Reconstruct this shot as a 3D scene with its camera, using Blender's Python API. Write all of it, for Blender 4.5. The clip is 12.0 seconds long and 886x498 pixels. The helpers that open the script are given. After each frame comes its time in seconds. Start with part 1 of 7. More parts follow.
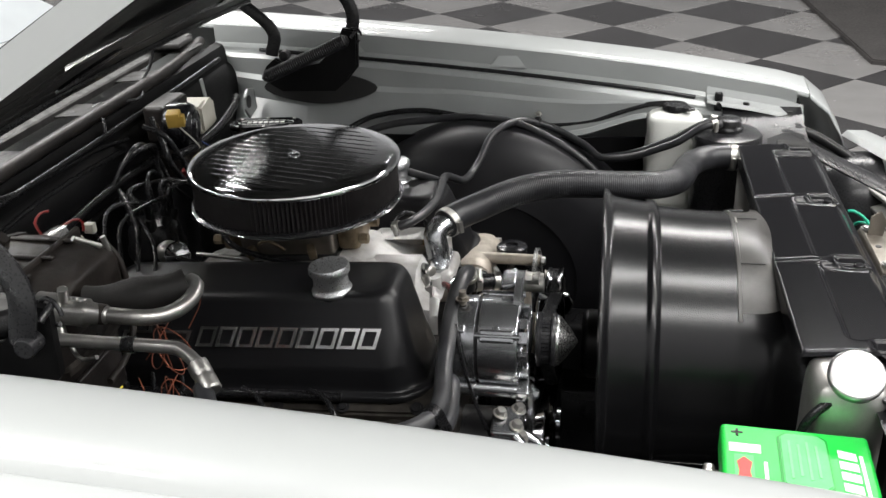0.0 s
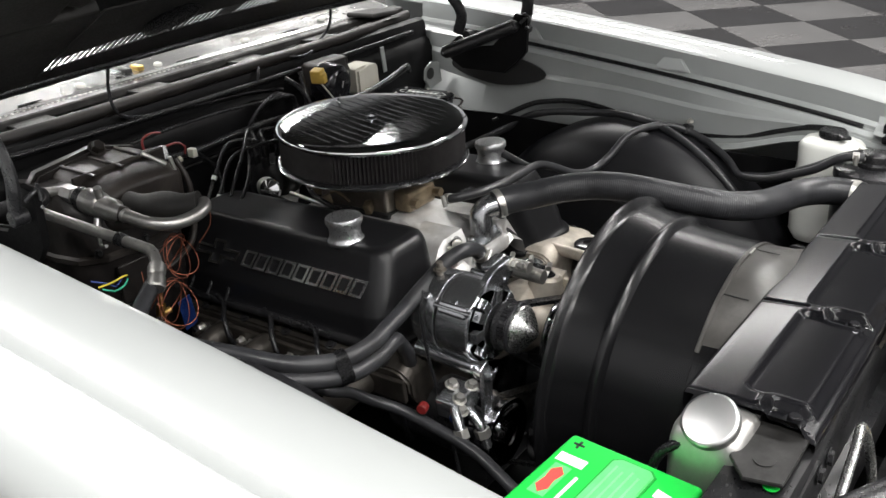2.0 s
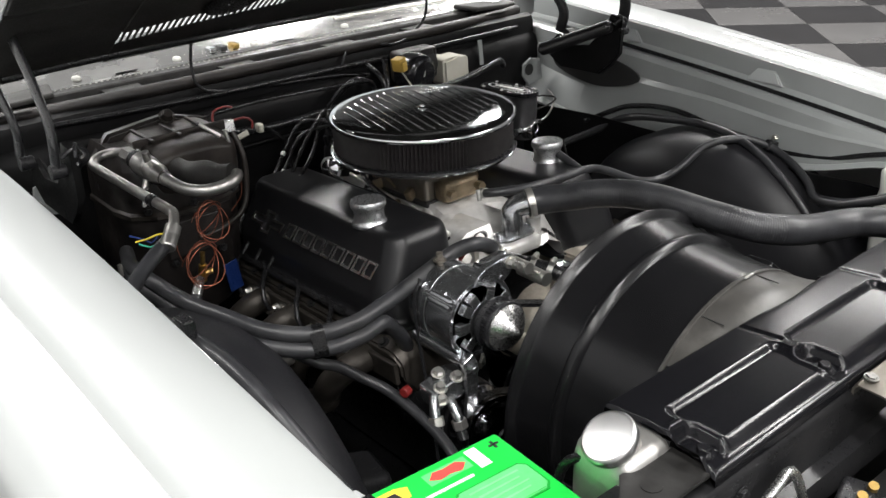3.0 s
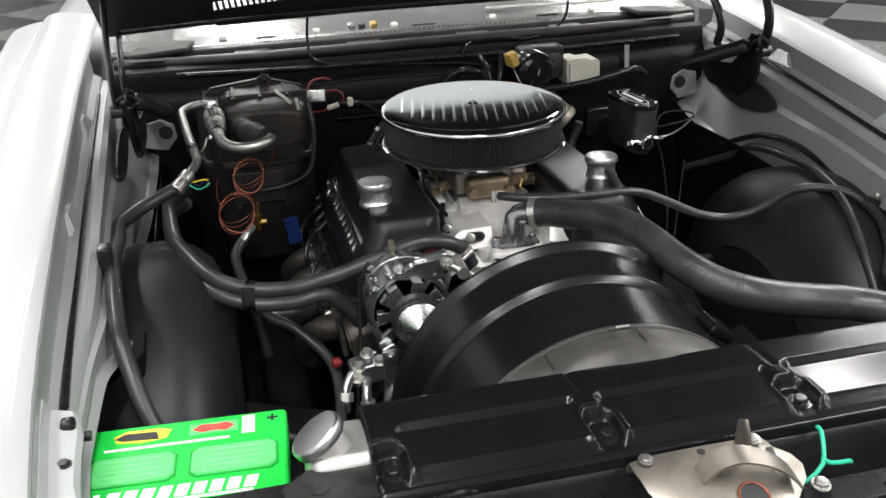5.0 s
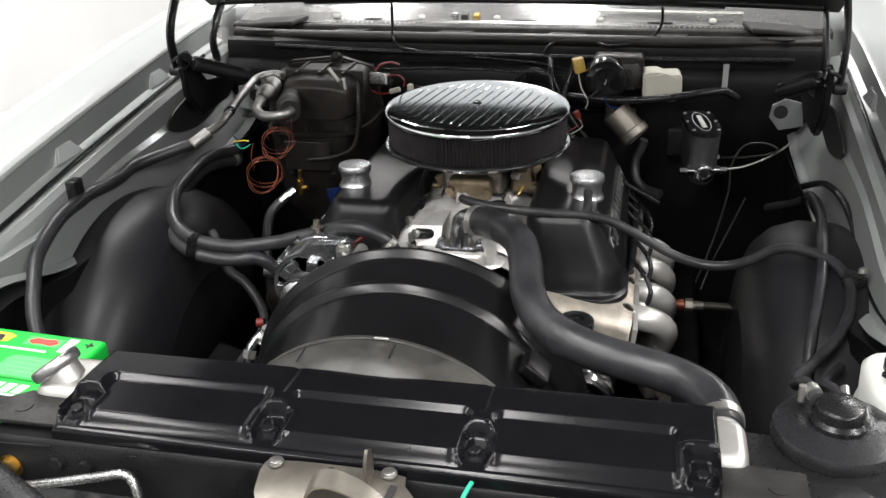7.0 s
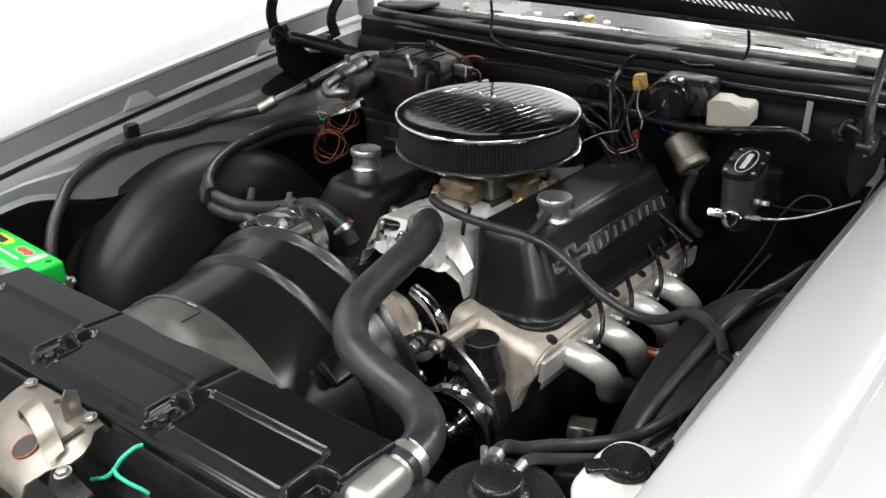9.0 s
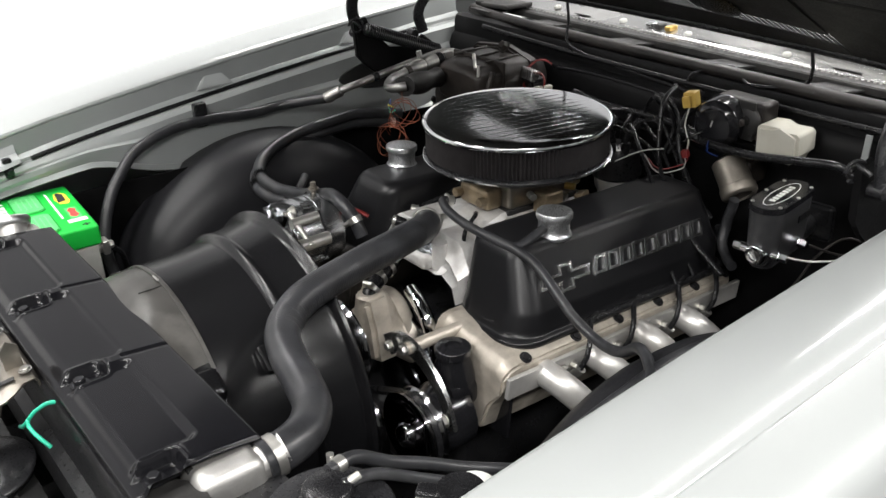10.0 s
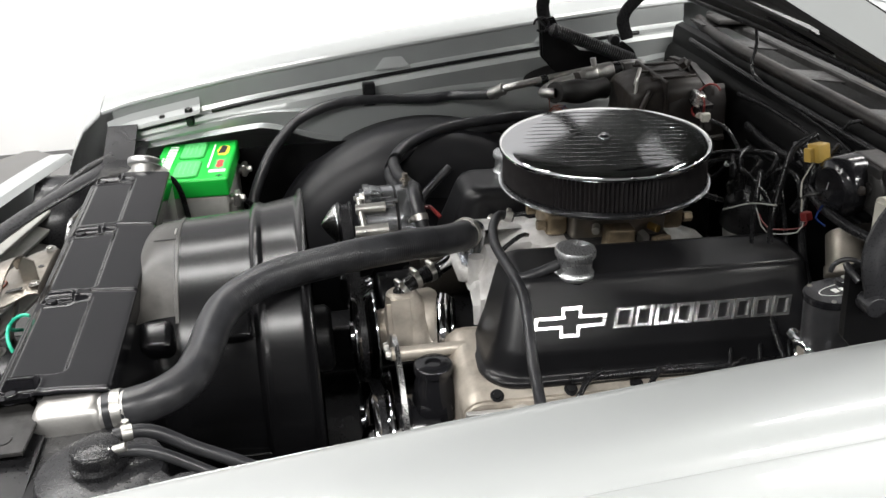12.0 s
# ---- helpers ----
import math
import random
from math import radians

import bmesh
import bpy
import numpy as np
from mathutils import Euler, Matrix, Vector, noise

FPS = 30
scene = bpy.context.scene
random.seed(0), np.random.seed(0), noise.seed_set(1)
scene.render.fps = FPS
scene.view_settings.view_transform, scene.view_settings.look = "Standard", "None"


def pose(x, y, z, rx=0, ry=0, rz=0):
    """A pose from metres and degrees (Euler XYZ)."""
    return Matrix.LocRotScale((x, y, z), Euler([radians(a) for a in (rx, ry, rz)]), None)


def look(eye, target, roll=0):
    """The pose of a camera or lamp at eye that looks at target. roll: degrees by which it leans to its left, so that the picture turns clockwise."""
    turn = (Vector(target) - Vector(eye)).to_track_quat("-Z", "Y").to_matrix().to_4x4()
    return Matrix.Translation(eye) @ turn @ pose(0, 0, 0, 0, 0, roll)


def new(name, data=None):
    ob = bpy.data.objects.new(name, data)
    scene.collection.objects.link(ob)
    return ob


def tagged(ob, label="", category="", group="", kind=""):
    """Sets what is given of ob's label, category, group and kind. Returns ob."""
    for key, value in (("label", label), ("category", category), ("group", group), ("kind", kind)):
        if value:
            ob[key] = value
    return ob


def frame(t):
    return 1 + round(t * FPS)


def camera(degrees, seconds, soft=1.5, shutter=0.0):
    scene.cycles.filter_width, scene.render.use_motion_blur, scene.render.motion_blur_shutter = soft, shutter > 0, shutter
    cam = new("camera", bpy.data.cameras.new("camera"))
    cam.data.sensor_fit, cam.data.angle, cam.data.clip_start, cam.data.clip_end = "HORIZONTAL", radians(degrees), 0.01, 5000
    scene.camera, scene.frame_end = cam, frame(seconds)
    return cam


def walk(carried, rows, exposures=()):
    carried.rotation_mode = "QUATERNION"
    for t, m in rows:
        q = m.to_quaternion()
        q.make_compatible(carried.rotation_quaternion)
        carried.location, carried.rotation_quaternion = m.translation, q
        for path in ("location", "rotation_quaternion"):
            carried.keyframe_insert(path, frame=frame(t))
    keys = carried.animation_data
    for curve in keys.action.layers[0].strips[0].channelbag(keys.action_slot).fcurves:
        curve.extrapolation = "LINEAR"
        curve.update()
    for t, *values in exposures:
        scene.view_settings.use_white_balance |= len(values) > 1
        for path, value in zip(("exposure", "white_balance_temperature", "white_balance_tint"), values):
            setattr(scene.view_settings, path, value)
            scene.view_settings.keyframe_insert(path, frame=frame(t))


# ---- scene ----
cam = camera(50.7, 12.0)
PATH = [
    (0, (1.459, 0.56, 1.458), (-0.307, 0.211, 0.587), -2.7),
    (0.5, (1.445, 0.714, 1.468), (-0.274, 0.195, 0.588), -2.6),
    (1, (1.417, 0.865, 1.455), (-0.239, 0.156, 0.588), -2.7),
    (1.5, (1.364, 1.022, 1.434), (-0.192, 0.094, 0.586), -2.8),
    (2, (1.3, 1.149, 1.437), (-0.14, 0.052, 0.587), -2.6),
    (2.5, (1.214, 1.28, 1.44), (-0.086, 0.021, 0.589), -2.4),
    (3, (1.103, 1.401, 1.436), (-0.035, -0.008, 0.588), -2.3),
    (5, (0.489, 1.739, 1.445), (0.089, -0.025, 0.591), -1.9),
    (5.5, (0.297, 1.778, 1.447), (0.102, -0.018, 0.59), -2.0),
    (6, (0.096, 1.792, 1.444), (0.106, -0.016, 0.588), -1.9),
    (6.5, (-0.103, 1.786, 1.447), (0.116, -0.007, 0.589), -1.8),
    (7, (-0.283, 1.761, 1.451), (0.116, 0.001, 0.589), -1.9),
    (9, (-0.976, 1.444, 1.469), (0.145, 0.04, 0.59), -1.9),
    (9.5, (-1.118, 1.314, 1.473), (0.165, 0.059, 0.59), -1.9),
    (10, (-1.229, 1.166, 1.471), (0.204, 0.084, 0.591), -1.9),
    (10.5, (-1.315, 1.002, 1.462), (0.256, 0.125, 0.589), -1.9),
    (11, (-1.379, 0.833, 1.465), (0.295, 0.179, 0.588), -2.2),
    (11.5, (-1.411, 0.687, 1.457), (0.329, 0.225, 0.586), -2.1),
    (12, (-1.428, 0.533, 1.453), (0.354, 0.267, 0.584), -2.3),
]
walk(cam, [(t, look(eye, target, roll)) for t, eye, target, roll in PATH])

# ---------------------------------------------------------------- world, lamps, exposure
world = bpy.data.worlds.new("world")
scene.world = world
world.use_nodes = True
world.node_tree.nodes["Background"].inputs[0].default_value = (0.9, 0.95, 1.0, 1)
world.node_tree.nodes["Background"].inputs[1].default_value = 0.05


def ceiling_lamp(x, y, z, w, d, watts, colour=(1.0, 0.985, 0.965)):
    data = bpy.data.lights.new("lamp", "AREA")
    data.shape, data.size, data.size_y, data.energy, data.color = "RECTANGLE", w, d, watts, colour
    ob = new("lamp", data)
    ob.matrix_world = pose(x, y, z)
    return ob


for lx, watts, row in ((-6.2, 118, (-6.5, -2.0)), (-3.3, 210, (-6.5, -2.0, 2.0, 5.2)), (0.4, 115, (-6.5, -2.0, 2.0, 5.2)), (2.2, 97, (-6.5, -2.0, 2.0, 5.2))):
    for ly in row:
        ceiling_lamp(lx, ly, 3.95, 0.42, 2.5, watts)

# ---------------------------------------------------------------- materials


def material(name, colour, rough=0.5, metal=0.0, var=0.25, scale=30.0, fine=400.0, bump=0.15, coat=0.0, dirt=None,
             dirt_amount=0.0, dirt_scale=9.0, island=0.0, rough_var=0.15, aniso=0.0, spec=0.5):
    m = bpy.data.materials.new(name)
    m.use_nodes = True
    nt = m.node_tree
    b = nt.nodes["Principled BSDF"]
    link = nt.links.new
    geo = nt.nodes.new("ShaderNodeNewGeometry")
    big = nt.nodes.new("ShaderNodeTexNoise")
    big.inputs["Scale"].default_value, big.inputs["Detail"].default_value = scale, 5
    small = nt.nodes.new("ShaderNodeTexNoise")
    small.inputs["Scale"].default_value, small.inputs["Detail"].default_value = fine, 3
    link(geo.outputs["Position"], big.inputs["Vector"])
    link(geo.outputs["Position"], small.inputs["Vector"])
    ramp = nt.nodes.new("ShaderNodeMapRange")
    ramp.inputs["From Min"].default_value, ramp.inputs["From Max"].default_value = 0.3, 0.7
    ramp.inputs["To Min"].default_value, ramp.inputs["To Max"].default_value = 1 - var, 1 + var * 0.6
    link(big.outputs["Fac"], ramp.inputs["Value"])
    mul = nt.nodes.new("ShaderNodeVectorMath")
    mul.operation = "SCALE"
    mul.inputs[0].default_value = colour
    link(ramp.outputs["Result"], mul.inputs["Scale"])
    out = mul.outputs["Vector"]
    if island:
        info = nt.nodes.new("ShaderNodeObjectInfo")
        r2 = nt.nodes.new("ShaderNodeMapRange")
        r2.inputs["To Min"].default_value, r2.inputs["To Max"].default_value = 1 - island, 1 + island
        link(info.outputs["Random"], r2.inputs["Value"])
        m2 = nt.nodes.new("ShaderNodeVectorMath")
        m2.operation = "SCALE"
        link(out, m2.inputs[0])
        link(r2.outputs["Result"], m2.inputs["Scale"])
        out = m2.outputs["Vector"]
    rr = nt.nodes.new("ShaderNodeMapRange")
    rr.inputs["From Min"].default_value, rr.inputs["From Max"].default_value = 0.3, 0.7
    rr.inputs["To Min"].default_value, rr.inputs["To Max"].default_value = max(0.02, rough * (1 - rough_var)), min(1, rough * (1 + rough_var))
    link(small.outputs["Fac"], rr.inputs["Value"])
    rough_out = rr.outputs["Result"]
    if dirt:
        d = nt.nodes.new("ShaderNodeTexNoise")
        d.inputs["Scale"].default_value, d.inputs["Detail"].default_value, d.inputs["Roughness"].default_value = dirt_scale, 8, 0.65
        link(geo.outputs["Position"], d.inputs["Vector"])
        dr = nt.nodes.new("ShaderNodeMapRange")
        dr.inputs["From Min"].default_value, dr.inputs["From Max"].default_value = 0.48, 0.72
        dr.inputs["To Min"].default_value, dr.inputs["To Max"].default_value = 0, dirt_amount
        link(d.outputs["Fac"], dr.inputs["Value"])
        mix = nt.nodes.new("ShaderNodeMix")
        mix.data_type = "RGBA"
        link(dr.outputs["Result"], mix.inputs["Factor"])
        link(out, mix.inputs["A"])
        mix.inputs["B"].default_value = (*dirt, 1)
        out = mix.outputs["Result"]
        mr = nt.nodes.new("ShaderNodeMix")
        link(dr.outputs["Result"], mr.inputs["Factor"])
        link(rough_out, mr.inputs["A"])
        mr.inputs["B"].default_value = 0.8
        rough_out = mr.outputs["Result"]
    link(out, b.inputs["Base Color"])
    link(rough_out, b.inputs["Roughness"])
    b.inputs["Metallic"].default_value = metal
    b.inputs["Specular IOR Level"].default_value = spec
    b.inputs["Coat Weight"].default_value = coat
    b.inputs["Coat Roughness"].default_value = 0.04
    b.inputs["Anisotropic"].default_value = aniso
    if bump:
        bp = nt.nodes.new("ShaderNodeBump")
        bp.inputs["Strength"].default_value, bp.inputs["Distance"].default_value = bump, 0.002
        link(small.outputs["Fac"], bp.inputs["Height"])
        link(bp.outputs["Normal"], b.inputs["Normal"])
    return m


M_PAINT = material("white_car_paint", (0.36, 0.375, 0.371), 0.33, 0.0, 0.03, 6, 900, 0.0, coat=0.7, rough_var=0.0)
M_SILVER = material("grey_bay_paint", (0.315, 0.33, 0.325), 0.3, 0.25, 0.06, 9, 300, 0.0, coat=0.1, rough_var=0.0)
M_BAYBLACK = material("satin_black_panel", (0.0125, 0.0125, 0.0135), 0.3, 0.0, 0.4, 12, 250, 0.03, dirt=(0.026, 0.025, 0.024), dirt_amount=0.25, dirt_scale=14, spec=0.32)
M_GLOSSBLACK = material("gloss_black_enamel", (0.0105, 0.0105, 0.012), 0.15, 0.0, 0.2, 20, 180, 0.0, spec=0.42, rough_var=0.04)
M_PLASTIC = material("black_moulded_plastic", (0.0165, 0.0165, 0.018), 0.28, 0.0, 0.3, 9, 350, 0.02, spec=0.4, rough_var=0.05)
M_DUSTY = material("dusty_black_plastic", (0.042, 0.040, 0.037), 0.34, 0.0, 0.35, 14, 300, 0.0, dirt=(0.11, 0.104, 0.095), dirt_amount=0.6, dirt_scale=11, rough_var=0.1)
M_RUBBER = material("black_rubber", (0.0105, 0.0105, 0.0115), 0.27, 0.0, 0.35, 25, 500, 0.03, spec=0.36)
M_HOSE = material("weathered_rubber_hose", (0.025, 0.0255, 0.028), 0.32, 0.0, 0.45, 22, 420, 0.04, dirt=(0.068, 0.067, 0.067), dirt_amount=0.35, dirt_scale=16, spec=0.4)
M_CRINKLE = material("black_crinkle_coat", (0.0095, 0.0095, 0.0105), 0.31, 0.0, 0.1, 30, 900, 0.0, spec=0.34, rough_var=0.0)
M_CHROME = material("polished_chrome", (0.76, 0.77, 0.78), 0.07, 1.0, 0.06, 20, 600, 0.0, rough_var=0.2)
M_POLISHED = material("polished_aluminium", (0.72, 0.72, 0.71), 0.27, 1.0, 0.15, 26, 500, 0.03, rough_var=0.2)
M_CAST = material("cast_aluminium", (0.66, 0.65, 0.635), 0.36, 0.42, 0.16, 35, 320, 0.08, dirt=(0.24, 0.2, 0.155), dirt_amount=0.35, dirt_scale=24)
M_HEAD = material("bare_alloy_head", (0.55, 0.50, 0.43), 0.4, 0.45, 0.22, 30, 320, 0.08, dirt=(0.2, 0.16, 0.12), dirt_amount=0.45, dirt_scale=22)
M_BRUSHED = material("brushed_radiator_alloy", (0.56, 0.55, 0.53), 0.45, 0.92, 0.12, 18, 260, 0.1, dirt=(0.3, 0.28, 0.25), dirt_amount=0.3, dirt_scale=15)
M_HEADER = material("ceramic_coated_header", (0.58, 0.57, 0.55), 0.34, 0.6, 0.14, 22, 350, 0.1, dirt=(0.3, 0.24, 0.18), dirt_amount=0.4)
M_STEEL = material("zinc_plated_steel", (0.55, 0.54, 0.51), 0.35, 0.9, 0.2, 40, 400, 0.15)
M_BRASS = material("brass", (0.62, 0.42, 0.14), 0.35, 1.0, 0.2, 50, 500, 0.1)
M_COPPER = material("copper_tube", (0.26, 0.085, 0.05), 0.4, 0.7, 0.2, 50, 500, 0.0)
M_TAN = material("gold_cadmium_bracket", (0.27, 0.247, 0.215), 0.38, 0.8, 0.22, 30, 350, 0.06, dirt=(0.11, 0.095, 0.075), dirt_amount=0.5)
M_FILTER = material("dark_cotton_gauze_filter", (0.020, 0.0175, 0.018), 0.5, 0.0, 0.35, 60, 900, 0.3)
M_GREEN = material("green_battery_plastic", (0.012, 0.50, 0.055), 0.38, 0.0, 0.1, 20, 500, 0.05, spec=0.4)
M_GREENPALE = material("pale_green_label", (0.10, 0.55, 0.16), 0.5, 0.0, 0.15, 60, 500, 0.03)
M_CASE = material("pale_grey_battery_case", (0.42, 0.42, 0.39), 0.5, 0.0, 0.2, 15, 300, 0.1, dirt=(0.2, 0.19, 0.17), dirt_amount=0.4)
M_WHITEPL = material("white_translucent_plastic", (0.74, 0.75, 0.71), 0.45, 0.0, 0.08, 12, 400, 0.05)
M_CREAM = material("aged_cream_plastic", (0.52, 0.505, 0.44), 0.42, 0.0, 0.12, 15, 400, 0.04, dirt=(0.33, 0.30, 0.23), dirt_amount=0.35)
M_YELLOW = material("ochre_connector_plastic", (0.50, 0.33, 0.07), 0.45, 0.0, 0.2, 30, 400, 0.05)
M_RED = material("red_plastic", (0.17, 0.014, 0.013), 0.45, 0.0, 0.15, 30, 400, 0.05)
M_BLUE = material("blue_anodised", (0.012, 0.035, 0.16), 0.3, 0.4, 0.15, 30, 400, 0.05)
M_GREENWIRE = material("green_wire_insulation", (0.02, 0.42, 0.26), 0.4, 0.0, 0.1, 30, 400, 0.02)
M_INK = material("white_print", (0.82, 0.84, 0.80), 0.5, 0.0, 0.05, 30, 400, 0.0)
M_INKRED = material("red_print", (0.70, 0.06, 0.05), 0.5, 0.0, 0.05, 30, 400, 0.0)
M_INKYEL = material("yellow_print", (0.75, 0.60, 0.05), 0.5, 0.0, 0.05, 30, 400, 0.0)
# Flat black for print, and for the shade inside holes drawn as patches.
M_FLATBLACK = material("flat_black_print_and_shade", (0.02, 0.02, 0.02), 0.5, 0.0, 0.05, 30, 400, 0.0)
M_BROWN = material("grimy_brown_box", (0.020, 0.0165, 0.0145), 0.42, 0.0, 0.6, 18, 55, 0.4, dirt=(0.05, 0.042, 0.035), dirt_amount=0.45, dirt_scale=22, spec=0.36)
M_TILEDARK = material("charcoal_floor_tile", (0.018, 0.0172, 0.0175), 0.16, 0.0, 0.25, 3, 120, 0.02, island=0.15, dirt=(0.032, 0.030, 0.030), dirt_amount=0.25, dirt_scale=2)
M_TILELIGHT = material("light_grey_floor_tile", (0.125, 0.122, 0.12), 0.17, 0.0, 0.15, 3, 120, 0.02, island=0.06, dirt=(0.085, 0.08, 0.078), dirt_amount=0.35, dirt_scale=2)
M_WALL = material("white_wall_paint", (0.80, 0.80, 0.79), 0.7, 0.0, 0.04, 2, 80, 0.1)
M_FIN = material("radiator_fin_black", (0.006, 0.006, 0.006), 0.6, 0.0, 0.3, 40, 500, 0.3)
M_LINER = material("dull_black_liner", (0.018, 0.0172, 0.0165), 0.5, 0.0, 0.45, 14, 300, 0.1, dirt=(0.035, 0.031, 0.028), dirt_amount=0.35, dirt_scale=12, spec=0.28)
M_COWL = material("bright_cowl_paint", (0.36, 0.36, 0.355), 0.2, 0.8, 0.15, 12, 300, 0.0, coat=0.2, dirt=(0.2, 0.19, 0.175), dirt_amount=0.3, dirt_scale=5, rough_var=0.0)
M_ALT = material("polished_alloy_case", (0.46, 0.47, 0.485), 0.24, 0.95, 0.10, 40, 500, 0.0, rough_var=0.05)
M_CEIL = material("grey_ceiling", (0.34, 0.34, 0.34), 0.8, 0.0, 0.05, 2, 80, 0.1)
M_PIPE = material("dull_alloy_pipe", (0.38, 0.375, 0.36), 0.32, 0.9, 0.15, 40, 500, 0.03, dirt=(0.12, 0.11, 0.1), dirt_amount=0.35, dirt_scale=30)
M_BREATHER = material("spun_alloy", (0.66, 0.67, 0.68), 0.28, 0.92, 0.06, 40, 500, 0.0, rough_var=0.05)
M_SOOTY = material("oily_brown_carburettor", (0.26, 0.205, 0.135), 0.38, 0.6, 0.3, 40, 400, 0.1, dirt=(0.05, 0.038, 0.025), dirt_amount=0.6, dirt_scale=30)
M_DARKBOX = material("dark_case_plastic", (0.0145, 0.0125, 0.012), 0.38, 0.0, 0.5, 14, 60, 0.35, dirt=(0.05, 0.042, 0.036), dirt_amount=0.4, dirt_scale=16, spec=0.34)
M_GREENLINE = material("light_green_print", (0.16, 0.62, 0.22), 0.5, 0.0, 0.1, 60, 500, 0.0)
M_GREENDARK = material("shadowed_green_rim", (0.006, 0.28, 0.03), 0.45, 0.0, 0.1, 20, 500, 0.05)
M_SHROUD = material("semi_gloss_shroud_plastic", (0.0065, 0.0065, 0.0072), 0.24, 0.0, 0.25, 8, 350, 0.0, spec=0.37, rough_var=0.02)
M_PULLEY = material("dark_chrome_pulley", (0.34, 0.34, 0.35), 0.13, 1.0, 0.08, 30, 500, 0.0)
M_FIREWALL = material("dull_black_firewall", (0.0062, 0.0062, 0.0066), 0.42, 0.0, 0.5, 12, 250, 0.03, dirt=(0.014, 0.0132, 0.0125), dirt_amount=0.2, dirt_scale=9, spec=0.14)
M_DOME = material("satin_black_wheel_house", (0.0105, 0.0105, 0.0122), 0.42, 0.0, 0.3, 7, 250, 0.05, dirt=(0.02, 0.02, 0.0205), dirt_amount=0.3, dirt_scale=5, spec=0.3)
M_WORN = material("worn_grey_steel", (0.034, 0.033, 0.032), 0.34, 0.4, 0.5, 30, 300, 0.0, dirt=(0.012, 0.012, 0.0115), dirt_amount=0.8, dirt_scale=20)
M_WALLDARK = material("grey_wall_paint", (0.32, 0.32, 0.33), 0.6, 0.0, 0.05, 2, 80, 0.1)
M_WALLWEST = material("charcoal_wall_paint", (0.10, 0.10, 0.105), 0.5, 0.0, 0.05, 2, 80, 0.1)
M_MAT = material("dark_ribbed_rubber_mat", (0.022, 0.020, 0.019), 0.6, 0.0, 0.4, 8, 60, 0.4)
M_BILLET = material("turned_billet_alloy", (0.56, 0.56, 0.56), 0.32, 1.0, 0.05, 40, 500, 0.0, rough_var=0.05)
# Dark colour carries the shade on the right bank; also a plain dull steel.
M_SHADEDULL = material("shade_dimmed_dull_steel", (0.06, 0.053, 0.046), 0.42, 0.6, 0.35, 22, 350, 0.2, dirt=(0.022, 0.019, 0.016), dirt_amount=0.6, dirt_scale=18)
M_LETTER = material("polished_alloy_letter", (0.78, 0.78, 0.78), 0.2, 1.0, 0.05, 40, 500, 0.0, rough_var=0.05)
M_PANEL = material("rubbed_semi_gloss_black", (0.006, 0.006, 0.0072), 0.16, 0.0, 0.15, 25, 180, 0.0, spec=0.25, rough_var=0.0)
M_LID = material("chromed_lid", (0.74, 0.75, 0.76), 0.1, 1.0, 0.05, 20, 600, 0.0, rough_var=0.1)
# Pale base stands in for brightness the chrome lid reflects.
M_GLASS = material("pale_windscreen", (0.34, 0.36, 0.37), 0.06, 0.0, 0.05, 10, 200, 0.0)

# ---------------------------------------------------------------- mesh tools


def V(*a):
    return Vector(a)


def finish(bm, mat, angle=46):
    """Mesh with normals weighted by area inside the crease angle, so flat faces stay flat beside small bevels."""
    me = bpy.data.meshes.new("mesh")
    bmesh.ops.recalc_face_normals(bm, faces=bm.faces)
    bm.normal_update()
    lim = math.cos(radians(angle))
    normals = []
    area = {f: f.calc_area() for f in bm.faces}
    for f in bm.faces:
        f.smooth = True
        fn = f.normal
        for v in f.verts:
            n = Vector()
            for g in v.link_faces:
                if g.normal.dot(fn) > lim:
                    n += g.normal * area[g]
            normals.append(n.normalized() if n.length > 1e-12 else fn.copy())
    bm.to_mesh(me)
    bm.free()
    me.materials.append(mat)
    me.normals_split_custom_set(normals)
    return me


def world_of(ob):
    m = Matrix.Identity(4)
    while ob is not None:
        m = ob.matrix_parent_inverse @ ob.matrix_basis @ m if ob.parent else ob.matrix_basis @ m
        ob = ob.parent
    return m


def part(name, bm, mat, parent, label="", angle=46):
    ob = new(name, bm if isinstance(bm, bpy.types.Mesh) else finish(bm, mat, angle))
    ob.parent = parent
    ob.matrix_parent_inverse = world_of(parent).inverted()
    return tagged(ob, label)


def thing(name, label, category, at=(0, 0, 0), group="", kind=""):
    ob = new(name)
    ob.empty_display_size = 0.05
    ob.location = at
    return tagged(ob, label, category, group, kind)


def solo(name, bm, mat, label, category, group="", kind="", angle=46):
    return tagged(new(name, finish(bm, mat, angle)), label, category, group, kind)


def basis(axis):
    z = Vector(axis).normalized()
    x = z.cross(V(0, 0, 1))
    if x.length < 1e-4:
        x = V(1, 0, 0)
    x.normalize()
    return x, z.cross(x), z


def box(bm, c, s, bev=0.0, rot=(0, 0, 0), seg=2):
    r = bmesh.ops.create_cube(bm, size=1.0, matrix=pose(*c, *rot) @ Matrix.Diagonal((*s, 1)))
    if bev:
        es = list({e for v in r["verts"] for e in v.link_edges})
        bmesh.ops.bevel(bm, geom=es, offset=bev, segments=seg, affect="EDGES", profile=0.5)
    return bm


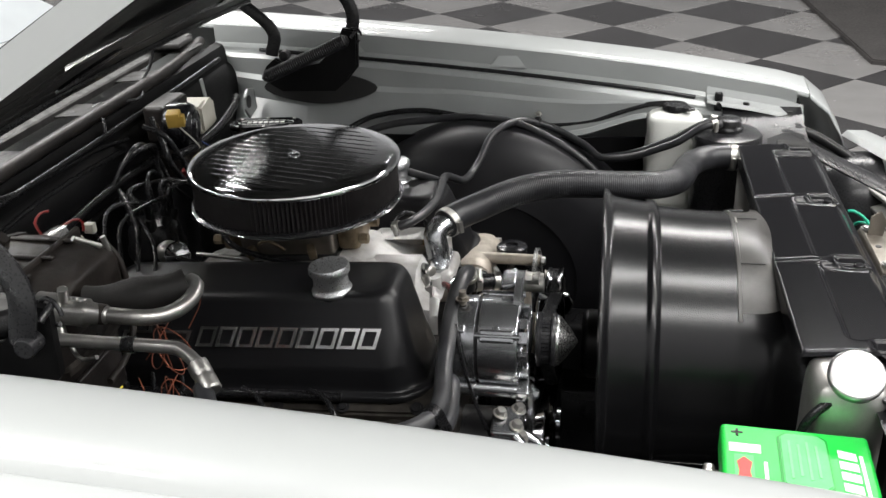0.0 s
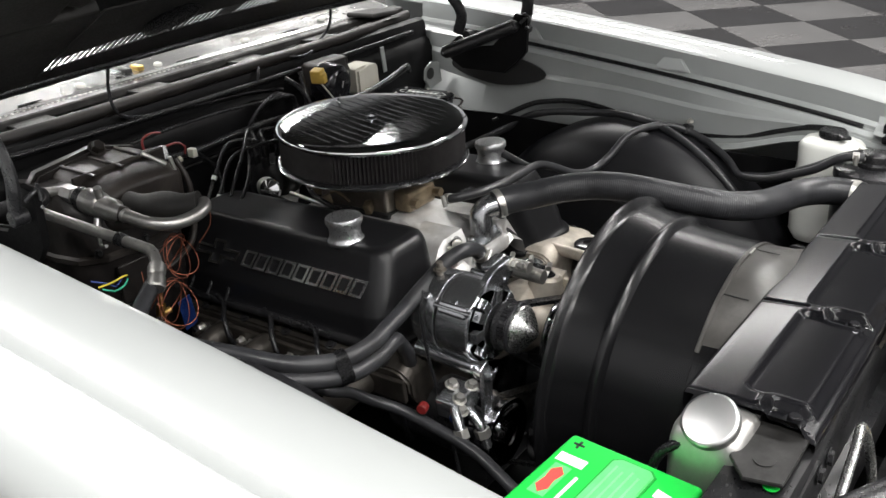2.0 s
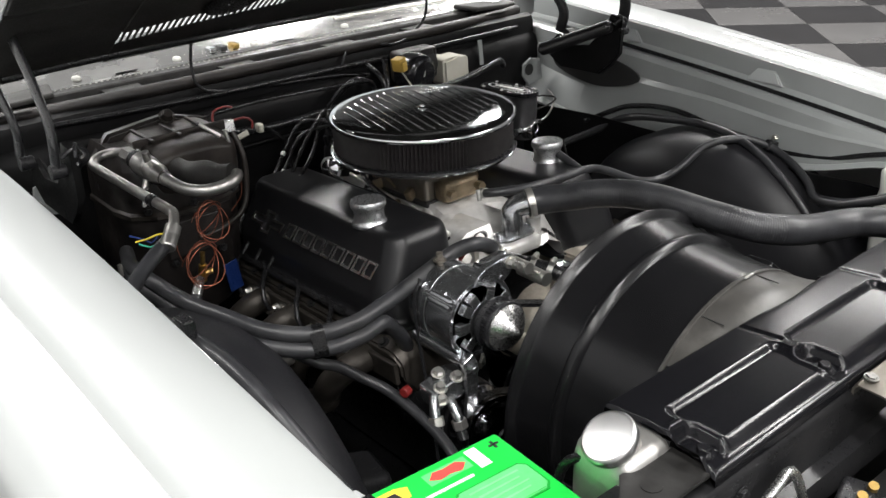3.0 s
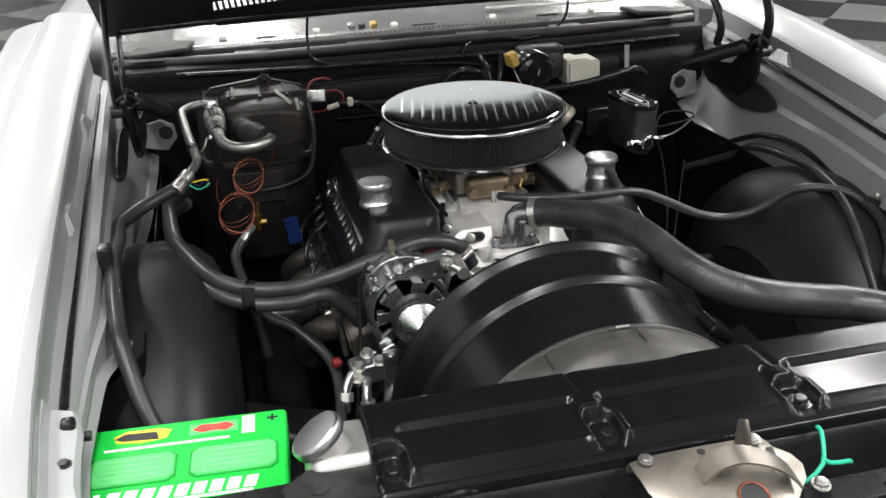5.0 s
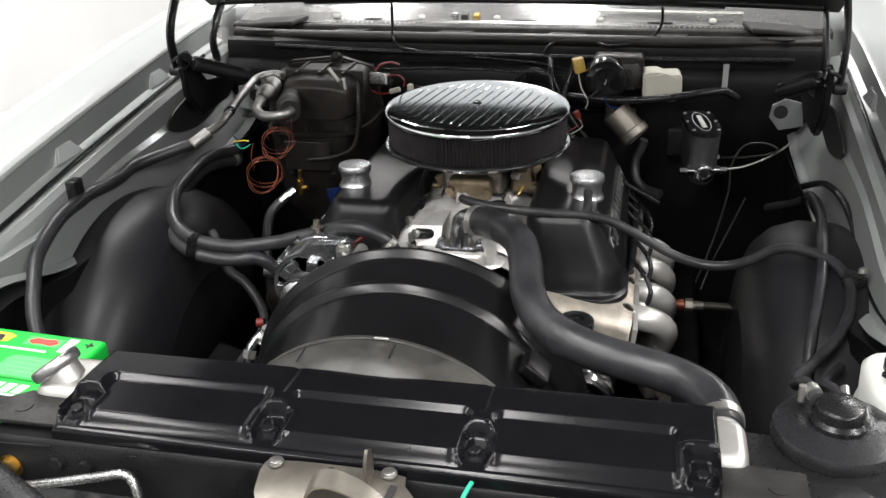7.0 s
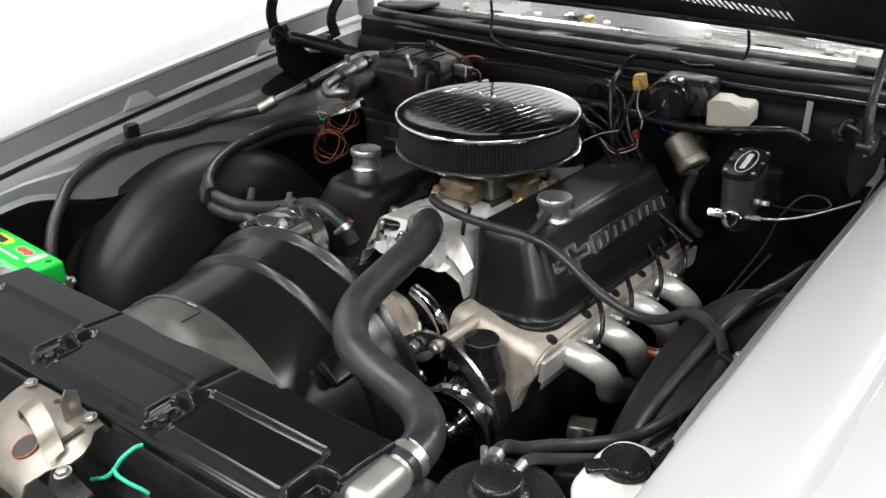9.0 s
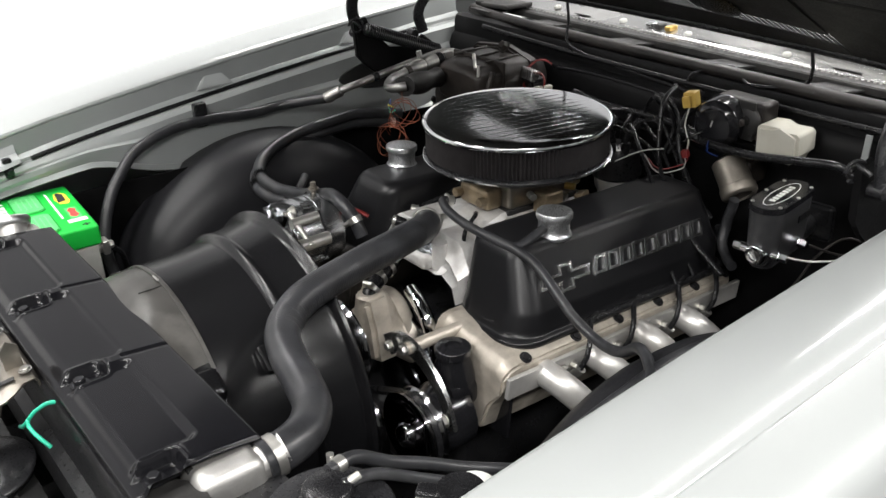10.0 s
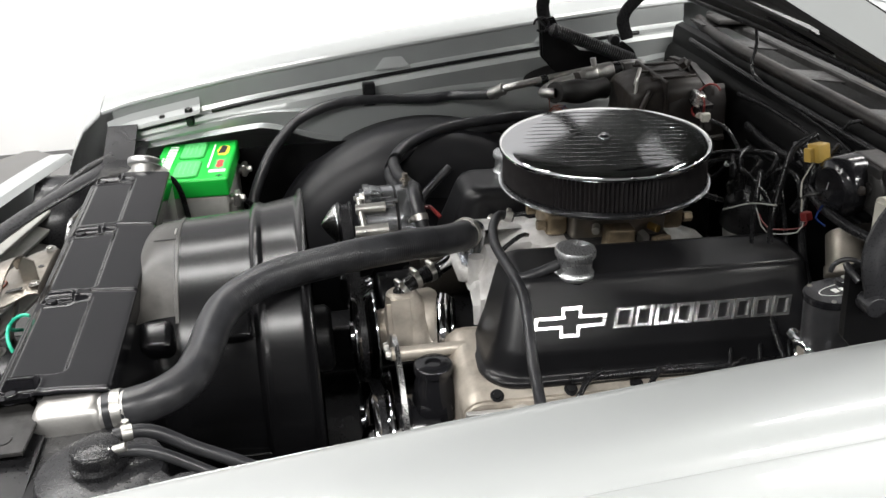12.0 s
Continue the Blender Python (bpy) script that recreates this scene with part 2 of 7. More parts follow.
def lathe(bm, prof, at, axis=(0, 0, 1), seg=32, turn=(0, 360)):
    """prof: (radius, height along the axis)."""
    x, y, z = basis(axis)
    o = Vector(at)
    full = abs(turn[1] - turn[0]) >= 360
    n = seg if full else seg + 1
    rings = []
    for r, h in prof:
        ring = []
        for i in range(n):
            a = radians(turn[0] + (turn[1] - turn[0]) * i / seg)
            ring.append(bm.verts.new(o + z * h + (x * math.cos(a) + y * math.sin(a)) * max(r, 1e-5)))
        rings.append(ring)
    for a, b in zip(rings[:-1], rings[1:]):
        for i in range(n if full else n - 1):
            j = (i + 1) % n
            bm.faces.new((a[i], a[j], b[j], b[i]))
    if full:
        for ring in (rings[0], rings[-1]):
            if (ring[0].co - ring[n // 2].co).length > 1e-4:
                bm.faces.new(ring)
    return bm


def cyl(bm, a, b, r, r2=None, seg=24, bev=0.0):
    a, b = Vector(a), Vector(b)
    L = (b - a).length
    r2 = r if r2 is None else r2
    if bev:
        prof = [(r - bev, 0), (r - bev * 0.3, bev * 0.3), (r, bev), (r2, L - bev), (r2 - bev * 0.3, L - bev * 0.3), (r2 - bev, L)]
    else:
        prof = [(r, 0), (r2, L)]
    return lathe(bm, prof, a, b - a, seg)


def spline(pts, step=0.012):
    p = [Vector(q) for q in pts]
    if len(p) == 2:
        return p
    p = [p[0] * 2 - p[1]] + p + [p[-1] * 2 - p[-2]]
    out = []
    for a, b, c, d in zip(p[:-3], p[1:-2], p[2:-1], p[3:]):
        n = max(2, int((c - b).length / step))
        for i in range(n):
            t = i / n
            out.append(0.5 * ((2 * b) + (c - a) * t + (2 * a - 5 * b + 4 * c - d) * t * t + (3 * b - a - 3 * c + d) * t ** 3))
    return out + [p[-2]]


def tube(bm, pts, r, seg=12, step=0.012, smooth=True, cap=True):
    """A pipe along pts; r is a radius or a function of the share of the way."""
    p = spline(pts, step) if smooth else [Vector(q) for q in pts]
    n = len(p)
    t = (p[1] - p[0]).normalized()
    x, y, _ = basis(t)
    rings = []
    for i, q in enumerate(p):
        t2 = (p[min(i + 1, n - 1)] - p[max(i - 1, 0)]).normalized()
        x = (x - t2 * x.dot(t2)).normalized()
        y = t2.cross(x)
        rad = r(i / (n - 1)) if callable(r) else r
        rings.append([bm.verts.new(q + (x * math.cos(k * math.tau / seg) + y * math.sin(k * math.tau / seg)) * rad) for k in range(seg)])
    for a, b in zip(rings[:-1], rings[1:]):
        for i in range(seg):
            j = (i + 1) % seg
            bm.faces.new((a[i], a[j], b[j], b[i]))
    if cap:
        bm.faces.new(rings[0])
        bm.faces.new(rings[-1])
    return bm


def loft(bm, rows, close=False):
    vs = [[bm.verts.new(Vector(p)) for p in row] for row in rows]
    for a, b in zip(vs[:-1], vs[1:]):
        n = len(a)
        for i in range(n if close else n - 1):
            j = (i + 1) % n
            bm.faces.new((a[i], a[j], b[j], b[i]))
    return bm


def shell(bm, rows, thick):
    """A sheet through rows of points with a real thickness."""
    loft(bm, rows)
    bmesh.ops.recalc_face_normals(bm, faces=bm.faces)
    bmesh.ops.solidify(bm, geom=bm.faces[:], thickness=thick)
    return bm


def prism(bm, outline, m, depth, bev=0.0):
    """A flat outline (x, y) raised by depth along z, laid by the pose m."""
    n = len(outline)
    lo = [bm.verts.new(m @ V(x, y, 0)) for x, y in outline]
    hi = [bm.verts.new(m @ V(x, y, depth)) for x, y in outline]
    bm.faces.new(lo[::-1])
    top = bm.faces.new(hi)
    for i in range(n):
        j = (i + 1) % n
        bm.faces.new((lo[i], lo[j], hi[j], hi[i]))
    if bev:
        bmesh.ops.bevel(bm, geom=list(top.edges), offset=bev, segments=2, affect="EDGES")
    return bm


def bolt(bm, at, axis, r=0.007, h=0.006, washer=True):
    a = Vector(at)
    z = Vector(axis).normalized()
    if washer:
        cyl(bm, a, a + z * 0.0015, r * 1.35, seg=16)
    lathe(bm, [(r, 0), (r, h * 0.8), (r * 0.8, h)], a, z, 6)
    return bm


def interp(table, y):
    ys = [r[0] for r in table]
    return [float(np.interp(y, ys, [r[k] for r in table])) for k in range(1, len(table[0]))]


N = bmesh.new

# ---------------------------------------------------------------- the room
XC = 0.03                     # the car's centre line
floor = thing("floor", "checkered floor of charcoal and light grey square tiles", "floor", kind="structure")
bm = N()
box(bm, (-2.4, -3, -0.06), (11.4, 20, 0.1))
part("slab", bm, M_TILEDARK, floor)
T = 0.607                     # floor tile
tile_mesh = []
for mat in (M_TILEDARK, M_TILELIGHT):
    bm = N()
    box(bm, (0, 0, 0), (T - 0.004, T - 0.004, 0.012), 0.002, seg=1)
    tile_mesh.append(finish(bm, mat))
GRID = pose(-5.46, 0.103, 0, 0, 0, 45.1)
far_tiles = [N(), N()]
for i in range(-24, 30):
    for j in range(-30, 25):
        m = GRID @ pose((i + 0.5) * T, (j + 0.5) * T, -0.006)
        x, y = m.translation.x, m.translation.y
        if not (-7.6 < x < 2.75 and -12.2 < y < 6.2):
            continue
        k = (i + j) % 2
        if (-6.6 < x < -0.9 and -3.2 < y < 3.4) or (0.6 < x < 2.75 and -6.6 < y < 1.6):
            ob = new("tile", tile_mesh[k])
            ob.parent = floor
            ob.matrix_basis = m
        else:
            bmesh.ops.create_cube(far_tiles[k], size=1.0, matrix=m @ Matrix.Diagonal((T - 0.004, T - 0.004, 0.012, 1)))
for k, mat in enumerate((M_TILEDARK, M_TILELIGHT)):
    part("far_tiles", far_tiles[k], mat, floor)["kind"] = "stuff"

# Upper walls and the charcoal west wall are unseen, added to tone reflections.
for name, c, s in (("wall_east", (3.15, -3), (0.12, 20)), ("wall_west", (-8.1, -3), (0.12, 20)), ("wall_north", (-2.4, 7.0), (11.4, 0.12)), ("wall_south", (-2.4, -13.0), (11.4, 0.12))):
    solo(name, box(N(), (*c, 0.8), (*s, 1.7)), M_WALL if name == "wall_east" else M_WALLWEST if name == "wall_west" else M_WALLDARK, "plain painted lower part of the showroom wall", "wall", kind="structure")
    solo(name + "_upper", box(N(), (*c, 2.9), (*s, 2.5)), M_WALLDARK, "unseen grey upper wall added to tone reflections", "wall", kind="structure")
solo("ceiling", box(N(), (-2.4, -3, 4.15), (11.4, 20.2, 0.1)), M_CEIL, "plain grey showroom ceiling", "ceiling", kind="structure")

mat_bm = N()
prism(mat_bm, [(-4.05, 1.97), (-3.9, 2.3), (-4.6, 2.7), (-7.3, 2.9), (-6.2, 1.86)], Matrix.Identity(4), 0.03, 0.008)
solo("floor_mat", mat_bm, M_MAT, "dark rubber mat lying flat on the tiles", "floor mat")

# ---------------------------------------------------------------- the car's body
car = thing("car", "white car, hood open over a black engine bay", "car", (XC, 0, 0))
LIP = [(-0.75, 0.755, 1.000), (-0.3, 0.748, 0.978), (0.0, 0.738, 0.957), (0.2, 0.732, 0.940), (0.4, 0.726, 0.921), (0.67, 0.718, 0.890), (0.80, 0.712, 0.870),
       (0.92, 0.702, 0.852), (0.985, 0.695, 0.836), (1.03, 0.69, 0.80), (1.065, 0.686, 0.742), (1.09, 0.68, 0.67), (1.10, 0.675, 0.58)]
PROFILE = [(0.004, -0.013), (0.000, -0.012), (-0.001, -0.008), (0.001, -0.003), (0.008, 0.001), (0.018, 0.0035), (0.03, 0.006), (0.05, 0.009), (0.07, 0.011), (0.086, 0.0117), (0.099, 0.0107), (0.109, 0.0081), (0.1175, 0.0040),
           (0.1245, -0.0015), (0.1305, -0.0085), (0.1330, -0.0074), (0.1360, -0.0075), (0.155, -0.0105), (0.176, -0.0155), (0.196, -0.0235), (0.212, -0.0355), (0.223, -0.0505), (0.230, -0.070), (0.234, -0.092), (0.236, -0.125), (0.236, -0.2), (0.226, -0.4), (0.212, -0.6)]
YS = [-0.75, -0.6, -0.45, -0.3, -0.15, 0, 0.15, 0.3, 0.45, 0.6, 0.7, 0.8, 0.87, 0.93, 0.984]


def lip(y, side=0):
    hw, z = interp(LIP, y)
    return hw, z + 0.005 * side


for s in (1, -1):
    rows = []
    for y in YS:
        hw, z = lip(y, s)
        rows.append([(XC + s * (hw + dx), y, z + dz) for dx, dz in PROFILE])
    part("fender", shell(N(), rows, 0.003), M_PAINT, car, "glossy white front fender", 19)
    rows = []
    for y in (0.987, 1.0, 1.015, 1.03, 1.045, 1.06, 1.075, 1.088, 1.096, 1.10):
        hw, z = lip(y, s)
        rows.append([(XC + s * (hw + dx * 1.12), y, z + dz) for dx, dz in PROFILE])
    part("fender_extension", shell(N(), rows, 0.003), M_PAINT, car, "white end piece closing the fender's nose", 25)
    rows = []
    for y in (0.765, 0.80, 0.84, 0.88, 0.92, 0.95, 0.975):
        hw, z = lip(y, s)
        w = 0.004 * math.sin(60 * y)
        rows.append([(XC + s * (hw + dx), y, z + dz) for dx, dz in ((-0.002, -0.030), (-0.008, -0.047), (-0.034 + w, -0.053), (-0.039 + w, -0.060))])
    fold = part("fender_fold", shell(N(), rows, 0.002), M_PAINT, car, "white folded edge below the fender's front lip", 25)
    for y in (0.85, 0.945):
        hw, z = lip(y, s)
        bm = N()
        bolt(bm, (XC + s * (hw - 0.024), y, z - 0.0505), (0, 0, 1), 0.0065, 0.005)
        part("bolt", bm, M_WORN, fold)
    # folded flange under the lip, then the ledge and the wall of the bay
    rows = []
    for y in [-0.42 + 0.03 * i for i in range(47)]:
        hw, z = lip(y)
        w = 0.003 * math.sin(y * 9)
        drop, reach = interp([(-0.42, 0.13, 0.105), (-0.3, 0.16, 0.10), (-0.12, 0.185, 0.082), (0.05, 0.165, 0.07), (0.2, 0.13, 0.068), (0.4, 0.115, 0.066), (0.5, 0.085, 0.062), (0.62, 0.035, 0.055), (0.96, 0.02, 0.05)], y)
        k = float(np.interp(y, (0.50, 0.78), (1.0, 0.6)))
        rows.append([(XC + s * (hw + dx * k), y, z + dz) for dx, dz in ((0.002, -0.008), (0.0, -0.030), (-0.002, -0.050), (-0.016, -0.058), (-0.018, -0.066), (-0.032, -0.068), (-0.040, -0.076),
                    (-0.042 + w, -0.075 - drop * 0.25), (-0.050 + w, -0.075 - drop * 0.32), (-0.052, -0.075 - drop * 0.6), (-reach + 0.006, -0.075 - drop), (-reach, -0.075 - drop), (-reach - 0.012, -0.083 - drop))])
    flange = part("inner_flange", shell(N(), rows, 0.0025), M_SILVER, car, "grey painted inner flange with a folded ledge", 25)
    pts = [(XC + s * (lip(y)[0] - 0.019), y, lip(y)[1] - 0.060) for y in (-0.3, -0.1, 0.1, 0.3, 0.5, 0.62, 0.74)]
    part("seal", tube(N(), pts, 0.005, 8), M_RUBBER, flange, "black rubber sealing strip")
    # White strip laid just above the grey ledge.
    rows = []
    for y in [-0.36 + 0.05 * i for i in range(21)]:
        hw, z = lip(y)
        k = float(np.interp(y, (0.50, 0.78), (1.0, 0.6)))
        rows.append([(XC + s * (hw + dx * k), y, z + dz) for dx, dz in ((-0.0215, -0.0645), (-0.031, -0.0660), (-0.0385, -0.0725))])
    part("ledge", shell(N(), rows, 0.001), M_PAINT, flange, "white strip over the ledge below the seal", 30)
    for y in (0.31, -0.08):
        hw, z = lip(y)
        bm = N()
        prism(bm, [(-0.045, 0), (0.045, 0), (0.022, 0.03), (-0.022, 0.03)], Matrix.Translation((XC + s * (hw - 0.004), y, z - 0.054)) @ Matrix(((0, s * 0.35, -s, 0), (1, 0, 0, 0), (0, 0.9, 0.3, 0), (0, 0, 0, 1))), 0.012, 0.003)
        part("tab", bm, M_PAINT, flange, "white pressed bump stop pad")
    hw, z = lip(0.79)
    bm = box(N(), (XC + s * (hw - 0.028), 0.79, z - 0.058), (0.016, 0.018, 0.042), 0.004)
    cyl(bm, (XC + s * (hw - 0.05), 0.79, z - 0.063), (XC + s * (hw - 0.01), 0.79, z - 0.063), 0.006, seg=12)
    part("rubber_bumper", bm, M_RUBBER, flange)
    # wheel house: half barrel that stands out into the bay
    rows = []
    prof = [(0.72, 0.335), (0.66, 0.353), (0.60, 0.354), (0.56, 0.341), (0.53, 0.314), (0.512, 0.275), (0.503, 0.22), (0.500, 0.205), (0.506, 0.198), (0.503, 0.12), (0.502, 0.004)]
    for k in range(41):
        a = radians(-35 + 250 * k / 40)
        rows.append([(XC + s * px, 0.27 + pr * 1.08 * math.cos(a), 0.425 + pr * math.sin(a)) for px, pr in prof])
    part("wheel_house", shell(N(), rows, 0.003), M_DOME, car, "satin black domed wheel house", 45)
    # black splash panel ahead of and behind the wheel house
    bm = N()
    shell(bm, [[(XC + s * (0.63 + dx), y, 0.742 - 0.02 * (y < -0.1) - 0.3 * dx), (XC + s * (0.65 + dx), y, 0.6), (XC + s * (0.66 + dx), y, 0.25)] for y, dx in ((-0.45, 0), (-0.1, 0), (0.3, 0), (0.5, 0.0), (0.57, 0.06), (0.78, 0.07), (0.96, 0.05))], 0.003)
    part("splash_panel", bm, M_FIREWALL, car)

    rows = []
    for k in range(9):
        u = k / 8
        x, y = 0.68 * (1 - u), 1.06 + 0.16 * math.sin(u * math.pi / 2)
        rows.append([(XC + s * x, y + dy, z) for dy, z in ((0.0, 0.74), (0.012, 0.752), (0.05, 0.752), (0.09, 0.735), (0.10, 0.70), (0.095, 0.60))])
    part("header_panel", shell(N(), rows, 0.003), M_PAINT, car, "white front header panel")
    pts = [(XC + s * 0.66, 0.915, 0.778), (XC + s * 0.54, 0.958, 0.764), (XC + s * 0.42, 1.018, 0.760), (XC + s * 0.30, 1.078, 0.757), (XC + s * 0.15, 1.128, 0.754), (XC + s * 0.005, 1.145, 0.752)]
    bm = tube(N(), pts, 0.022, 12)
    bm.transform(Matrix.Translation((0, 0, 0.76)) @ Matrix.Diagonal((1, 1, 0.4, 1)) @ Matrix.Translation((0, 0, -0.76)))
    part("filler_panel", bm, M_PLASTIC, car, "black curved rubber filler behind the header")
    for k in range(5):
        part("grille_slat", box(N(), (XC + s * 0.33, 1.14, 0.55 + 0.035 * k), (0.60, 0.03, 0.012), 0.003, (20, 0, s * -14)), M_CASE, car, "pale grey grille slat")

# firewall, cowl
bm = N()
rows = []
for x in [-0.70 + 0.05 * i for i in range(29)]:
    rows.append([(XC + x, y, z) for y, z in ((-0.30, 0.2), (-0.345, 0.35), (-0.355, 0.6), (-0.355, 0.84), (-0.358, 0.868), (-0.366, 0.888), (-0.376, 0.896), (-0.377, 0.925), (-0.382, 0.938), (-0.398, 0.944), (-0.405, 0.93))])
firewall = part("firewall", shell(bm, rows, 0.003), M_FIREWALL, car, "black painted steel firewall")
for z, w in ((0.80, 0.5), (0.83, 0.52)):
    part("rib", box(N(), (XC - 0.02, -0.351, z), (w, 0.012, 0.012), 0.005), M_FIREWALL, firewall)
pts = [(XC + x, -0.390 - 0.05 * (abs(x) / 0.7) ** 4, 0.951 - 0.006 * (x / 0.7) ** 2) for x in (-0.70, -0.6, -0.4, -0.2, 0, 0.2, 0.4, 0.6, 0.70)]
part("weatherstrip", tube(N(), pts, 0.013, 10, 0.02), M_DARKBOX, car, "black rubber hood seal across the cowl")
cowl = part("cowl_panel", loft(N(), [[(XC + x, -0.72, 0.99), (XC + x, -0.83, 1.0)] for x in (-0.74, 0.74)]), M_PAINT, car, "bright painted cowl panel with open vents")
part("cowl_band", shell(N(), [[(XC + x, y, z + 0.01 * (1 - (x / 0.72) ** 2)) for y, z in ((-0.502, 0.952), (-0.506, 0.957), (-0.55, 0.966), (-0.62, 0.980), (-0.722, 0.988))] for x in [-0.72 + 0.06 * i for i in range(25)]], 0.002), M_COWL, cowl, "bright silver cowl band", 30)
part("vent_rail", shell(N(), [[(XC + x, y, z) for y, z in ((-0.466, 0.945), (-0.467, 0.957), (-0.470, 0.960), (-0.497, 0.962), (-0.500, 0.958), (-0.500, 0.95))] for x in [-0.72 + 0.06 * i for i in range(25)]], 0.002), M_WORN, cowl, "dark grey perforated vent rail", 30)
bm = N()
for i in range(100):
    box(bm, (XC - 0.6 + 0.012 * i, -0.490, 0.9622), (0.004, 0.004, 0.0012))
part("perforation", bm, M_STEEL, cowl)["kind"] = "stuff"
for x in (-0.60, -0.36, -0.125, 0.14, 0.40, 0.62):
    bm = N()
    prism(bm, [(-0.045, -0.035), (0.035, -0.035), (0.045, 0.03), (-0.03, 0.034)], pose(XC + x, -0.432, 0.952, 6, 0, 0), 0.003, 0.0008)
    part("bridge_tab", bm, M_WORN, cowl, "grey sheet bridging the vent opening")
part("plenum_floor", box(N(), (XC, -0.52, 0.86), (1.44, 0.26, 0.01), 0.002), M_FIREWALL, cowl)
for x in (0.46, 0.24, 0.05, -0.20, -0.46):
    part("cap", lathe(N(), [(0.009, 0.0), (0.0098, 0.002), (0.0085, 0.006), (0.0045, 0.008), (0, 0.0082)], (XC + x, -0.522, 0.968), (0, 0.2, 1), 18), M_CASE, cowl, "pale plastic push-in cap")
for x, w in ((-0.02, 0.030), (0.36, 0.024), (-0.34, 0.030)):
    o = [(w * math.cos(k * math.pi / 10), 0.9 * w * math.sin(k * math.pi / 10)) for k in range(11)]
    # No cut here: a raised black plate paints the notch's darkness.
    part("drain_notch", prism(N(), [(px, -py) for px, py in o], pose(XC + x, -0.505, 0.9685, 12, 0, 0), 0.0015), M_FLATBLACK, cowl, "black patch for a shaded notch in the cowl edge")
for x, m in ((0.10, M_BRASS), (0.13, M_FLATBLACK), (0.155, M_CHROME)):
    part("wiper_pivot", box(N(), (XC + x, -0.525, 0.975), (0.016, 0.03, 0.012), 0.003), m, cowl)
part("wiper_arm", box(N(), (XC - 0.36, -0.545, 0.985), (0.34, 0.012, 0.008), 0.003, (0, 0, -3)), M_STEEL, cowl, "pale metal wiper arm lying along the cowl")
for s in (1, -1):
    part("corner_plate", box(N(), (XC + s * 0.60, -0.47, 0.965), (0.14, 0.08, 0.012), 0.004, (0, s * 6, s * -12)), M_LINER, cowl, "grimy black corner plate of the cowl")
# Opaque pale sheet, brightened for the air cleaner lid's reflection.
part("windscreen", shell(N(), [[(XC + x, -0.84 - 0.08 * (1 - (x / 0.72) ** 2) + 0.08, 1.0), (XC + x * 0.8, -1.45, 1.40)] for x in (-0.72, -0.5, -0.25, 0, 0.25, 0.5, 0.72)], 0.006), M_GLASS, car, "curved windscreen coloured pale to brighten reflections")
part("body_shell", box(N(), (XC, -1.9, 0.70), (1.9, 2.2, 0.5), 0.08), M_PAINT, car)
part("dashboard_panel", box(N(), (XC, -0.62, 0.55), (1.45, 0.03, 0.6)), M_BAYBLACK, car)
part("floor_pan", box(N(), (XC, 0.1, 0.20), (1.5, 2.0, 0.02)), M_BAYBLACK, car)
for s in (1, -1):
    part("frame_rail", box(N(), (XC + s * 0.42, 0.2, 0.33), (0.09, 1.7, 0.12), 0.012), M_BAYBLACK, car)

for s in (1, -1):
    for x, y in ((0.655, 0.27), (0.855, -2.42)):
        wheel = part("wheel", lathe(N(), [(0.05, 0.02), (0.10, 0.03), (0.165, 0.045), (0.185, 0.085), (0.195, 0.09), (0.195, -0.09), (0.16, -0.07), (0.05, -0.03)], (XC + s * x, y, 0.32), (s, 0, 0), 40), M_PIPE, car, "dull steel wheel")
        part("tyre", lathe(N(), [(0.192, -0.085), (0.215, -0.098), (0.27, -0.105), (0.308, -0.095), (0.32, -0.075), (0.32, 0.075), (0.308, 0.095), (0.27, 0.105), (0.215, 0.098), (0.192, 0.085)], (XC + s * x, y, 0.32), (s, 0, 0), 56), M_RUBBER, wheel, "black rubber tyre")

# ---------------------------------------------------------------- hood
HOOD = pose(XC, -0.320, 1.052, 29.5)
hood = thing("hood", "open white car hood with a black braced underside", "car hood", (XC, -0.30, 1.046))


def on_hood(bm):
    """Crown the rear edge, then lay the piece at the open hood."""
    for v in bm.verts:
        if v.co.y < 0.32:
            v.co.y -= 0.012 * (1 - (v.co.x / 0.70) ** 2) * (1 - max(0.0, v.co.y) / 0.32)
        v.co.z -= 0.022 * (v.co.x / 0.70) ** 2 * (1 - max(0.0, min(v.co.y, 0.9)) / 0.9)
    bm.transform(HOOD)
    return bm


def hood_strip(x0, x1, y0, y1, z0, z1, b=0.005):
    """A pressed channel across the hood, fine enough to follow the bow."""
    bm = N()
    prof = [(y0, z1), (y0, z0 + b), (y0 + b, z0), (y1 - b, z0), (y1, z0 + b), (y1, z1)]
    loft(bm, [[(x0 + (x1 - x0) * i / 24, y, z) for y, z in prof] for i in range(25)], True)
    bmesh.ops.holes_fill(bm, edges=[e for e in bm.edges if e.is_boundary], sides=20)
    return bm


HW, HL = 0.70, 1.22
XS = [-HW, -HW + 0.004, -0.6, -0.5, -0.4, -0.3, -0.2, -0.1, 0, 0.1, 0.2, 0.3, 0.4, 0.5, 0.6, HW - 0.004, HW]


def hood_skin(xs, ys):
    rows = []
    for x in xs:
        edge = abs(x) == HW
        c = 0.034 + 0.03 * (1 - (x / HW) ** 2)
        rows.append([(x, y, 0.0 if edge else min(c, 0.03 + 0.2 * max(0.0, y))) for y in ys])
    return on_hood(shell(N(), rows, 0.002))


VW = 0.47


def vent_mid(x):
    """Middle line of the vent row, which bows towards the front of the hood."""
    return 0.157 - 0.20 * x * x


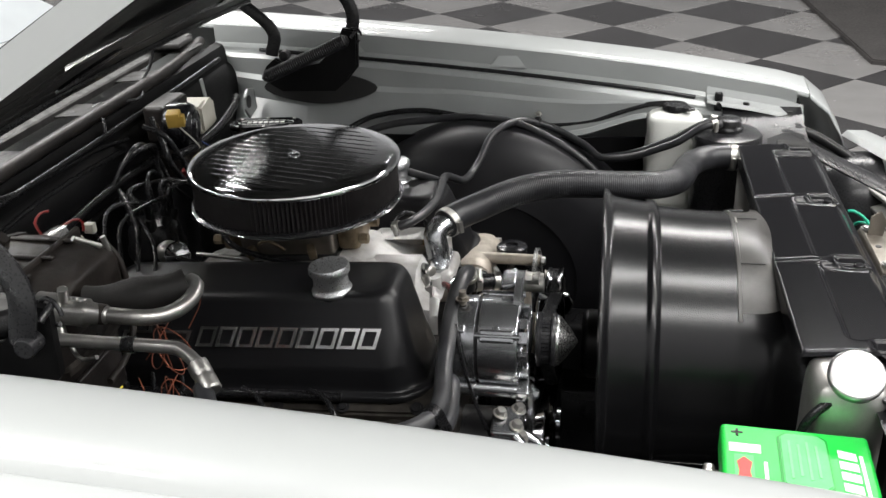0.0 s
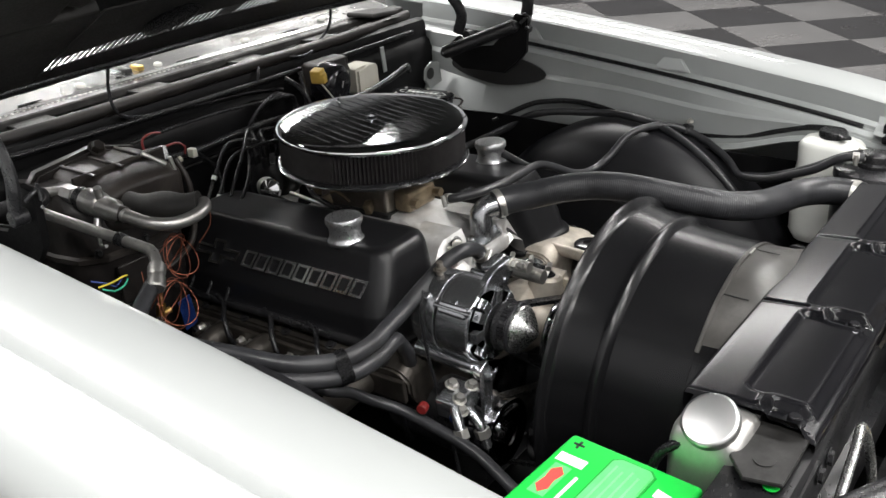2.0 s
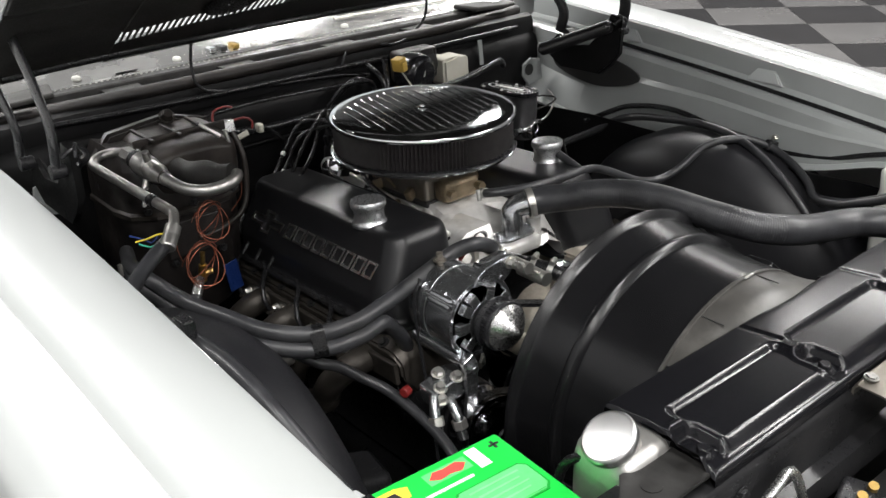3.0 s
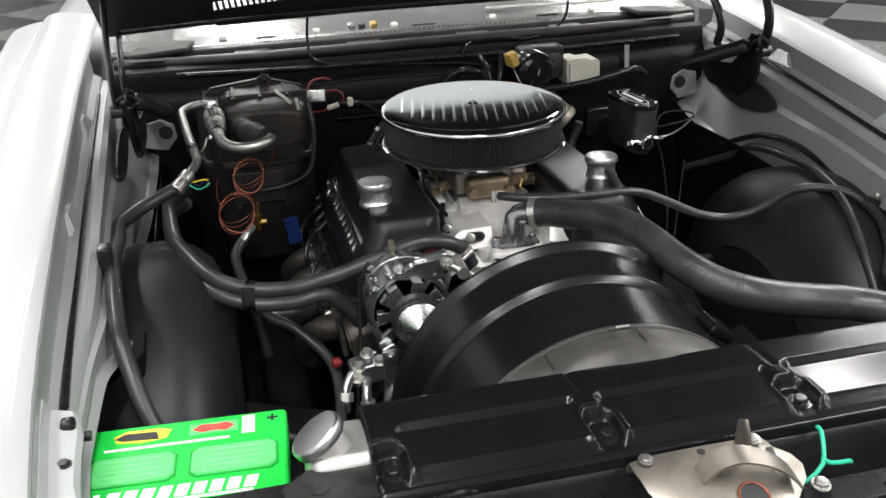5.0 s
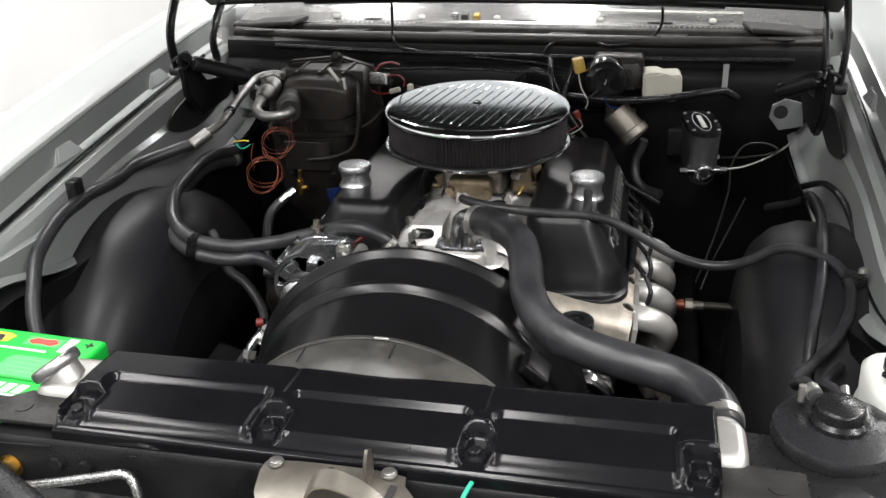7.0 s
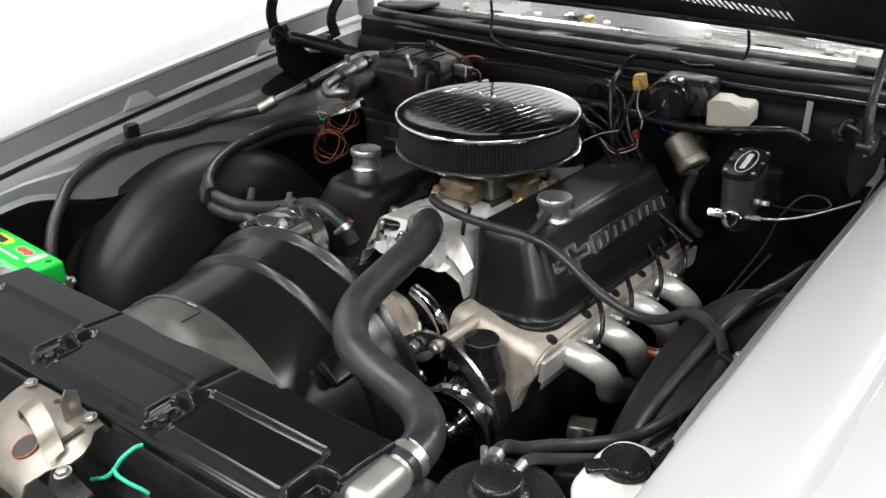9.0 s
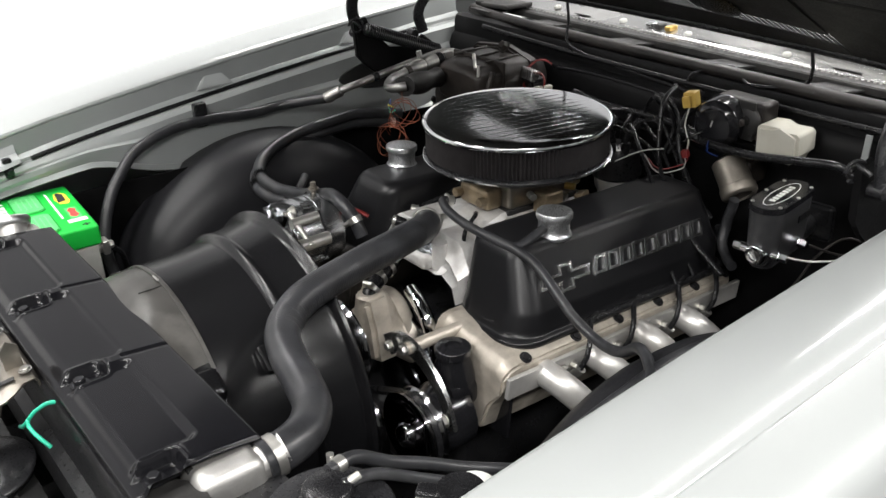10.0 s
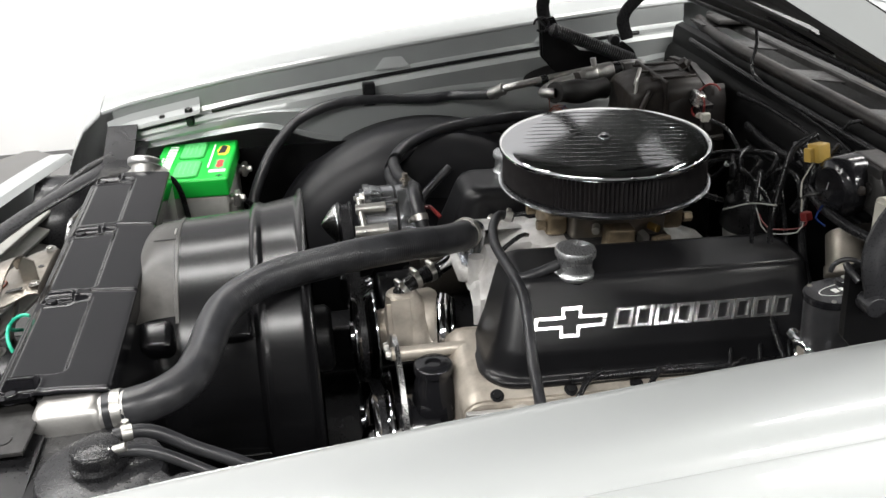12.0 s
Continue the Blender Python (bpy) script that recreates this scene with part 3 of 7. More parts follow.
def hood_sheet(xs, edges, z, thick):
    """Sheet between two edge lines across the hood."""
    rows = []
    for x in xs:
        a, b = edges(x)
        rows.append([(x, a + (b - a) * k / 4, z) for k in range(5)])
    return on_hood(shell(N(), rows, thick))


VX = [-VW + VW * i / 12 for i in range(25)]
part("skin", hood_skin(XS, (0.25, 0.3, 0.5, 0.8, 1.0, HL)), M_PAINT, hood, "white hood skin with a folded edge")
part("rear_lip", hood_sheet(VX, lambda x: (-0.01, vent_mid(x) - 0.027), 0.002, 0.0015), M_PAINT, hood, "white rear lip behind the open vent row")
part("brace", hood_sheet(VX, lambda x: (0.0, vent_mid(x) - 0.026), 0.0, 0.0015), M_LINER, hood, "black stamped inner brace")
part("brace", hood_sheet(VX, lambda x: (vent_mid(x) + 0.026, 0.31), 0.001, 0.003), M_LINER, hood, "black stamped inner brace")
part("vent_edge", on_hood(tube(N(), [(x, vent_mid(x) + 0.030, 0.003) for x in VX], 0.004, 8)), M_LINER, hood)
for a in (-1, 1):
    part("brace", on_hood(hood_strip(a * 0.695, a * VW, 0.0, 0.30, 0.001, 0.023)), M_LINER, hood, "black stamped inner brace")
for x0, x1, y0, y1 in ((-0.695, -0.55, 0.302, 1.2), (0.55, 0.695, 0.302, 1.2), (-0.548, 0.548, 1.06, 1.2), (-0.05, 0.05, 0.302, 1.058)):
    part("brace", on_hood(box(N(), ((x0 + x1) / 2, (y0 + y1) / 2, 0.012), (x1 - x0, y1 - y0, 0.022), 0.006)), M_LINER, hood, "black stamped inner brace")
for a in (-1, 1):
    part("brace", on_hood(box(N(), (a * 0.3, 0.68, 0.018), (0.07, 0.85, 0.016), 0.005, (0, 0, a * 33))), M_LINER, hood, "black stamped inner brace")
    part("latch_pad", on_hood(lathe(N(), [(0.05, 0), (0.055, -0.006), (0.03, -0.008)], (a * 0.28, 0.2, 0.0), (0, 0, 1), 24)), M_RUBBER, hood)
part("liner", on_hood(box(N(), (0, 0.68, 0.036), (1.36, 1.04, 0.006))), M_LINER, hood, "dull black hood liner")
slats = N()
for i in range(78):
    x = -0.462 + 0.012 * i
    wide = abs(abs(x) - 0.115) < 0.013
    box(slats, (x, vent_mid(x), 0.0015), (0.012 if wide else 0.0052, 0.056, 0.0015), 0.0, (0, 0, 0 if wide else -4))
part("vent_slats", on_hood(slats), M_BAYBLACK, hood)["kind"] = "stuff"
part("stiffener", on_hood(tube(N(), [(-0.66, 0.03, 0.0), (-0.45, 0.03, 0.0), (-0.3, 0.028, -0.002), (-0.15, 0.028, -0.002), (0, 0.028, -0.003), (0.15, 0.028, -0.002), (0.3, 0.028, -0.002), (0.45, 0.03, 0.0), (0.66, 0.03, 0)], 0.008, 8)), M_RUBBER, hood)

for s in (1, -1):
    hinge = thing("hood_hinge_assembly", "black steel hood hinge with two arms and a coil spring", "hood hinge", (XC + s * 0.64, -0.1, 0.8), group="hood hinges")
    X = XC + s * 0.652
    side = Matrix.Translation((X, 0, 0)) @ Matrix(((0, 0, -s, 0), (1, 0, 0, 0), (0, 1, 0, 0), (0, 0, 0, 1)))
    bm = N()
    prism(bm, [(-0.27, 0.87), (-0.22, 0.84), (-0.09, 0.842), (-0.055, 0.87), (-0.03, 0.90), (-0.025, 0.985), (-0.06, 0.99), (-0.085, 0.94), (-0.12, 0.905), (-0.19, 0.895), (-0.23, 0.92), (-0.255, 0.90)], side, 0.014, 0.004)
    part("plate", bm, M_FIREWALL, hinge)
    for i, (y0, z0, y1, z1, dx) in enumerate(((-0.045, 0.95, -0.14, 1.175, 0.016), (-0.215, 0.92, -0.315, 1.085, 0.016))):
        bm = N()
        tube(bm, [(0, y0, z0), (0, y0 + 0.004, z0 + (z1 - z0) * 0.4), (0, y1, z1)], 0.014, 10)
        bm.transform(Matrix.Translation((X + s * dx, 0, 0)) @ Matrix.Diagonal((0.45, 1.15, 1, 1)))
        arm = part("arm", bm, M_PLASTIC, hinge)
        bm = N()
        cyl(bm, (X + s * dx - 0.012, y0, z0), (X + s * dx + 0.012, y0, z0), 0.012, bev=0.002)
        part("pivot", bm, M_PLASTIC, arm)
    bm = N()
    a, b = V(X - s * 0.022, -0.045, 0.968), V(X - s * 0.06, -0.245, 0.885)
    pts = [a.lerp(b, i / 252) for i in range(253)]
    tube(bm, pts, lambda t: (0.0150 + 0.0011 * math.cos(t * 84 * math.pi)) * min(1.0, 0.45 + 14 * min(t, 1 - t)), 18, smooth=False)
    part("spring", bm, M_BAYBLACK, hinge, "black coil spring")
    bm = N()
    tube(bm, [a + (a - b) * 0.03, a + (a - b) * 0.10 + V(s * 0.01, 0, 0.01), V(X + s * 0.01, -0.03, 0.975)], 0.004, 8)
    tube(bm, [V(X - s * 0.012, -0.03, 0.975) + V(0.016 * math.cos(q) * 0.4, 0.016 * math.cos(q), 0.016 * math.sin(q)) for q in [math.tau * k / 14 for k in range(13)]], 0.0028, 8)
    part("spring_hook", bm, M_PLASTIC, hinge)
    bm = N()
    prism(bm, [(-0.030, -0.028), (0.02, -0.038), (0.042, -0.010), (0.038, 0.018), (0.012, 0.032), (-0.022, 0.024)], Matrix.Translation((XC + s * 0.625, -0.30, 0.822)) @ Matrix(((-s, 0, 0, 0), (0, 0, 1, 0), (0, 1, 0, 0), (0, 0, 0, 1))), 0.005, 0.0015)
    bracket = part("bracket", bm, M_SILVER, hinge, "grey stamped bracket with a hole")
    # Black disc on the bracket paints the dark of its hole.
    part("hole", lathe(N(), [(0.015, 0.0), (0.015, 0.0008), (0.0, 0.0008)], (XC + s * 0.605, -0.2948, 0.825), (0, 1, 0), 20), M_FLATBLACK, bracket)
    hw, z = lip(-0.11)
    bm = N()
    o = [(-0.14 + 0.14 * math.cos(k * math.tau / 28) ** 3 * 0.3 + 0.10 * math.cos(k * math.tau / 28), 0.838 + 0.04 * math.sin(k * math.tau / 28)) for k in range(28)]
    prism(bm, o, Matrix.Translation((XC + s * (hw - 0.056), 0, 0)) @ Matrix(((0, 0, -s, 0), (1, 0, 0, 0), (0, 1, 0, 0), (0, 0, 0, 1))), 0.004, 0.0)
    # Flat black oval paints the shade of the recess.
    part("recess", bm, M_FLATBLACK, hinge, "black oval patch for the shaded recess behind the hinge")

# ---------------------------------------------------------------- radiator, shroud and support
radiator = thing("radiator", "brushed aluminium radiator with side tanks and a black core", "radiator", (0, 0.87, 0.3))
part("core", box(N(), (0, 0.87, 0.55), (0.77, 0.055, 0.49)), M_FIN, radiator, "black finned core")
tanks = []
for tx, hx in ((0.414, 0.046), (-0.388, 0.037)):
    bm = N()
    rows = []
    for z, k in ((0.35, 0.93), (0.37, 1.0), (0.60, 1.0), (0.745, 1.0), (0.772, 0.985), (0.786, 0.93), (0.794, 0.80), (0.7965, 0.6)):
        rows.append([(tx + hx * k * math.copysign(abs(math.cos(q)) ** 0.4, math.cos(q)), 0.858 + 0.045 * k * math.copysign(abs(math.sin(q)) ** 0.4, math.sin(q)), z) for q in [(i + 0.5) * math.tau / 40 for i in range(40)]])
    loft(bm, rows, True)
    bmesh.ops.holes_fill(bm, edges=[e for e in bm.edges if e.is_boundary], sides=60)
    tanks.append(part("tank", bm, M_BRUSHED, radiator, "", 60))
right_tank, left_tank = tanks
CAPN = V(0.55, -0.10, 0.80).normalized()
CAP = V(0.443, 0.86, 0.808)
part("filler_neck", cyl(N(), CAP - CAPN * 0.045, CAP - CAPN * 0.004, 0.026), M_BRUSHED, right_tank)
cap = part("cap", lathe(N(), [(0.030, -0.010), (0.0325, -0.008), (0.0335, -0.003), (0.0335, 0.002), (0.032, 0.005), (0.029, 0.0062), (0.0, 0.0068)], CAP, CAPN, 48), M_BILLET, right_tank, "polished round billet radiator cap")
part("overflow_hose", tube(N(), [(0.452, 0.835, 0.775), (0.458, 0.815, 0.76), (0.46, 0.80, 0.72), (0.46, 0.79, 0.60)], 0.006, 10), M_RUBBER, right_tank, "short black overflow hose")
part("outlet", tube(N(), [(-0.396, 0.83, 0.768), (-0.397, 0.812, 0.772), (-0.400, 0.785, 0.778)], 0.0235, 20), M_BRUSHED, left_tank, "welded aluminium hose outlet")

plate = thing("radiator_top_panel", "glossy black stamped panel bolted over the radiator", "radiator panel", (0, 0.88, 0.79))
POCKETS = (0.37, 0.122, -0.124, -0.37)


def sunk(d, w):
    """Smooth step down from 0 outside to 1 inside an edge of width w."""
    t = min(1.0, max(0.0, 0.5 - d / w))
    return t * t * (3 - 2 * t)


def rounded(x, y, cx, cy, hx, hy, r):
    ax, ay = abs(x - cx) - hx + r, abs(y - cy) - hy + r
    return math.hypot(max(ax, 0), max(ay, 0)) + min(max(ax, ay), 0) - r


def pressed(x, y):
    """Height of the stamped sheet: a rear strip that leans back, three lower fields, a front flange and four bolt pockets."""
    z = 0.8035 + 0.006 * min(1.0, (y - 0.806) / 0.06)
    if y < 0.873:
        z -= 0.0022 * math.exp(-(min(abs(x - p) for p in (0.1265, -0.1225)) / 0.0035) ** 2)
    field = min(rounded(x, y, c, 0.935, h, 0.0665, 0.010) for c, h in ((0.2475, 0.1075), (0.002, 0.111), (-0.2405, 0.1045)))
    z -= 0.0075 * sunk(field, 0.0125)
    pocket = min(rounded(x, y, p, 0.940, 0.0165, 0.042, 0.010) for p in POCKETS)
    z += 0.0016 * math.exp(-((pocket - 0.007) / 0.003) ** 2)
    base = 0.7905 - 0.003 * max(0.0, y - 0.943) / 0.02
    k = max(sunk(0.945 - y, 0.019), sunk(pocket, 0.0095))
    z = z * (1 - k) + base * k
    # rolled edges all round
    e = min(y - 0.806, 0.962 - y, 0.3895 - abs(x))
    if e < 0.006:
        z -= 0.006 - math.sqrt(max(0.0, 0.006 ** 2 - (0.006 - e) ** 2))
    return z


bm = N()
px = [-0.3895 + 0.779 * i / 300 for i in range(301)]
py = [0.806, 0.8063, 0.8072, 0.809, 0.812, 0.825, 0.845, 0.858] + [0.860 + 0.0015 * i for i in range(65)] + [0.958, 0.9600, 0.9612, 0.9618, 0.962]
rows = []
for x in px:
    col = [(x, y, pressed(x, y)) for y in py]
    rows.append([(x, 0.806, 0.772)] + col + [(x, 0.962, 0.772)])
loft(bm, rows)
part("sheet", bm, M_PANEL, plate, "", 60)
for x in POCKETS:
    bm = N()
    lathe(bm, [(0.0135, 0.0), (0.0135, 0.0016), (0.009, 0.0018)], (x, 0.931, 0.7903), (0, 0, 1), 20)
    washer = part("washer", bm, M_GLOSSBLACK, plate)
    bm = N()
    bolt(bm, (x, 0.931, 0.7918), (0, 0.05, 1), 0.0085, 0.008)
    part("bolt", bm, M_GLOSSBLACK, plate)

support = thing("radiator_support", "black steel radiator support across the front", "radiator support", (0, 0.95, 0.4))
bm = N()
shell(bm, [[(x, y, z) for y, z in ((0.885, 0.768), (0.935, 0.772), (0.962, 0.770), (0.968, 0.762), (0.968, 0.70), (0.985, 0.695), (0.99, 0.66))] for x in [-0.72 + 0.06 * i for i in range(25)]], 0.003)
part("cross_bar", bm, M_BAYBLACK, support)
for x in (0.385, 0.347, -0.335, -0.378, 0.60, -0.60):
    bm = N()
    bolt(bm, (x, 0.969, 0.742), (0, 1, 0), 0.009, 0.007)
    part("bolt", bm, M_STEEL if x < -0.3 else M_BAYBLACK, support)
bm = N()
bolt(bm, (0.452, 0.969, 0.728), (0, 1, 0), 0.012, 0.008)
part("bolt", bm, M_BRASS, support, "yellow zinc bolt head")
for s in (1, -1):
    bm = N()
    shell(bm, [[(s * x, y, z) for y in (0.80, 0.90, 0.97)] for x, z in ((0.39, 0.765), (0.47, 0.762), (0.58, 0.772), (0.66, 0.80), (0.70, 0.81))] if s < 0 else
          [[(s * x, y, z) for y in (0.905, 0.94, 0.97)] for x, z in ((0.39, 0.765), (0.47, 0.762), (0.58, 0.772), (0.66, 0.80), (0.70, 0.81))], 0.003)
    part("wing", bm, M_BAYBLACK, support, "black steel corner plate")
    part("side_post", box(N(), (s * 0.50, 0.93, 0.52), (0.05, 0.06, 0.48), 0.01), M_BAYBLACK, support)
    bm = N()
    prism(bm, [(-0.05, -0.03), (0.03, -0.035), (0.06, -0.01), (0.05, 0.03), (-0.05, 0.03)], pose(s * 0.43, 0.925, 0.782, 0, 0, 0), 0.004, 0.001)
    lathe(bm, [(0.012, 0.0041), (0.012, 0.0052), (0.007, 0.0052)], (s * 0.45, 0.925, 0.782), (0, 0, 1), 16)
    part("corner_bracket", bm, M_WORN, support, "worn dark steel bracket with a hole")
    # header panel and headlamp bucket ahead of the support
    part("headlamp_bucket", lathe(N(), [(0.06, 0), (0.10, 0.03), (0.115, 0.08), (0.118, 0.14)], (XC + s * 0.58, 0.98, 0.615), (0, 1, 0), 28), M_PLASTIC, support)
    part("brace", tube(N(), [(s * 0.60, 0.95, 0.772), (s * 0.585, 1.0, 0.755), (s * 0.55, 1.06, 0.725), (s * 0.50, 1.15, 0.68)], 0.011, 10), M_BAYBLACK, support)
part("paint_dot", lathe(N(), [(0.009, 0), (0.009, 0.0006)], (0.475, 0.942, 0.7752), (0, 0, 1), 16), M_GREEN, support, "bright green inspection paint dot")
part("condenser", box(N(), (0, 1.02, 0.45), (0.72, 0.03, 0.40)), M_FIN, support, "black air-conditioning condenser")
bm = N()
for i in range(18):
    box(bm, (0, 1.037, 0.30 + 0.018 * i), (0.70, 0.004, 0.007))
part("condenser_tubes", bm, M_BAYBLACK, support)
part("wire", tube(N(), [(-0.126, 0.966, 0.780), (-0.124, 0.976, 0.781), (-0.118, 0.992, 0.772), (-0.112, 1.003, 0.757), (-0.095, 1.006, 0.742), (-0.076, 1.004, 0.731), (-0.06, 1.004, 0.722)], 0.0028, 8), M_GREENWIRE, support, "green insulated wire")
part("wire", tube(N(), [(-0.114, 1.001, 0.762), (-0.122, 1.003, 0.757), (-0.14, 1.0, 0.752), (-0.155, 0.994, 0.746), (-0.16, 0.99, 0.74)], 0.0028, 8), M_GREENWIRE, support, "green insulated wire")

latch = thing("hood_latch", "bare gold-grey steel hood latch bracket", "hood latch", (0.03, 0.98, 0.78))
bm = N()
shell(bm, [[(c + x * w, y, z - 0.006 * abs(x) ** 4) for x in (-1, -0.9, -0.72, -0.5, -0.25, 0, 0.25, 0.5, 0.72, 0.9, 1)] for y, z, w, c in ((0.962, 0.745, 0.080, 0.030), (0.964, 0.780, 0.081, 0.030), (0.970, 0.787, 0.082, 0.029), (0.985, 0.787, 0.084, 0.028), (1.0, 0.785, 0.090, 0.020), (1.015, 0.781, 0.092, 0.016), (1.03, 0.775, 0.086, 0.014), (1.05, 0.768, 0.064, 0.012), (1.075, 0.757, 0.052, 0.012), (1.085, 0.735, 0.05, 0.012))], 0.003)
plate_part = part("bracket", bm, M_TAN, latch)
# Holes and slot are black pieces laid on, coloured as their inner shade.
part("hole", lathe(N(), [(0.0, 0.0), (0.0155, 0.0), (0.0155, 0.0006), (0.0, 0.0006)], (0.0, 1.045, 0.7706), (0, 0.38, 1), 24), M_FLATBLACK, plate_part, "black disc for the shaded round hole")
part("hole_rim", tube(N(), [V(0.0, 1.045, 0.7710) + V(0.0165 * math.cos(q), 0.0154 * math.sin(q), -0.0059 * math.sin(q)) for q in [math.tau * k / 28 for k in range(29)]], 0.0016, 8, smooth=False), M_COPPER, plate_part, "rust-stained rim of the hole")
part("slot", box(N(), (-0.044, 1.006, 0.7848), (0.008, 0.026, 0.002), 0.0006, (-12, 0, -8)), M_FLATBLACK, plate_part)
part("small_hole", lathe(N(), [(0.0, 0.0), (0.0048, 0.0), (0.0048, 0.0006), (0.0, 0.0006)], (0.030, 0.980, 0.7874), (0, 0, 1), 14), M_FLATBLACK, plate_part)
arc = spline([(0.048, 1.012, 0.783), (0.036, 1.016, 0.802), (0.012, 1.022, 0.812), (-0.018, 1.028, 0.806), (-0.042, 1.034, 0.792), (-0.056, 1.038, 0.776)], 0.008)
part("hook", shell(N(), [[(q.x, q.y - 0.012, q.z + 0.003) for q in arc], [(q.x, q.y + 0.012, q.z - 0.003) for q in arc]], 0.003), M_TAN, latch, "curved safety hook")
bm = N()
prism(bm, [(-0.012, 0), (0.012, 0), (0.014, 0.03), (0.004, 0.045), (-0.010, 0.036)], Matrix.Translation((-0.018, 0.985, 0.783)) @ Matrix(((0, 0, 1, 0), (1, 0, 0, 0), (0, 1, 0, 0), (0, 0, 0, 1))), 0.004, 0.001)
part("catch", bm, M_TAN, latch)
for x, y, z in ((0.095, 0.978, 0.788), (-0.036, 0.976, 0.788)):
    bm = N()
    bolt(bm, (x, y, z), (0, 0.1, 1), 0.0068, 0.005)
    part("bolt", bm, M_PIPE, latch)
strap_part = part("strap", box(N(), (-0.105, 1.052, 0.758), (0.085, 0.030, 0.004), 0.001, (-14, 16, -14)), M_BAYBLACK, latch, "black strap bolted under the latch")
for x, y, z in ((-0.080, 1.045, 0.7685), (-0.130, 1.058, 0.753)):
    bm = N()
    bolt(bm, (x, y, z), (0, 0.2, 1), 0.008, 0.007)
    part("bolt", bm, M_PIPE, strap_part)

horn = thing("horn", "round dark metal horn on a strap bracket", "horn", (-0.03, 1.05, 0.62))
part("body", lathe(N(), [(0.02, -0.03), (0.045, -0.02), (0.056, -0.004), (0.058, 0.0), (0.056, 0.004), (0.046, 0.008), (0.03, 0.014), (0.012, 0.016), (0, 0.016)], (-0.05, 1.05, 0.665), (-0.15, 0.2, 1), 32), M_PLASTIC, horn)
part("strap", box(N(), (-0.02, 1.03, 0.71), (0.03, 0.004, 0.09), 0.001, (20, 0, 0)), M_TAN, horn)
bm = N()
bolt(bm, (-0.053, 1.053, 0.68), (-0.15, 0.2, 1), 0.011, 0.008)
part("nut", bm, M_STEEL, horn)

SX, SZ = 0.040, 0.5855
shroud = thing("fan_shroud", "black moulded plastic fan shroud with a dusty front", "fan shroud", (SX, 0.62, SZ))
part("ring", lathe(N(), [(0.254, 0.549), (0.269, 0.548), (0.272, 0.551), (0.270, 0.557), (0.262, 0.561), (0.258, 0.568), (0.2505, 0.618), (0.2535, 0.622), (0.2545, 0.628), (0.2525, 0.634), (0.2435, 0.640), (0.239, 0.70), (0.2375, 0.753), (0.230, 0.753), (0.238, 0.64), (0.254, 0.549)], (SX, 0, SZ), (0, 1, 0), 128), M_SHROUD, shroud)
rows, top = [], []
for y, k in ((0.748, 0.0), (0.757, 0.015), (0.775, 0.05), (0.79, 0.12), (0.803, 0.28), (0.815, 0.55), (0.828, 0.85), (0.84, 1.0)):
    row = []
    for i in range(97):
        a = math.tau * i / 96 + radians(135)
        c, e = math.cos(a), math.sin(a)
        q = (abs(c / 0.36) ** 3.2 + abs(e / 0.225) ** 3.2) ** (-1 / 3.2)
        row.append((SX * (1 - k) + (0.2365 * c) * (1 - k) + c * q * k, y, SZ * (1 - k) + 0.565 * k + (0.2365 * e) * (1 - k) + e * q * k))
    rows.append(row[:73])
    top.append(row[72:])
front_box = part("front_box", loft(N(), rows), M_SHROUD, shroud, "", 30)
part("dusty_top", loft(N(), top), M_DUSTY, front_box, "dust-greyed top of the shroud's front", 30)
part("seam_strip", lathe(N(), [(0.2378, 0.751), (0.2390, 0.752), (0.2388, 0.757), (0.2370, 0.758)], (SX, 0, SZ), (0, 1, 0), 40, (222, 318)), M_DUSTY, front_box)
for a in (97, 66):
    c, e = math.cos(radians(a)), math.sin(radians(a))
    part("crack", box(N(), (SX + 0.2372 * c, 0.776, SZ + 0.2362 * e), (0.0014, 0.036, 0.0016), 0.0, (0, 90 - a, 0)), M_FLATBLACK, front_box, "thin dark crack")
bm = N()
box(bm, (-0.160, 0.668, 0.742), (0.045, 0.05, 0.02), 0.006, (0, -38, 0))
part("lug", bm, M_SHROUD, shroud)
bm = N()
box(bm, (-0.165, 0.782, 0.735), (0.05, 0.05, 0.045), 0.012, (0, -30, 0))
part("lug", bm, M_SHROUD, shroud)
for a in (-14, 194):
    x, z = SX + 0.2475 * math.cos(radians(a)), SZ + 0.2475 * math.sin(radians(a))
    part("seam", box(N(), (x, 0.64, z), (0.004, 0.17, 0.012), 0.001, (0, -a, 0)), M_SHROUD, shroud)
part("staple", box(N(), (0.03, 0.759, 0.8255), (0.02, 0.003, 0.003), 0.001), M_STEEL, shroud)
fan = thing("cooling_fan", "black engine cooling fan inside the shroud", "fan", (SX, 0.56, SZ))
part("hub", lathe(N(), [(0.05, 0.52), (0.06, 0.53), (0.06, 0.60), (0.03, 0.62), (0, 0.62)], (SX, 0, SZ), (0, 1, 0), 24), M_BAYBLACK, fan)
for k in range(6):
    bm = N()
    box(bm, (0.14, 0.60, 0), (0.17, 0.004, 0.075), 0.002, (28, 0, 0))
    bm.transform(Matrix.Translation((SX, 0, SZ)) @ Matrix.Rotation(radians(60 * k + 15), 4, "Y"))
    part("blade", bm, M_BAYBLACK, fan)

# ---------------------------------------------------------------- battery
BAT = pose(0.601, 0.781, 0.545, 0, 0, -3.5)
battery = thing("battery", "bright green topped car battery in a pale grey case", "battery", (0.601, 0.781, 0.545))


def on_bat(bm):
    bm.transform(BAT)
    return bm


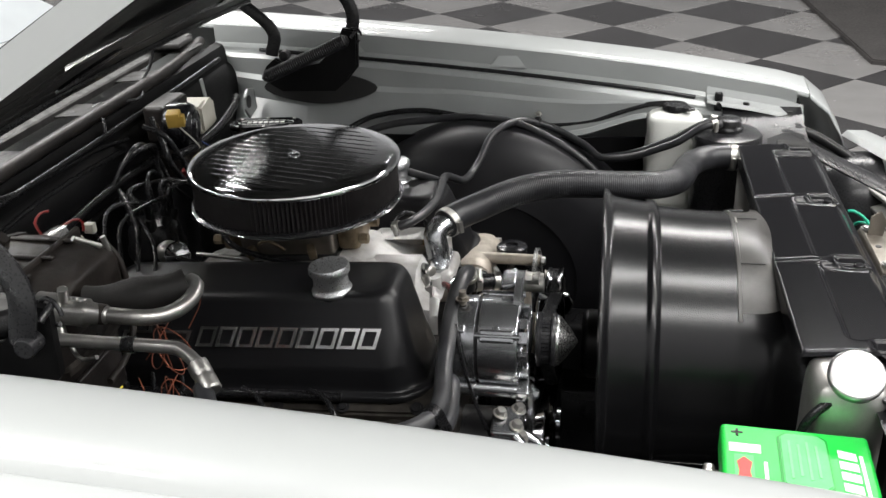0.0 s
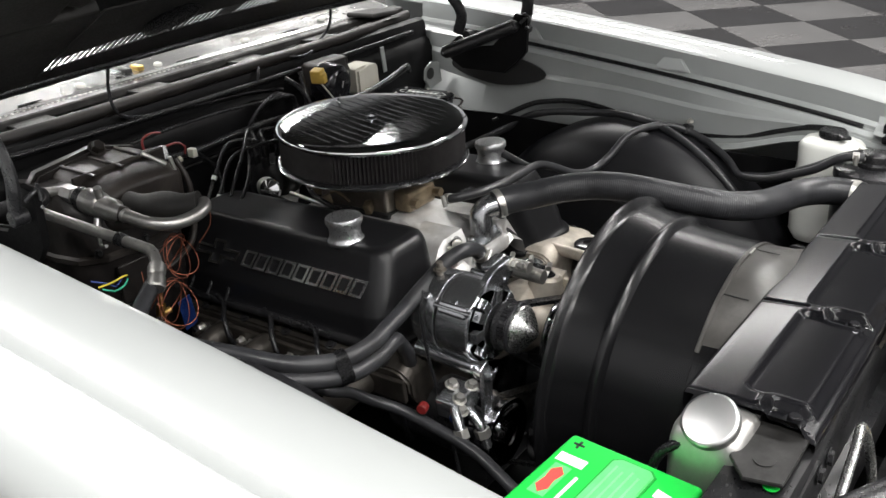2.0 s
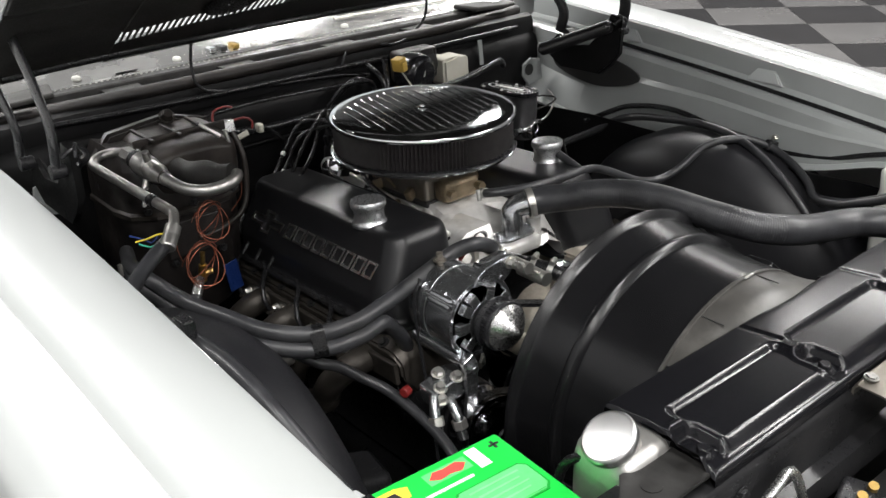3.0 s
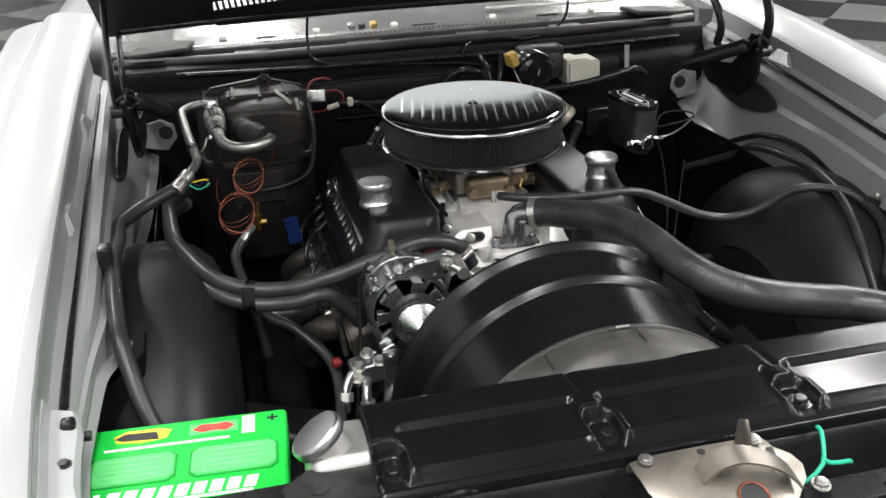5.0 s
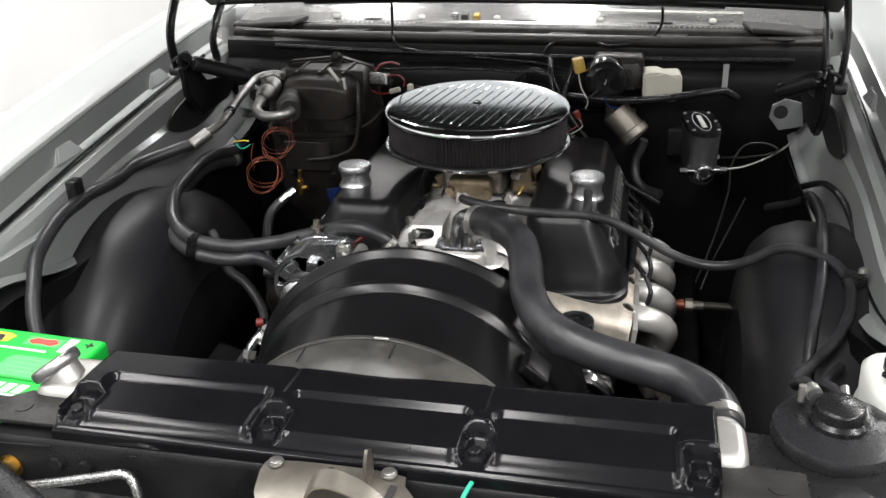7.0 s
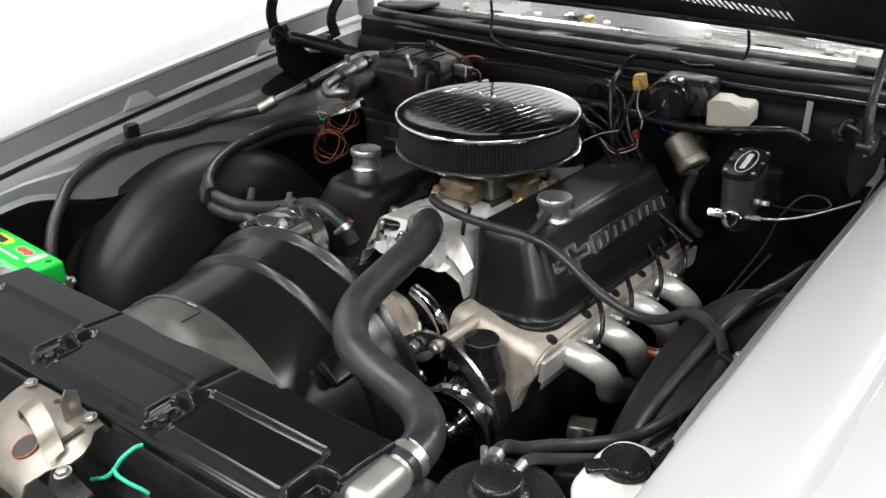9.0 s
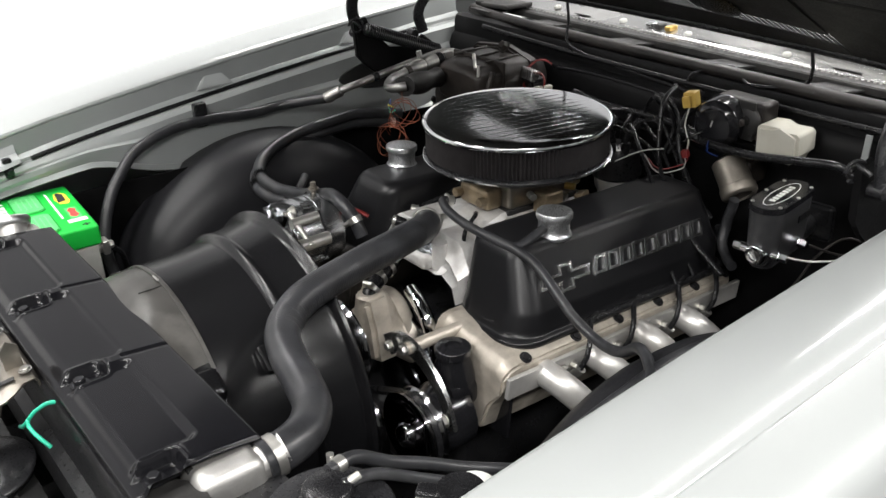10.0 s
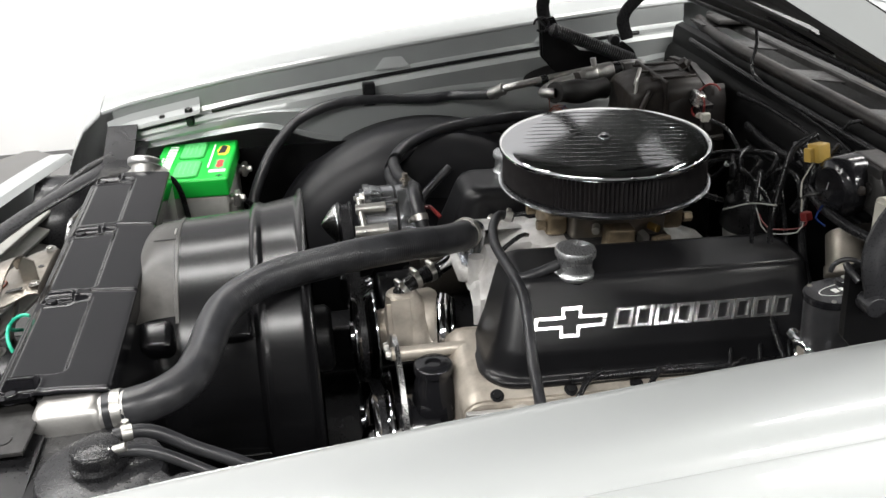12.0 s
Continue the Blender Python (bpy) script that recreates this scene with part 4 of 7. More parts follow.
part("case", on_bat(box(N(), (0, 0, 0.08), (0.24, 0.158, 0.16), 0.006)), M_CASE, battery)
lid = part("lid", on_bat(box(N(), (0, 0, 0.181), (0.252, 0.17, 0.042), 0.006, seg=3)), M_GREEN, battery)
for x in (-0.062, 0.058):
    bm = N()
    o = [(-0.05, -0.018), (-0.042, -0.026), (0.042, -0.026), (0.05, -0.018), (0.05, 0.018), (0.042, 0.026), (-0.042, 0.026), (-0.05, 0.018)]
    prism(bm, o, pose(x, 0.008, 0.2018), 0.0035, 0.0012)
    panel = part("vent_cover", on_bat(bm), M_GREENPALE, lid, "paler green raised vent cover with faint print")
    part("vent_rim", on_bat(prism(N(), [(a * 1.05, b * 1.09) for a, b in o], pose(x, 0.008, 0.2012), 0.0022)), M_GREENDARK, lid)
    bm = N()
    for r in range(4):
        box(bm, (x, -0.008 + r * 0.010, 0.2056), (0.07 - 0.012 * (r % 2), 0.003, 0.0006))
    part("print", on_bat(bm), M_GREENLINE, panel)
bm = N()
for i in range(10):
    w = 0.007 if i == 0 else 0.014
    o = [(-w / 2 - 0.002, -0.010), (w / 2 - 0.002, -0.010), (w / 2 + 0.002, 0.010), (-w / 2 + 0.002, 0.010)]
    prism(bm, [(-a, -b) for a, b in o], pose(0.093 - i * 0.0195, 0.056, 0.2022), 0.0008)
part("lettering", on_bat(bm), M_INK, lid, "row of plain white letter blocks")
bm = N()
box(bm, (-0.03, 0.071, 0.2024), (0.11, 0.004, 0.0008))
part("small_print", on_bat(bm), M_INK, lid)
bm = N()
box(bm, (0.02, -0.036, 0.2024), (0.15, 0.004, 0.0008))
part("small_print", on_bat(bm), M_INK, lid)
bm = N()
prism(bm, [(-0.035, -0.008), (-0.02, -0.014), (0.02, -0.014), (0.035, -0.004), (0.03, 0.008), (0, 0.013), (-0.03, 0.008)], pose(0.052, -0.058, 0.2023), 0.0008)
part("sticker", on_bat(bm), M_INKYEL, lid, "yellow and black sticker")
bm = N()
prism(bm, [(-0.02, -0.007), (0.018, -0.009), (0.03, 0.0), (0.02, 0.005), (-0.024, 0.008)], pose(0.055, -0.057, 0.2032), 0.0006)
part("sticker_pattern", on_bat(bm), M_FLATBLACK, lid)
bm = N()
prism(bm, [(-0.026, 0), (-0.016, -0.008), (0.0, -0.006), (0.016, -0.008), (0.026, 0.001), (0.015, 0.008), (0, 0.006), (-0.016, 0.009)], pose(-0.035, -0.06, 0.2023), 0.0008)
part("badge", on_bat(bm), M_INKRED, lid, "small red badge print")
part("badge_back", on_bat(prism(N(), [(-0.03, -0.011), (0.03, -0.011), (0.03, 0.011), (-0.03, 0.011)], pose(-0.035, -0.06, 0.2019), 0.0006)), M_GREENPALE, lid)
part("date_sticker", on_bat(box(N(), (-0.078, -0.058, 0.2023), (0.016, 0.036, 0.0008))), M_INK, lid, "white date sticker")
for x in (-0.108,):
    bm = N()
    for a, b in ((0.014, 0.003), (0.003, 0.014)):
        box(bm, (x, -0.066, 0.2024), (a, b, 0.001))
    part("polarity_mark", on_bat(bm), M_FLATBLACK, lid)
for x, mat in ((-0.09, M_STEEL), (0.09, M_STEEL)):
    bm = N()
    cyl(bm, (x, -0.08, 0.14), (x, -0.10, 0.14), 0.012, seg=18)
    box(bm, (x, -0.095, 0.14), (0.03, 0.014, 0.03), 0.004)
    bolt(bm, (x, -0.102, 0.14), (0, -1, 0), 0.008, 0.01)
    part("terminal", on_bat(bm), mat, battery, "lead side terminal with a bolt")
part("tray", on_bat(box(N(), (0, 0, -0.006), (0.27, 0.19, 0.012), 0.003)), M_BAYBLACK, battery)
part("strap", on_bat(tube(N(), [(-0.08, -0.10, 0.14), (-0.06, -0.13, 0.10), (0.0, -0.15, 0.03), (0.03, -0.16, -0.1)], 0.006, 8)), M_RUBBER, battery, "black battery cable")

# ---------------------------------------------------------------- engine
ENG = pose(0.03, 0.15, 0.70, 2.6)
engine = thing("engine", "big V8 engine with black valve covers and alloy heads", "engine", (0.03, 0.15, 0.4))


def on_eng(bm, side=1):
    if side < 0:
        bm.transform(Matrix.Diagonal((-1, 1, 1, 1)))
        bmesh.ops.reverse_faces(bm, faces=bm.faces)
    bm.transform(ENG)
    return bm


part("block", on_eng(box(N(), (0, -0.12, -0.30), (0.36, 0.56, 0.34), 0.02)), M_BAYBLACK, engine, "black painted engine block")
bm = N()
lathe(bm, [(0.11, 0), (0.125, 0.01), (0.125, 0.03), (0.10, 0.045), (0.05, 0.05), (0, 0.05)], (0, 0.155, -0.20), (0, 1, 0), 40)
box(bm, (0, 0.165, -0.31), (0.22, 0.03, 0.2), 0.02)
part("timing_cover", on_eng(bm), M_CHROME, engine, "polished timing cover")

# valve cover: rounded outlines stacked from the rail upwards, as (z, inner x, outer x, rear y, front y, corner radius)
COVER = [(-0.064, 0.116, 0.304, -0.409, 0.150, 0.058), (-0.061, 0.113, 0.307, -0.412, 0.153, 0.060), (-0.055, 0.1125, 0.3075, -0.4125, 0.1535, 0.060), (-0.051, 0.1145, 0.3055, -0.411, 0.1515, 0.059), (-0.049, 0.118, 0.3005, -0.407, 0.146, 0.056),
         (-0.046, 0.119, 0.2975, -0.405, 0.142, 0.054), (-0.038, 0.119, 0.2962, -0.404, 0.139, 0.053), (-0.016, 0.119, 0.2950, -0.402, 0.132, 0.050), (-0.006, 0.119, 0.2920, -0.400, 0.127, 0.046), (0.03, 0.119, 0.2727, -0.394, 0.117, 0.040),
         (0.0675, 0.120, 0.2525, -0.388, 0.107, 0.034), (0.0765, 0.121, 0.2485, -0.386, 0.103, 0.032), (0.084, 0.124, 0.2445, -0.383, 0.098, 0.030), (0.0885, 0.131, 0.2395, -0.378, 0.090, 0.027), (0.0900, 0.142, 0.232, -0.370, 0.080, 0.022)]
Y0, Y1 = -0.405, 0.142
for s in (1, -1):
    # head
    bm = N()
    rows = []
    for y, dz, k in ((Y0 + 0.01, 0.0, 1.0), (Y1 + 0.02, 0.0, 1.0), (Y1 + 0.034, -0.006, 0.985), (Y1 + 0.046, -0.022, 0.95)):
        rows.append([(0.21 + (x - 0.21) * k, y, z + dz * (z > -0.12)) for x, z in ((0.128, -0.05), (0.15, -0.042), (0.30, -0.062), (0.319, -0.072), (0.317, -0.10), (0.285, -0.155), (0.265, -0.21), (0.17, -0.22), (0.128, -0.12))])
    loft(bm, rows, True)
    bmesh.ops.holes_fill(bm, edges=bm.edges[:], sides=20)
    bmesh.ops.bevel(bm, geom=[e for e in bm.edges], offset=0.004, segments=2, affect="EDGES")
    # Right bank head: grease plus shade, both put into the darker colour.
    head = part("cylinder_head", on_eng(bm, s), M_HEAD if s < 0 else M_SHADEDULL, engine, "bare alloy cylinder head" if s < 0 else "greasy cylinder head, coloured darker for shade")
    for y in (0.135, 0.02, -0.085, -0.19, -0.295, -0.385):
        bm = N()
        lathe(bm, [(0.0, 0.004), (0.006, 0.004), (0.0065, 0.0015), (0.0105, 0.0015), (0.011, 0.0)], (0.3095, y, -0.0675), (0.55, 0, 1), 18)
        part("bolt", on_eng(bm, s), M_BAYBLACK, head)
    # valve cover
    rows = []
    for z, x0, x1, y0, y1, r in COVER:
        row = []
        for cx, cy, a0 in ((x1 - r, y1 - r, 0), (x0 + r, y1 - r, 90), (x0 + r, y0 + r, 180), (x1 - r, y0 + r, 270)):
            for q in range(9):
                a = radians(a0 + 11.25 * q)
                row.append((cx + r * math.cos(a), cy + r * math.sin(a), z))
        rows.append(row)
    bm = loft(N(), rows, True)
    bmesh.ops.holes_fill(bm, edges=[e for e in bm.edges if e.is_boundary], sides=60)
    bmesh.ops.recalc_face_normals(bm, faces=bm.faces)
    cover = part("valve_cover", on_eng(bm, s), M_CRINKLE, engine, "black crinkle-finish valve cover", 42)
    for y in (0.09, -0.045, -0.18, -0.315):
        bm = N()
        cyl(bm, (0.287, y, -0.052), (0.287, y, -0.038), 0.0085, seg=14)
        lathe(bm, [(0.0058, 0.0), (0.0058, 0.006), (0.003, 0.006), (0.003, 0.003)], (0.289, y, -0.038), (0.1, 0, 1), 12)
        part("bolt", on_eng(bm, s), M_STEEL, cover)
    # raised slanted blocks that stand for the cast emblem and letters on the outer face
    FACE = Matrix.Translation((0.2725, 0, 0.029)) @ Matrix(((0, -0.485, 0.875, 0), (1, 0, 0, 0), (0, 0.875, 0.485, 0), (0, 0, 0, 1)))
    order = 1 if s > 0 else -1
    # on the right bank the row runs forward, on the left bank it runs back
    start = -0.214 if s > 0 else -0.048
    for i in range(9):
        a = start + order * i * 0.0325
        w, h0, h1 = 0.0285, -0.0145, 0.0165
        lean = lambda y: order * 0.30 * (y - h0)
        ring = lambda x0, x1, y0, y1: [(a + order * x + lean(y), y) for x, y in ((x0, y0), (x1, y0), (x1, y1), (x0, y1))]
        o, q = ring(0, w, h0, h1), ring(0.0055, w - 0.0055, h0 + 0.0048, h1 - 0.0048)
        bm = N()
        loops = [[bm.verts.new(FACE @ V(x, y, h)) for x, y in c] for c, h in ((o, -0.002), (o, 0.0042), (q, 0.0042), (q, -0.002))]
        for c, d in zip(loops, loops[1:] + loops[:1]):
            for e in range(4):
                f = (e + 1) % 4
                bm.faces.new((c[e], c[f], d[f], d[e]))
        part("letter_block", on_eng(bm, s), M_LETTER, cover, "polished raised letter block", 20)
    c0 = start - order * 0.066
    W, H, h2 = 0.060, 0.0095, 0.023
    outer = [(-W, -H), (-0.017, -H), (-0.019, -h2), (0.013, -h2), (0.015, -H), (W - 0.006, -H), (W, H), (0.019, H), (0.021, h2), (-0.011, h2), (-0.013, H), (-W + 0.006, H)]
    ins = [(-W + 0.008, -H + 0.0048), (-0.012, -H + 0.0048), (-0.0135, -h2 + 0.0052), (0.008, -h2 + 0.0052), (0.0095, -H + 0.0048), (W - 0.011, -H + 0.0048), (W - 0.008, H - 0.0048), (0.0135, H - 0.0048), (0.015, h2 - 0.0052), (-0.0065, h2 - 0.0052), (-0.008, H - 0.0048), (-W + 0.011, H - 0.0048)]
    bm = N()
    lo = [bm.verts.new(FACE @ V(c0 + order * x, y, 0)) for x, y in outer]
    hi = [bm.verts.new(FACE @ V(c0 + order * x, y, 0.004)) for x, y in outer]
    ihi = [bm.verts.new(FACE @ V(c0 + order * x, y, 0.004)) for x, y in ins]
    ilo = [bm.verts.new(FACE @ V(c0 + order * x, y, 0.0)) for x, y in ins]
    for i in range(12):
        j = (i + 1) % 12
        for a, b in ((lo, hi), (hi, ihi), (ihi, ilo)):
            bm.faces.new((a[i], a[j], b[j], b[i]))
    part("emblem", on_eng(bm, s), M_LETTER, cover, "polished raised outline emblem")
    # breather
    bm = lathe(N(), [(0.0290, 0.0), (0.0312, 0.002), (0.0318, 0.005), (0.0310, 0.008), (0.0285, 0.010), (0.0272, 0.015), (0.0268, 0.022), (0.0272, 0.029), (0.0290, 0.034), (0.0312, 0.036), (0.0318, 0.039), (0.0315, 0.044), (0.0300, 0.047), (0.026, 0.048), (0.0, 0.0482)], (0.222, 0.0, 0.082), (0, 0, 1), 40)
    breather = part("breather", on_eng(bm, s), M_BREATHER, cover, "polished alloy valve cover breather")
    part("grommet", on_eng(lathe(N(), [(0.026, 0), (0.026, 0.006), (0.02, 0.008)], (0.222, 0.0, 0.078), (0, 0, 1), 24), s), M_RUBBER, breather)
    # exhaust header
    # Right bank header is the same metal with its shade painted in.
    hdr = part("exhaust_header", on_eng(box(N(), (0.322, -0.115, -0.104), (0.009, 0.60, 0.040), 0.002, (0, 6, 0)), s), M_HEADER if s < 0 else M_SHADEDULL, engine, "silver ceramic-coated exhaust header" if s < 0 else "exhaust header coloured dark for its shade")
    for y in (0.10, -0.008, -0.13, -0.238):
        bm = N()
        tube(bm, [(0.316, y, -0.104), (0.340, y - 0.001, -0.106), (0.362, y - 0.010, -0.117), (0.377, y - 0.03, -0.14), (0.378, y - 0.055, -0.17), (0.366, y - 0.09, -0.21), (0.34, y * 0.3 - 0.22, -0.31)], 0.0235, 18)
        part("pipe", on_eng(bm, s), M_HEADER if s < 0 else M_SHADEDULL, hdr, "" if s < 0 else "header pipe coloured dark for its shade")
        for dy in (-0.034, -0.058):
            bm = N()
            bolt(bm, (0.3265, y + dy, -0.106), (1, 0, 0.1), 0.0068, 0.013)
            part("bolt", on_eng(bm, s), M_STEEL, hdr)
        # spark plug boot in a metal sleeve, and its lead
        boot = part("plug_boot", on_eng(tube(N(), [(0.318, y - 0.050, -0.150), (0.343, y - 0.062, -0.108)], 0.0095, 12, smooth=False), s), M_PIPE if s < 0 else M_SHADEDULL, engine, "dull metal sleeve over a spark plug")
        part("plug_lead", on_eng(tube(N(), [(0.342, y - 0.061, -0.110), (0.349, y - 0.068, -0.085), (0.338, y - 0.085, -0.060), (0.318, y - 0.105, -0.045), (0.309, y - 0.13, -0.040)], 0.0048, 8), s), M_RUBBER, boot, "black spark plug lead")
    part("wire_loom", on_eng(tube(N(), [(0.31, 0.02, -0.05), (0.312, -0.1, -0.046), (0.312, -0.25, -0.048), (0.305, -0.38, -0.04), (0.25, -0.43, 0.0)], 0.007, 8), s), M_RUBBER, engine)

# intake manifold with runners
bm = N()
rows = []
for y, w, z in ((0.135, 0.085, -0.012), (0.125, 0.09, 0.005), (0.06, 0.085, 0.026), (0.015, 0.078, 0.052), (-0.03, 0.07, 0.062), (-0.2, 0.07, 0.06), (-0.25, 0.08, 0.04), (-0.33, 0.085, 0.01), (-0.34, 0.08, -0.02)):
    rows.append([(-0.125, y, -0.05), (-0.115, y, -0.02), (-w, y, z * 0.5), (-w * 0.8, y, z), (0, y, z + 0.003), (w * 0.8, y, z), (w, y, z * 0.5), (0.115, y, -0.02), (0.125, y, -0.05)])
loft(bm, rows)
bmesh.ops.holes_fill(bm, edges=[e for e in bm.edges if e.is_boundary], sides=20)
intake = part("intake_manifold", on_eng(bm), M_CAST, engine, "cast aluminium intake manifold", 35)
for s in (1, -1):
    for y in (0.075, -0.01, -0.13, -0.22):
        part("runner", on_eng(tube(N(), [(0.05, y * 0.6 - 0.04, 0.03), (0.085, y * 0.85 - 0.015, 0.018), (0.125, y, -0.025)], 0.026, 12), s), M_CAST, intake)
for s in (1, -1):
    bm = N()
    loft(bm, [[(0.03, y0, 0.052), (0.085, y0, 0.050), (0.100, y0, 0.040), (0.122, y0, 0.0), (0.124, y0, -0.04)] for y0 in (0.10, 0.095, 0.0)] + [[(0.03, -0.01, 0.05), (0.08, -0.012, 0.044), (0.092, -0.014, 0.03), (0.110, -0.016, -0.01), (0.112, -0.018, -0.04)]])
    loft(bm, [[(0.03, 0.10, 0.052), (0.085, 0.10, 0.050), (0.100, 0.10, 0.040), (0.122, 0.10, 0.0), (0.124, 0.10, -0.04)], [(0.03, 0.115, 0.02), (0.07, 0.118, 0.018), (0.09, 0.12, 0.012), (0.115, 0.122, -0.01), (0.122, 0.124, -0.04)]])
    bmesh.ops.remove_doubles(bm, verts=bm.verts[:], dist=0.0005)
    part("shoulder", on_eng(bm, s), M_CAST, intake, "smooth angular cast runner block", 35)
bm = N()
box(bm, (-0.005, 0.115, 0.006), (0.10, 0.07, 0.03), 0.01)
cyl(bm, (-0.06, 0.12, -0.005), (-0.06, 0.12, 0.045), 0.014)
cyl(bm, (0.05, 0.12, -0.005), (0.05, 0.12, 0.02), 0.012)
part("water_crossover", on_eng(bm), M_CAST, intake)
bm = N()
cyl(bm, (0.085, 0.115, 0.0), (0.085, 0.115, 0.022), 0.010, seg=6)
cyl(bm, (0.085, 0.115, 0.022), (0.085, 0.115, 0.04), 0.006)
part("fitting", on_eng(bm), M_STEEL, intake)
bm = N()
cyl(bm, (-0.085, 0.085, 0.0), (-0.085, 0.085, 0.045), 0.007)
cyl(bm, (-0.085, 0.085, 0.012), (-0.085, 0.085, 0.028), 0.0105, seg=6)
part("fitting", on_eng(bm), M_BRASS, intake, "brass temperature sender")
part("sender_lead", on_eng(tube(N(), [(-0.085, 0.085, 0.042), (-0.085, 0.082, 0.065), (-0.075, 0.05, 0.085), (-0.05, 0.03, 0.075)], 0.004, 8)), M_RUBBER, intake)

thermostat = part("thermostat_housing", tube(N(), [(0.022, 0.268, 0.725), (0.022, 0.266, 0.752), (0.018, 0.262, 0.772), (0.006, 0.268, 0.782), (-0.012, 0.285, 0.787)], 0.0205, 20), M_ALT, engine, "chrome water neck")
bm = N()
prism(bm, [(-0.045, -0.012), (-0.03, -0.022), (0.03, -0.022), (0.045, -0.012), (0.045, 0.012), (0.03, 0.022), (-0.03, 0.022), (-0.045, 0.012)], pose(0.022, 0.268, 0.722, 4), 0.012, 0.003)
for x in (-0.035, 0.035):
    bolt(bm, (0.022 + x, 0.268, 0.734), (0, 0, 1), 0.008, 0.008)
part("flange", bm, M_ALT, thermostat)

# carburettor
carb = part("carburettor", on_eng(box(N(), (0, -0.13, 0.085), (0.12, 0.17, 0.05), 0.01)), M_TAN, engine, "gold-grey four-barrel carburettor with brass linkage")
bm = lathe(N(), [(0.004, -0.030), (0.004, -0.012), (0.012, -0.010), (0.019, -0.004), (0.021, 0.0), (0.021, 0.004), (0.018, 0.009), (0.010, 0.013), (0.007, 0.018), (0.0, 0.020)], (0.113, -0.190, 0.768), (0.85, 0.45, 0.15), 28)
part("choke_pull_off", bm, M_STEEL, carb, "plated vacuum bell beside the carburettor")
part("vacuum_line", tube(N(), [(0.128, -0.182, 0.771), (0.135, -0.15, 0.765), (0.125, -0.10, 0.752), (0.11, -0.05, 0.748), (0.09, 0.0, 0.75)], 0.0045, 8), M_RUBBER, carb, "black vacuum line")
for s in (1, -1):
    bm = N()
    box(bm, (0, -0.13 + s * 0.105, 0.085), (0.085, 0.04, 0.042), 0.01)
    for x in (-0.035, 0.035):
        cyl(bm, (x, -0.13 + s * 0.125, 0.085), (x, -0.13 + s * 0.14, 0.085), 0.009, seg=6)
    part("float_bowl", on_eng(bm), M_SOOTY, carb, "stained brown float bowl")
bm = N()
box(bm, (-0.085, -0.12, 0.075), (0.035, 0.05, 0.045), 0.006)
cyl(bm, (-0.07, -0.11, 0.06), (-0.12, -0.11, 0.06), 0.012)
part("choke_linkage", on_eng(bm), M_SOOTY, carb)
part("choke_lever", on_eng(box(N(), (-0.11, -0.19, 0.06), (0.02, 0.03, 0.05), 0.004, (0, 15, 20))), M_SOOTY, carb)
bm = lathe(N(), [(0.006, -0.035), (0.008, -0.01), (0.021, -0.006), (0.023, 0.0), (0.021, 0.006), (0.010, 0.011), (0, 0.012)], (0.125, -0.168, 0.77), (0.85, 0.35, 0.25), 28)
part("vacuum_pot", bm, M_CHROME, carb, "chrome round vacuum diaphragm")
part("linkage_rod", tube(N(), [(0.09, -0.15, 0.755), (0.10, 0.0, 0.75), (0.10, 0.08, 0.745)], 0.004, 8), M_STEEL, carb)
part("carb_spacer", on_eng(box(N(), (0, -0.13, 0.06), (0.125, 0.18, 0.012), 0.003)), M_FLATBLACK, carb)
rng = random.Random(21)
for i in range(9):
    a = rng.uniform(-0.6, 0.6) + math.pi * (i % 2)
    x, y, z = 0.03 + 0.075 * math.cos(a), 0.02 + 0.125 * math.sin(a), rng.uniform(0.745, 0.80)
    bm = N()
    if i % 3 == 0:
        tube(bm, [(x, y, z), (x + rng.uniform(-0.02, 0.02), y + 0.02, z + 0.01), (x + rng.uniform(-0.03, 0.03), y + 0.045, z - 0.01)], 0.003, 8)
    elif i % 3 == 1:
        cyl(bm, (x, y, z), (x + 0.02 * math.cos(a), y + 0.02 * math.sin(a), z), 0.007, bev=0.001, seg=12)
    else:
        box(bm, (x, y, z), (0.02, 0.014, 0.022), 0.003, (10, 20, math.degrees(a)))
    part("linkage", bm, (M_SOOTY, M_STEEL, M_SOOTY, M_BRASS)[i % 4], carb)

# water pump, pulleys, belts
pump = part("water_pump", lathe(N(), [(0.03, 0.325), (0.060, 0.330), (0.066, 0.340), (0.066, 0.368), (0.060, 0.380), (0.046, 0.396), (0.038, 0.42), (0.034, 0.442)], (0.03, 0, 0.595), (0, 1, 0), 40), M_HEAD, engine, "cast alloy water pump")
for sx in (-1, 1):
    bm = N()
    tube(bm, [(0.03 + sx * 0.085, 0.30, 0.555), (0.03 + sx * 0.08, 0.335, 0.56), (0.03 + sx * 0.055, 0.36, 0.575), (0.03 + sx * 0.02, 0.37, 0.59)], lambda t: 0.030 - 0.006 * math.sin(t * math.pi), 16)
    part("leg", bm, M_HEAD, pump)
bm = N()
rows = []
for z, w, d, y in ((0.58, 0.058, 0.052, 0.375), (0.625, 0.046, 0.046, 0.383), (0.652, 0.030, 0.036, 0.390), (0.676, 0.024, 0.028, 0.395), (0.681, 0.018, 0.022, 0.396)):
    rows.append([(0.008 + w * math.cos(k * math.tau / 24), y + d * math.sin(k * math.tau / 24), z) for k in range(24)])
loft(bm, rows, True)
bmesh.ops.holes_fill(bm, edges=[e for e in bm.edges if e.is_boundary], sides=40)
part("pump_tower", bm, M_HEAD, pump, "", 30)
bm = N()
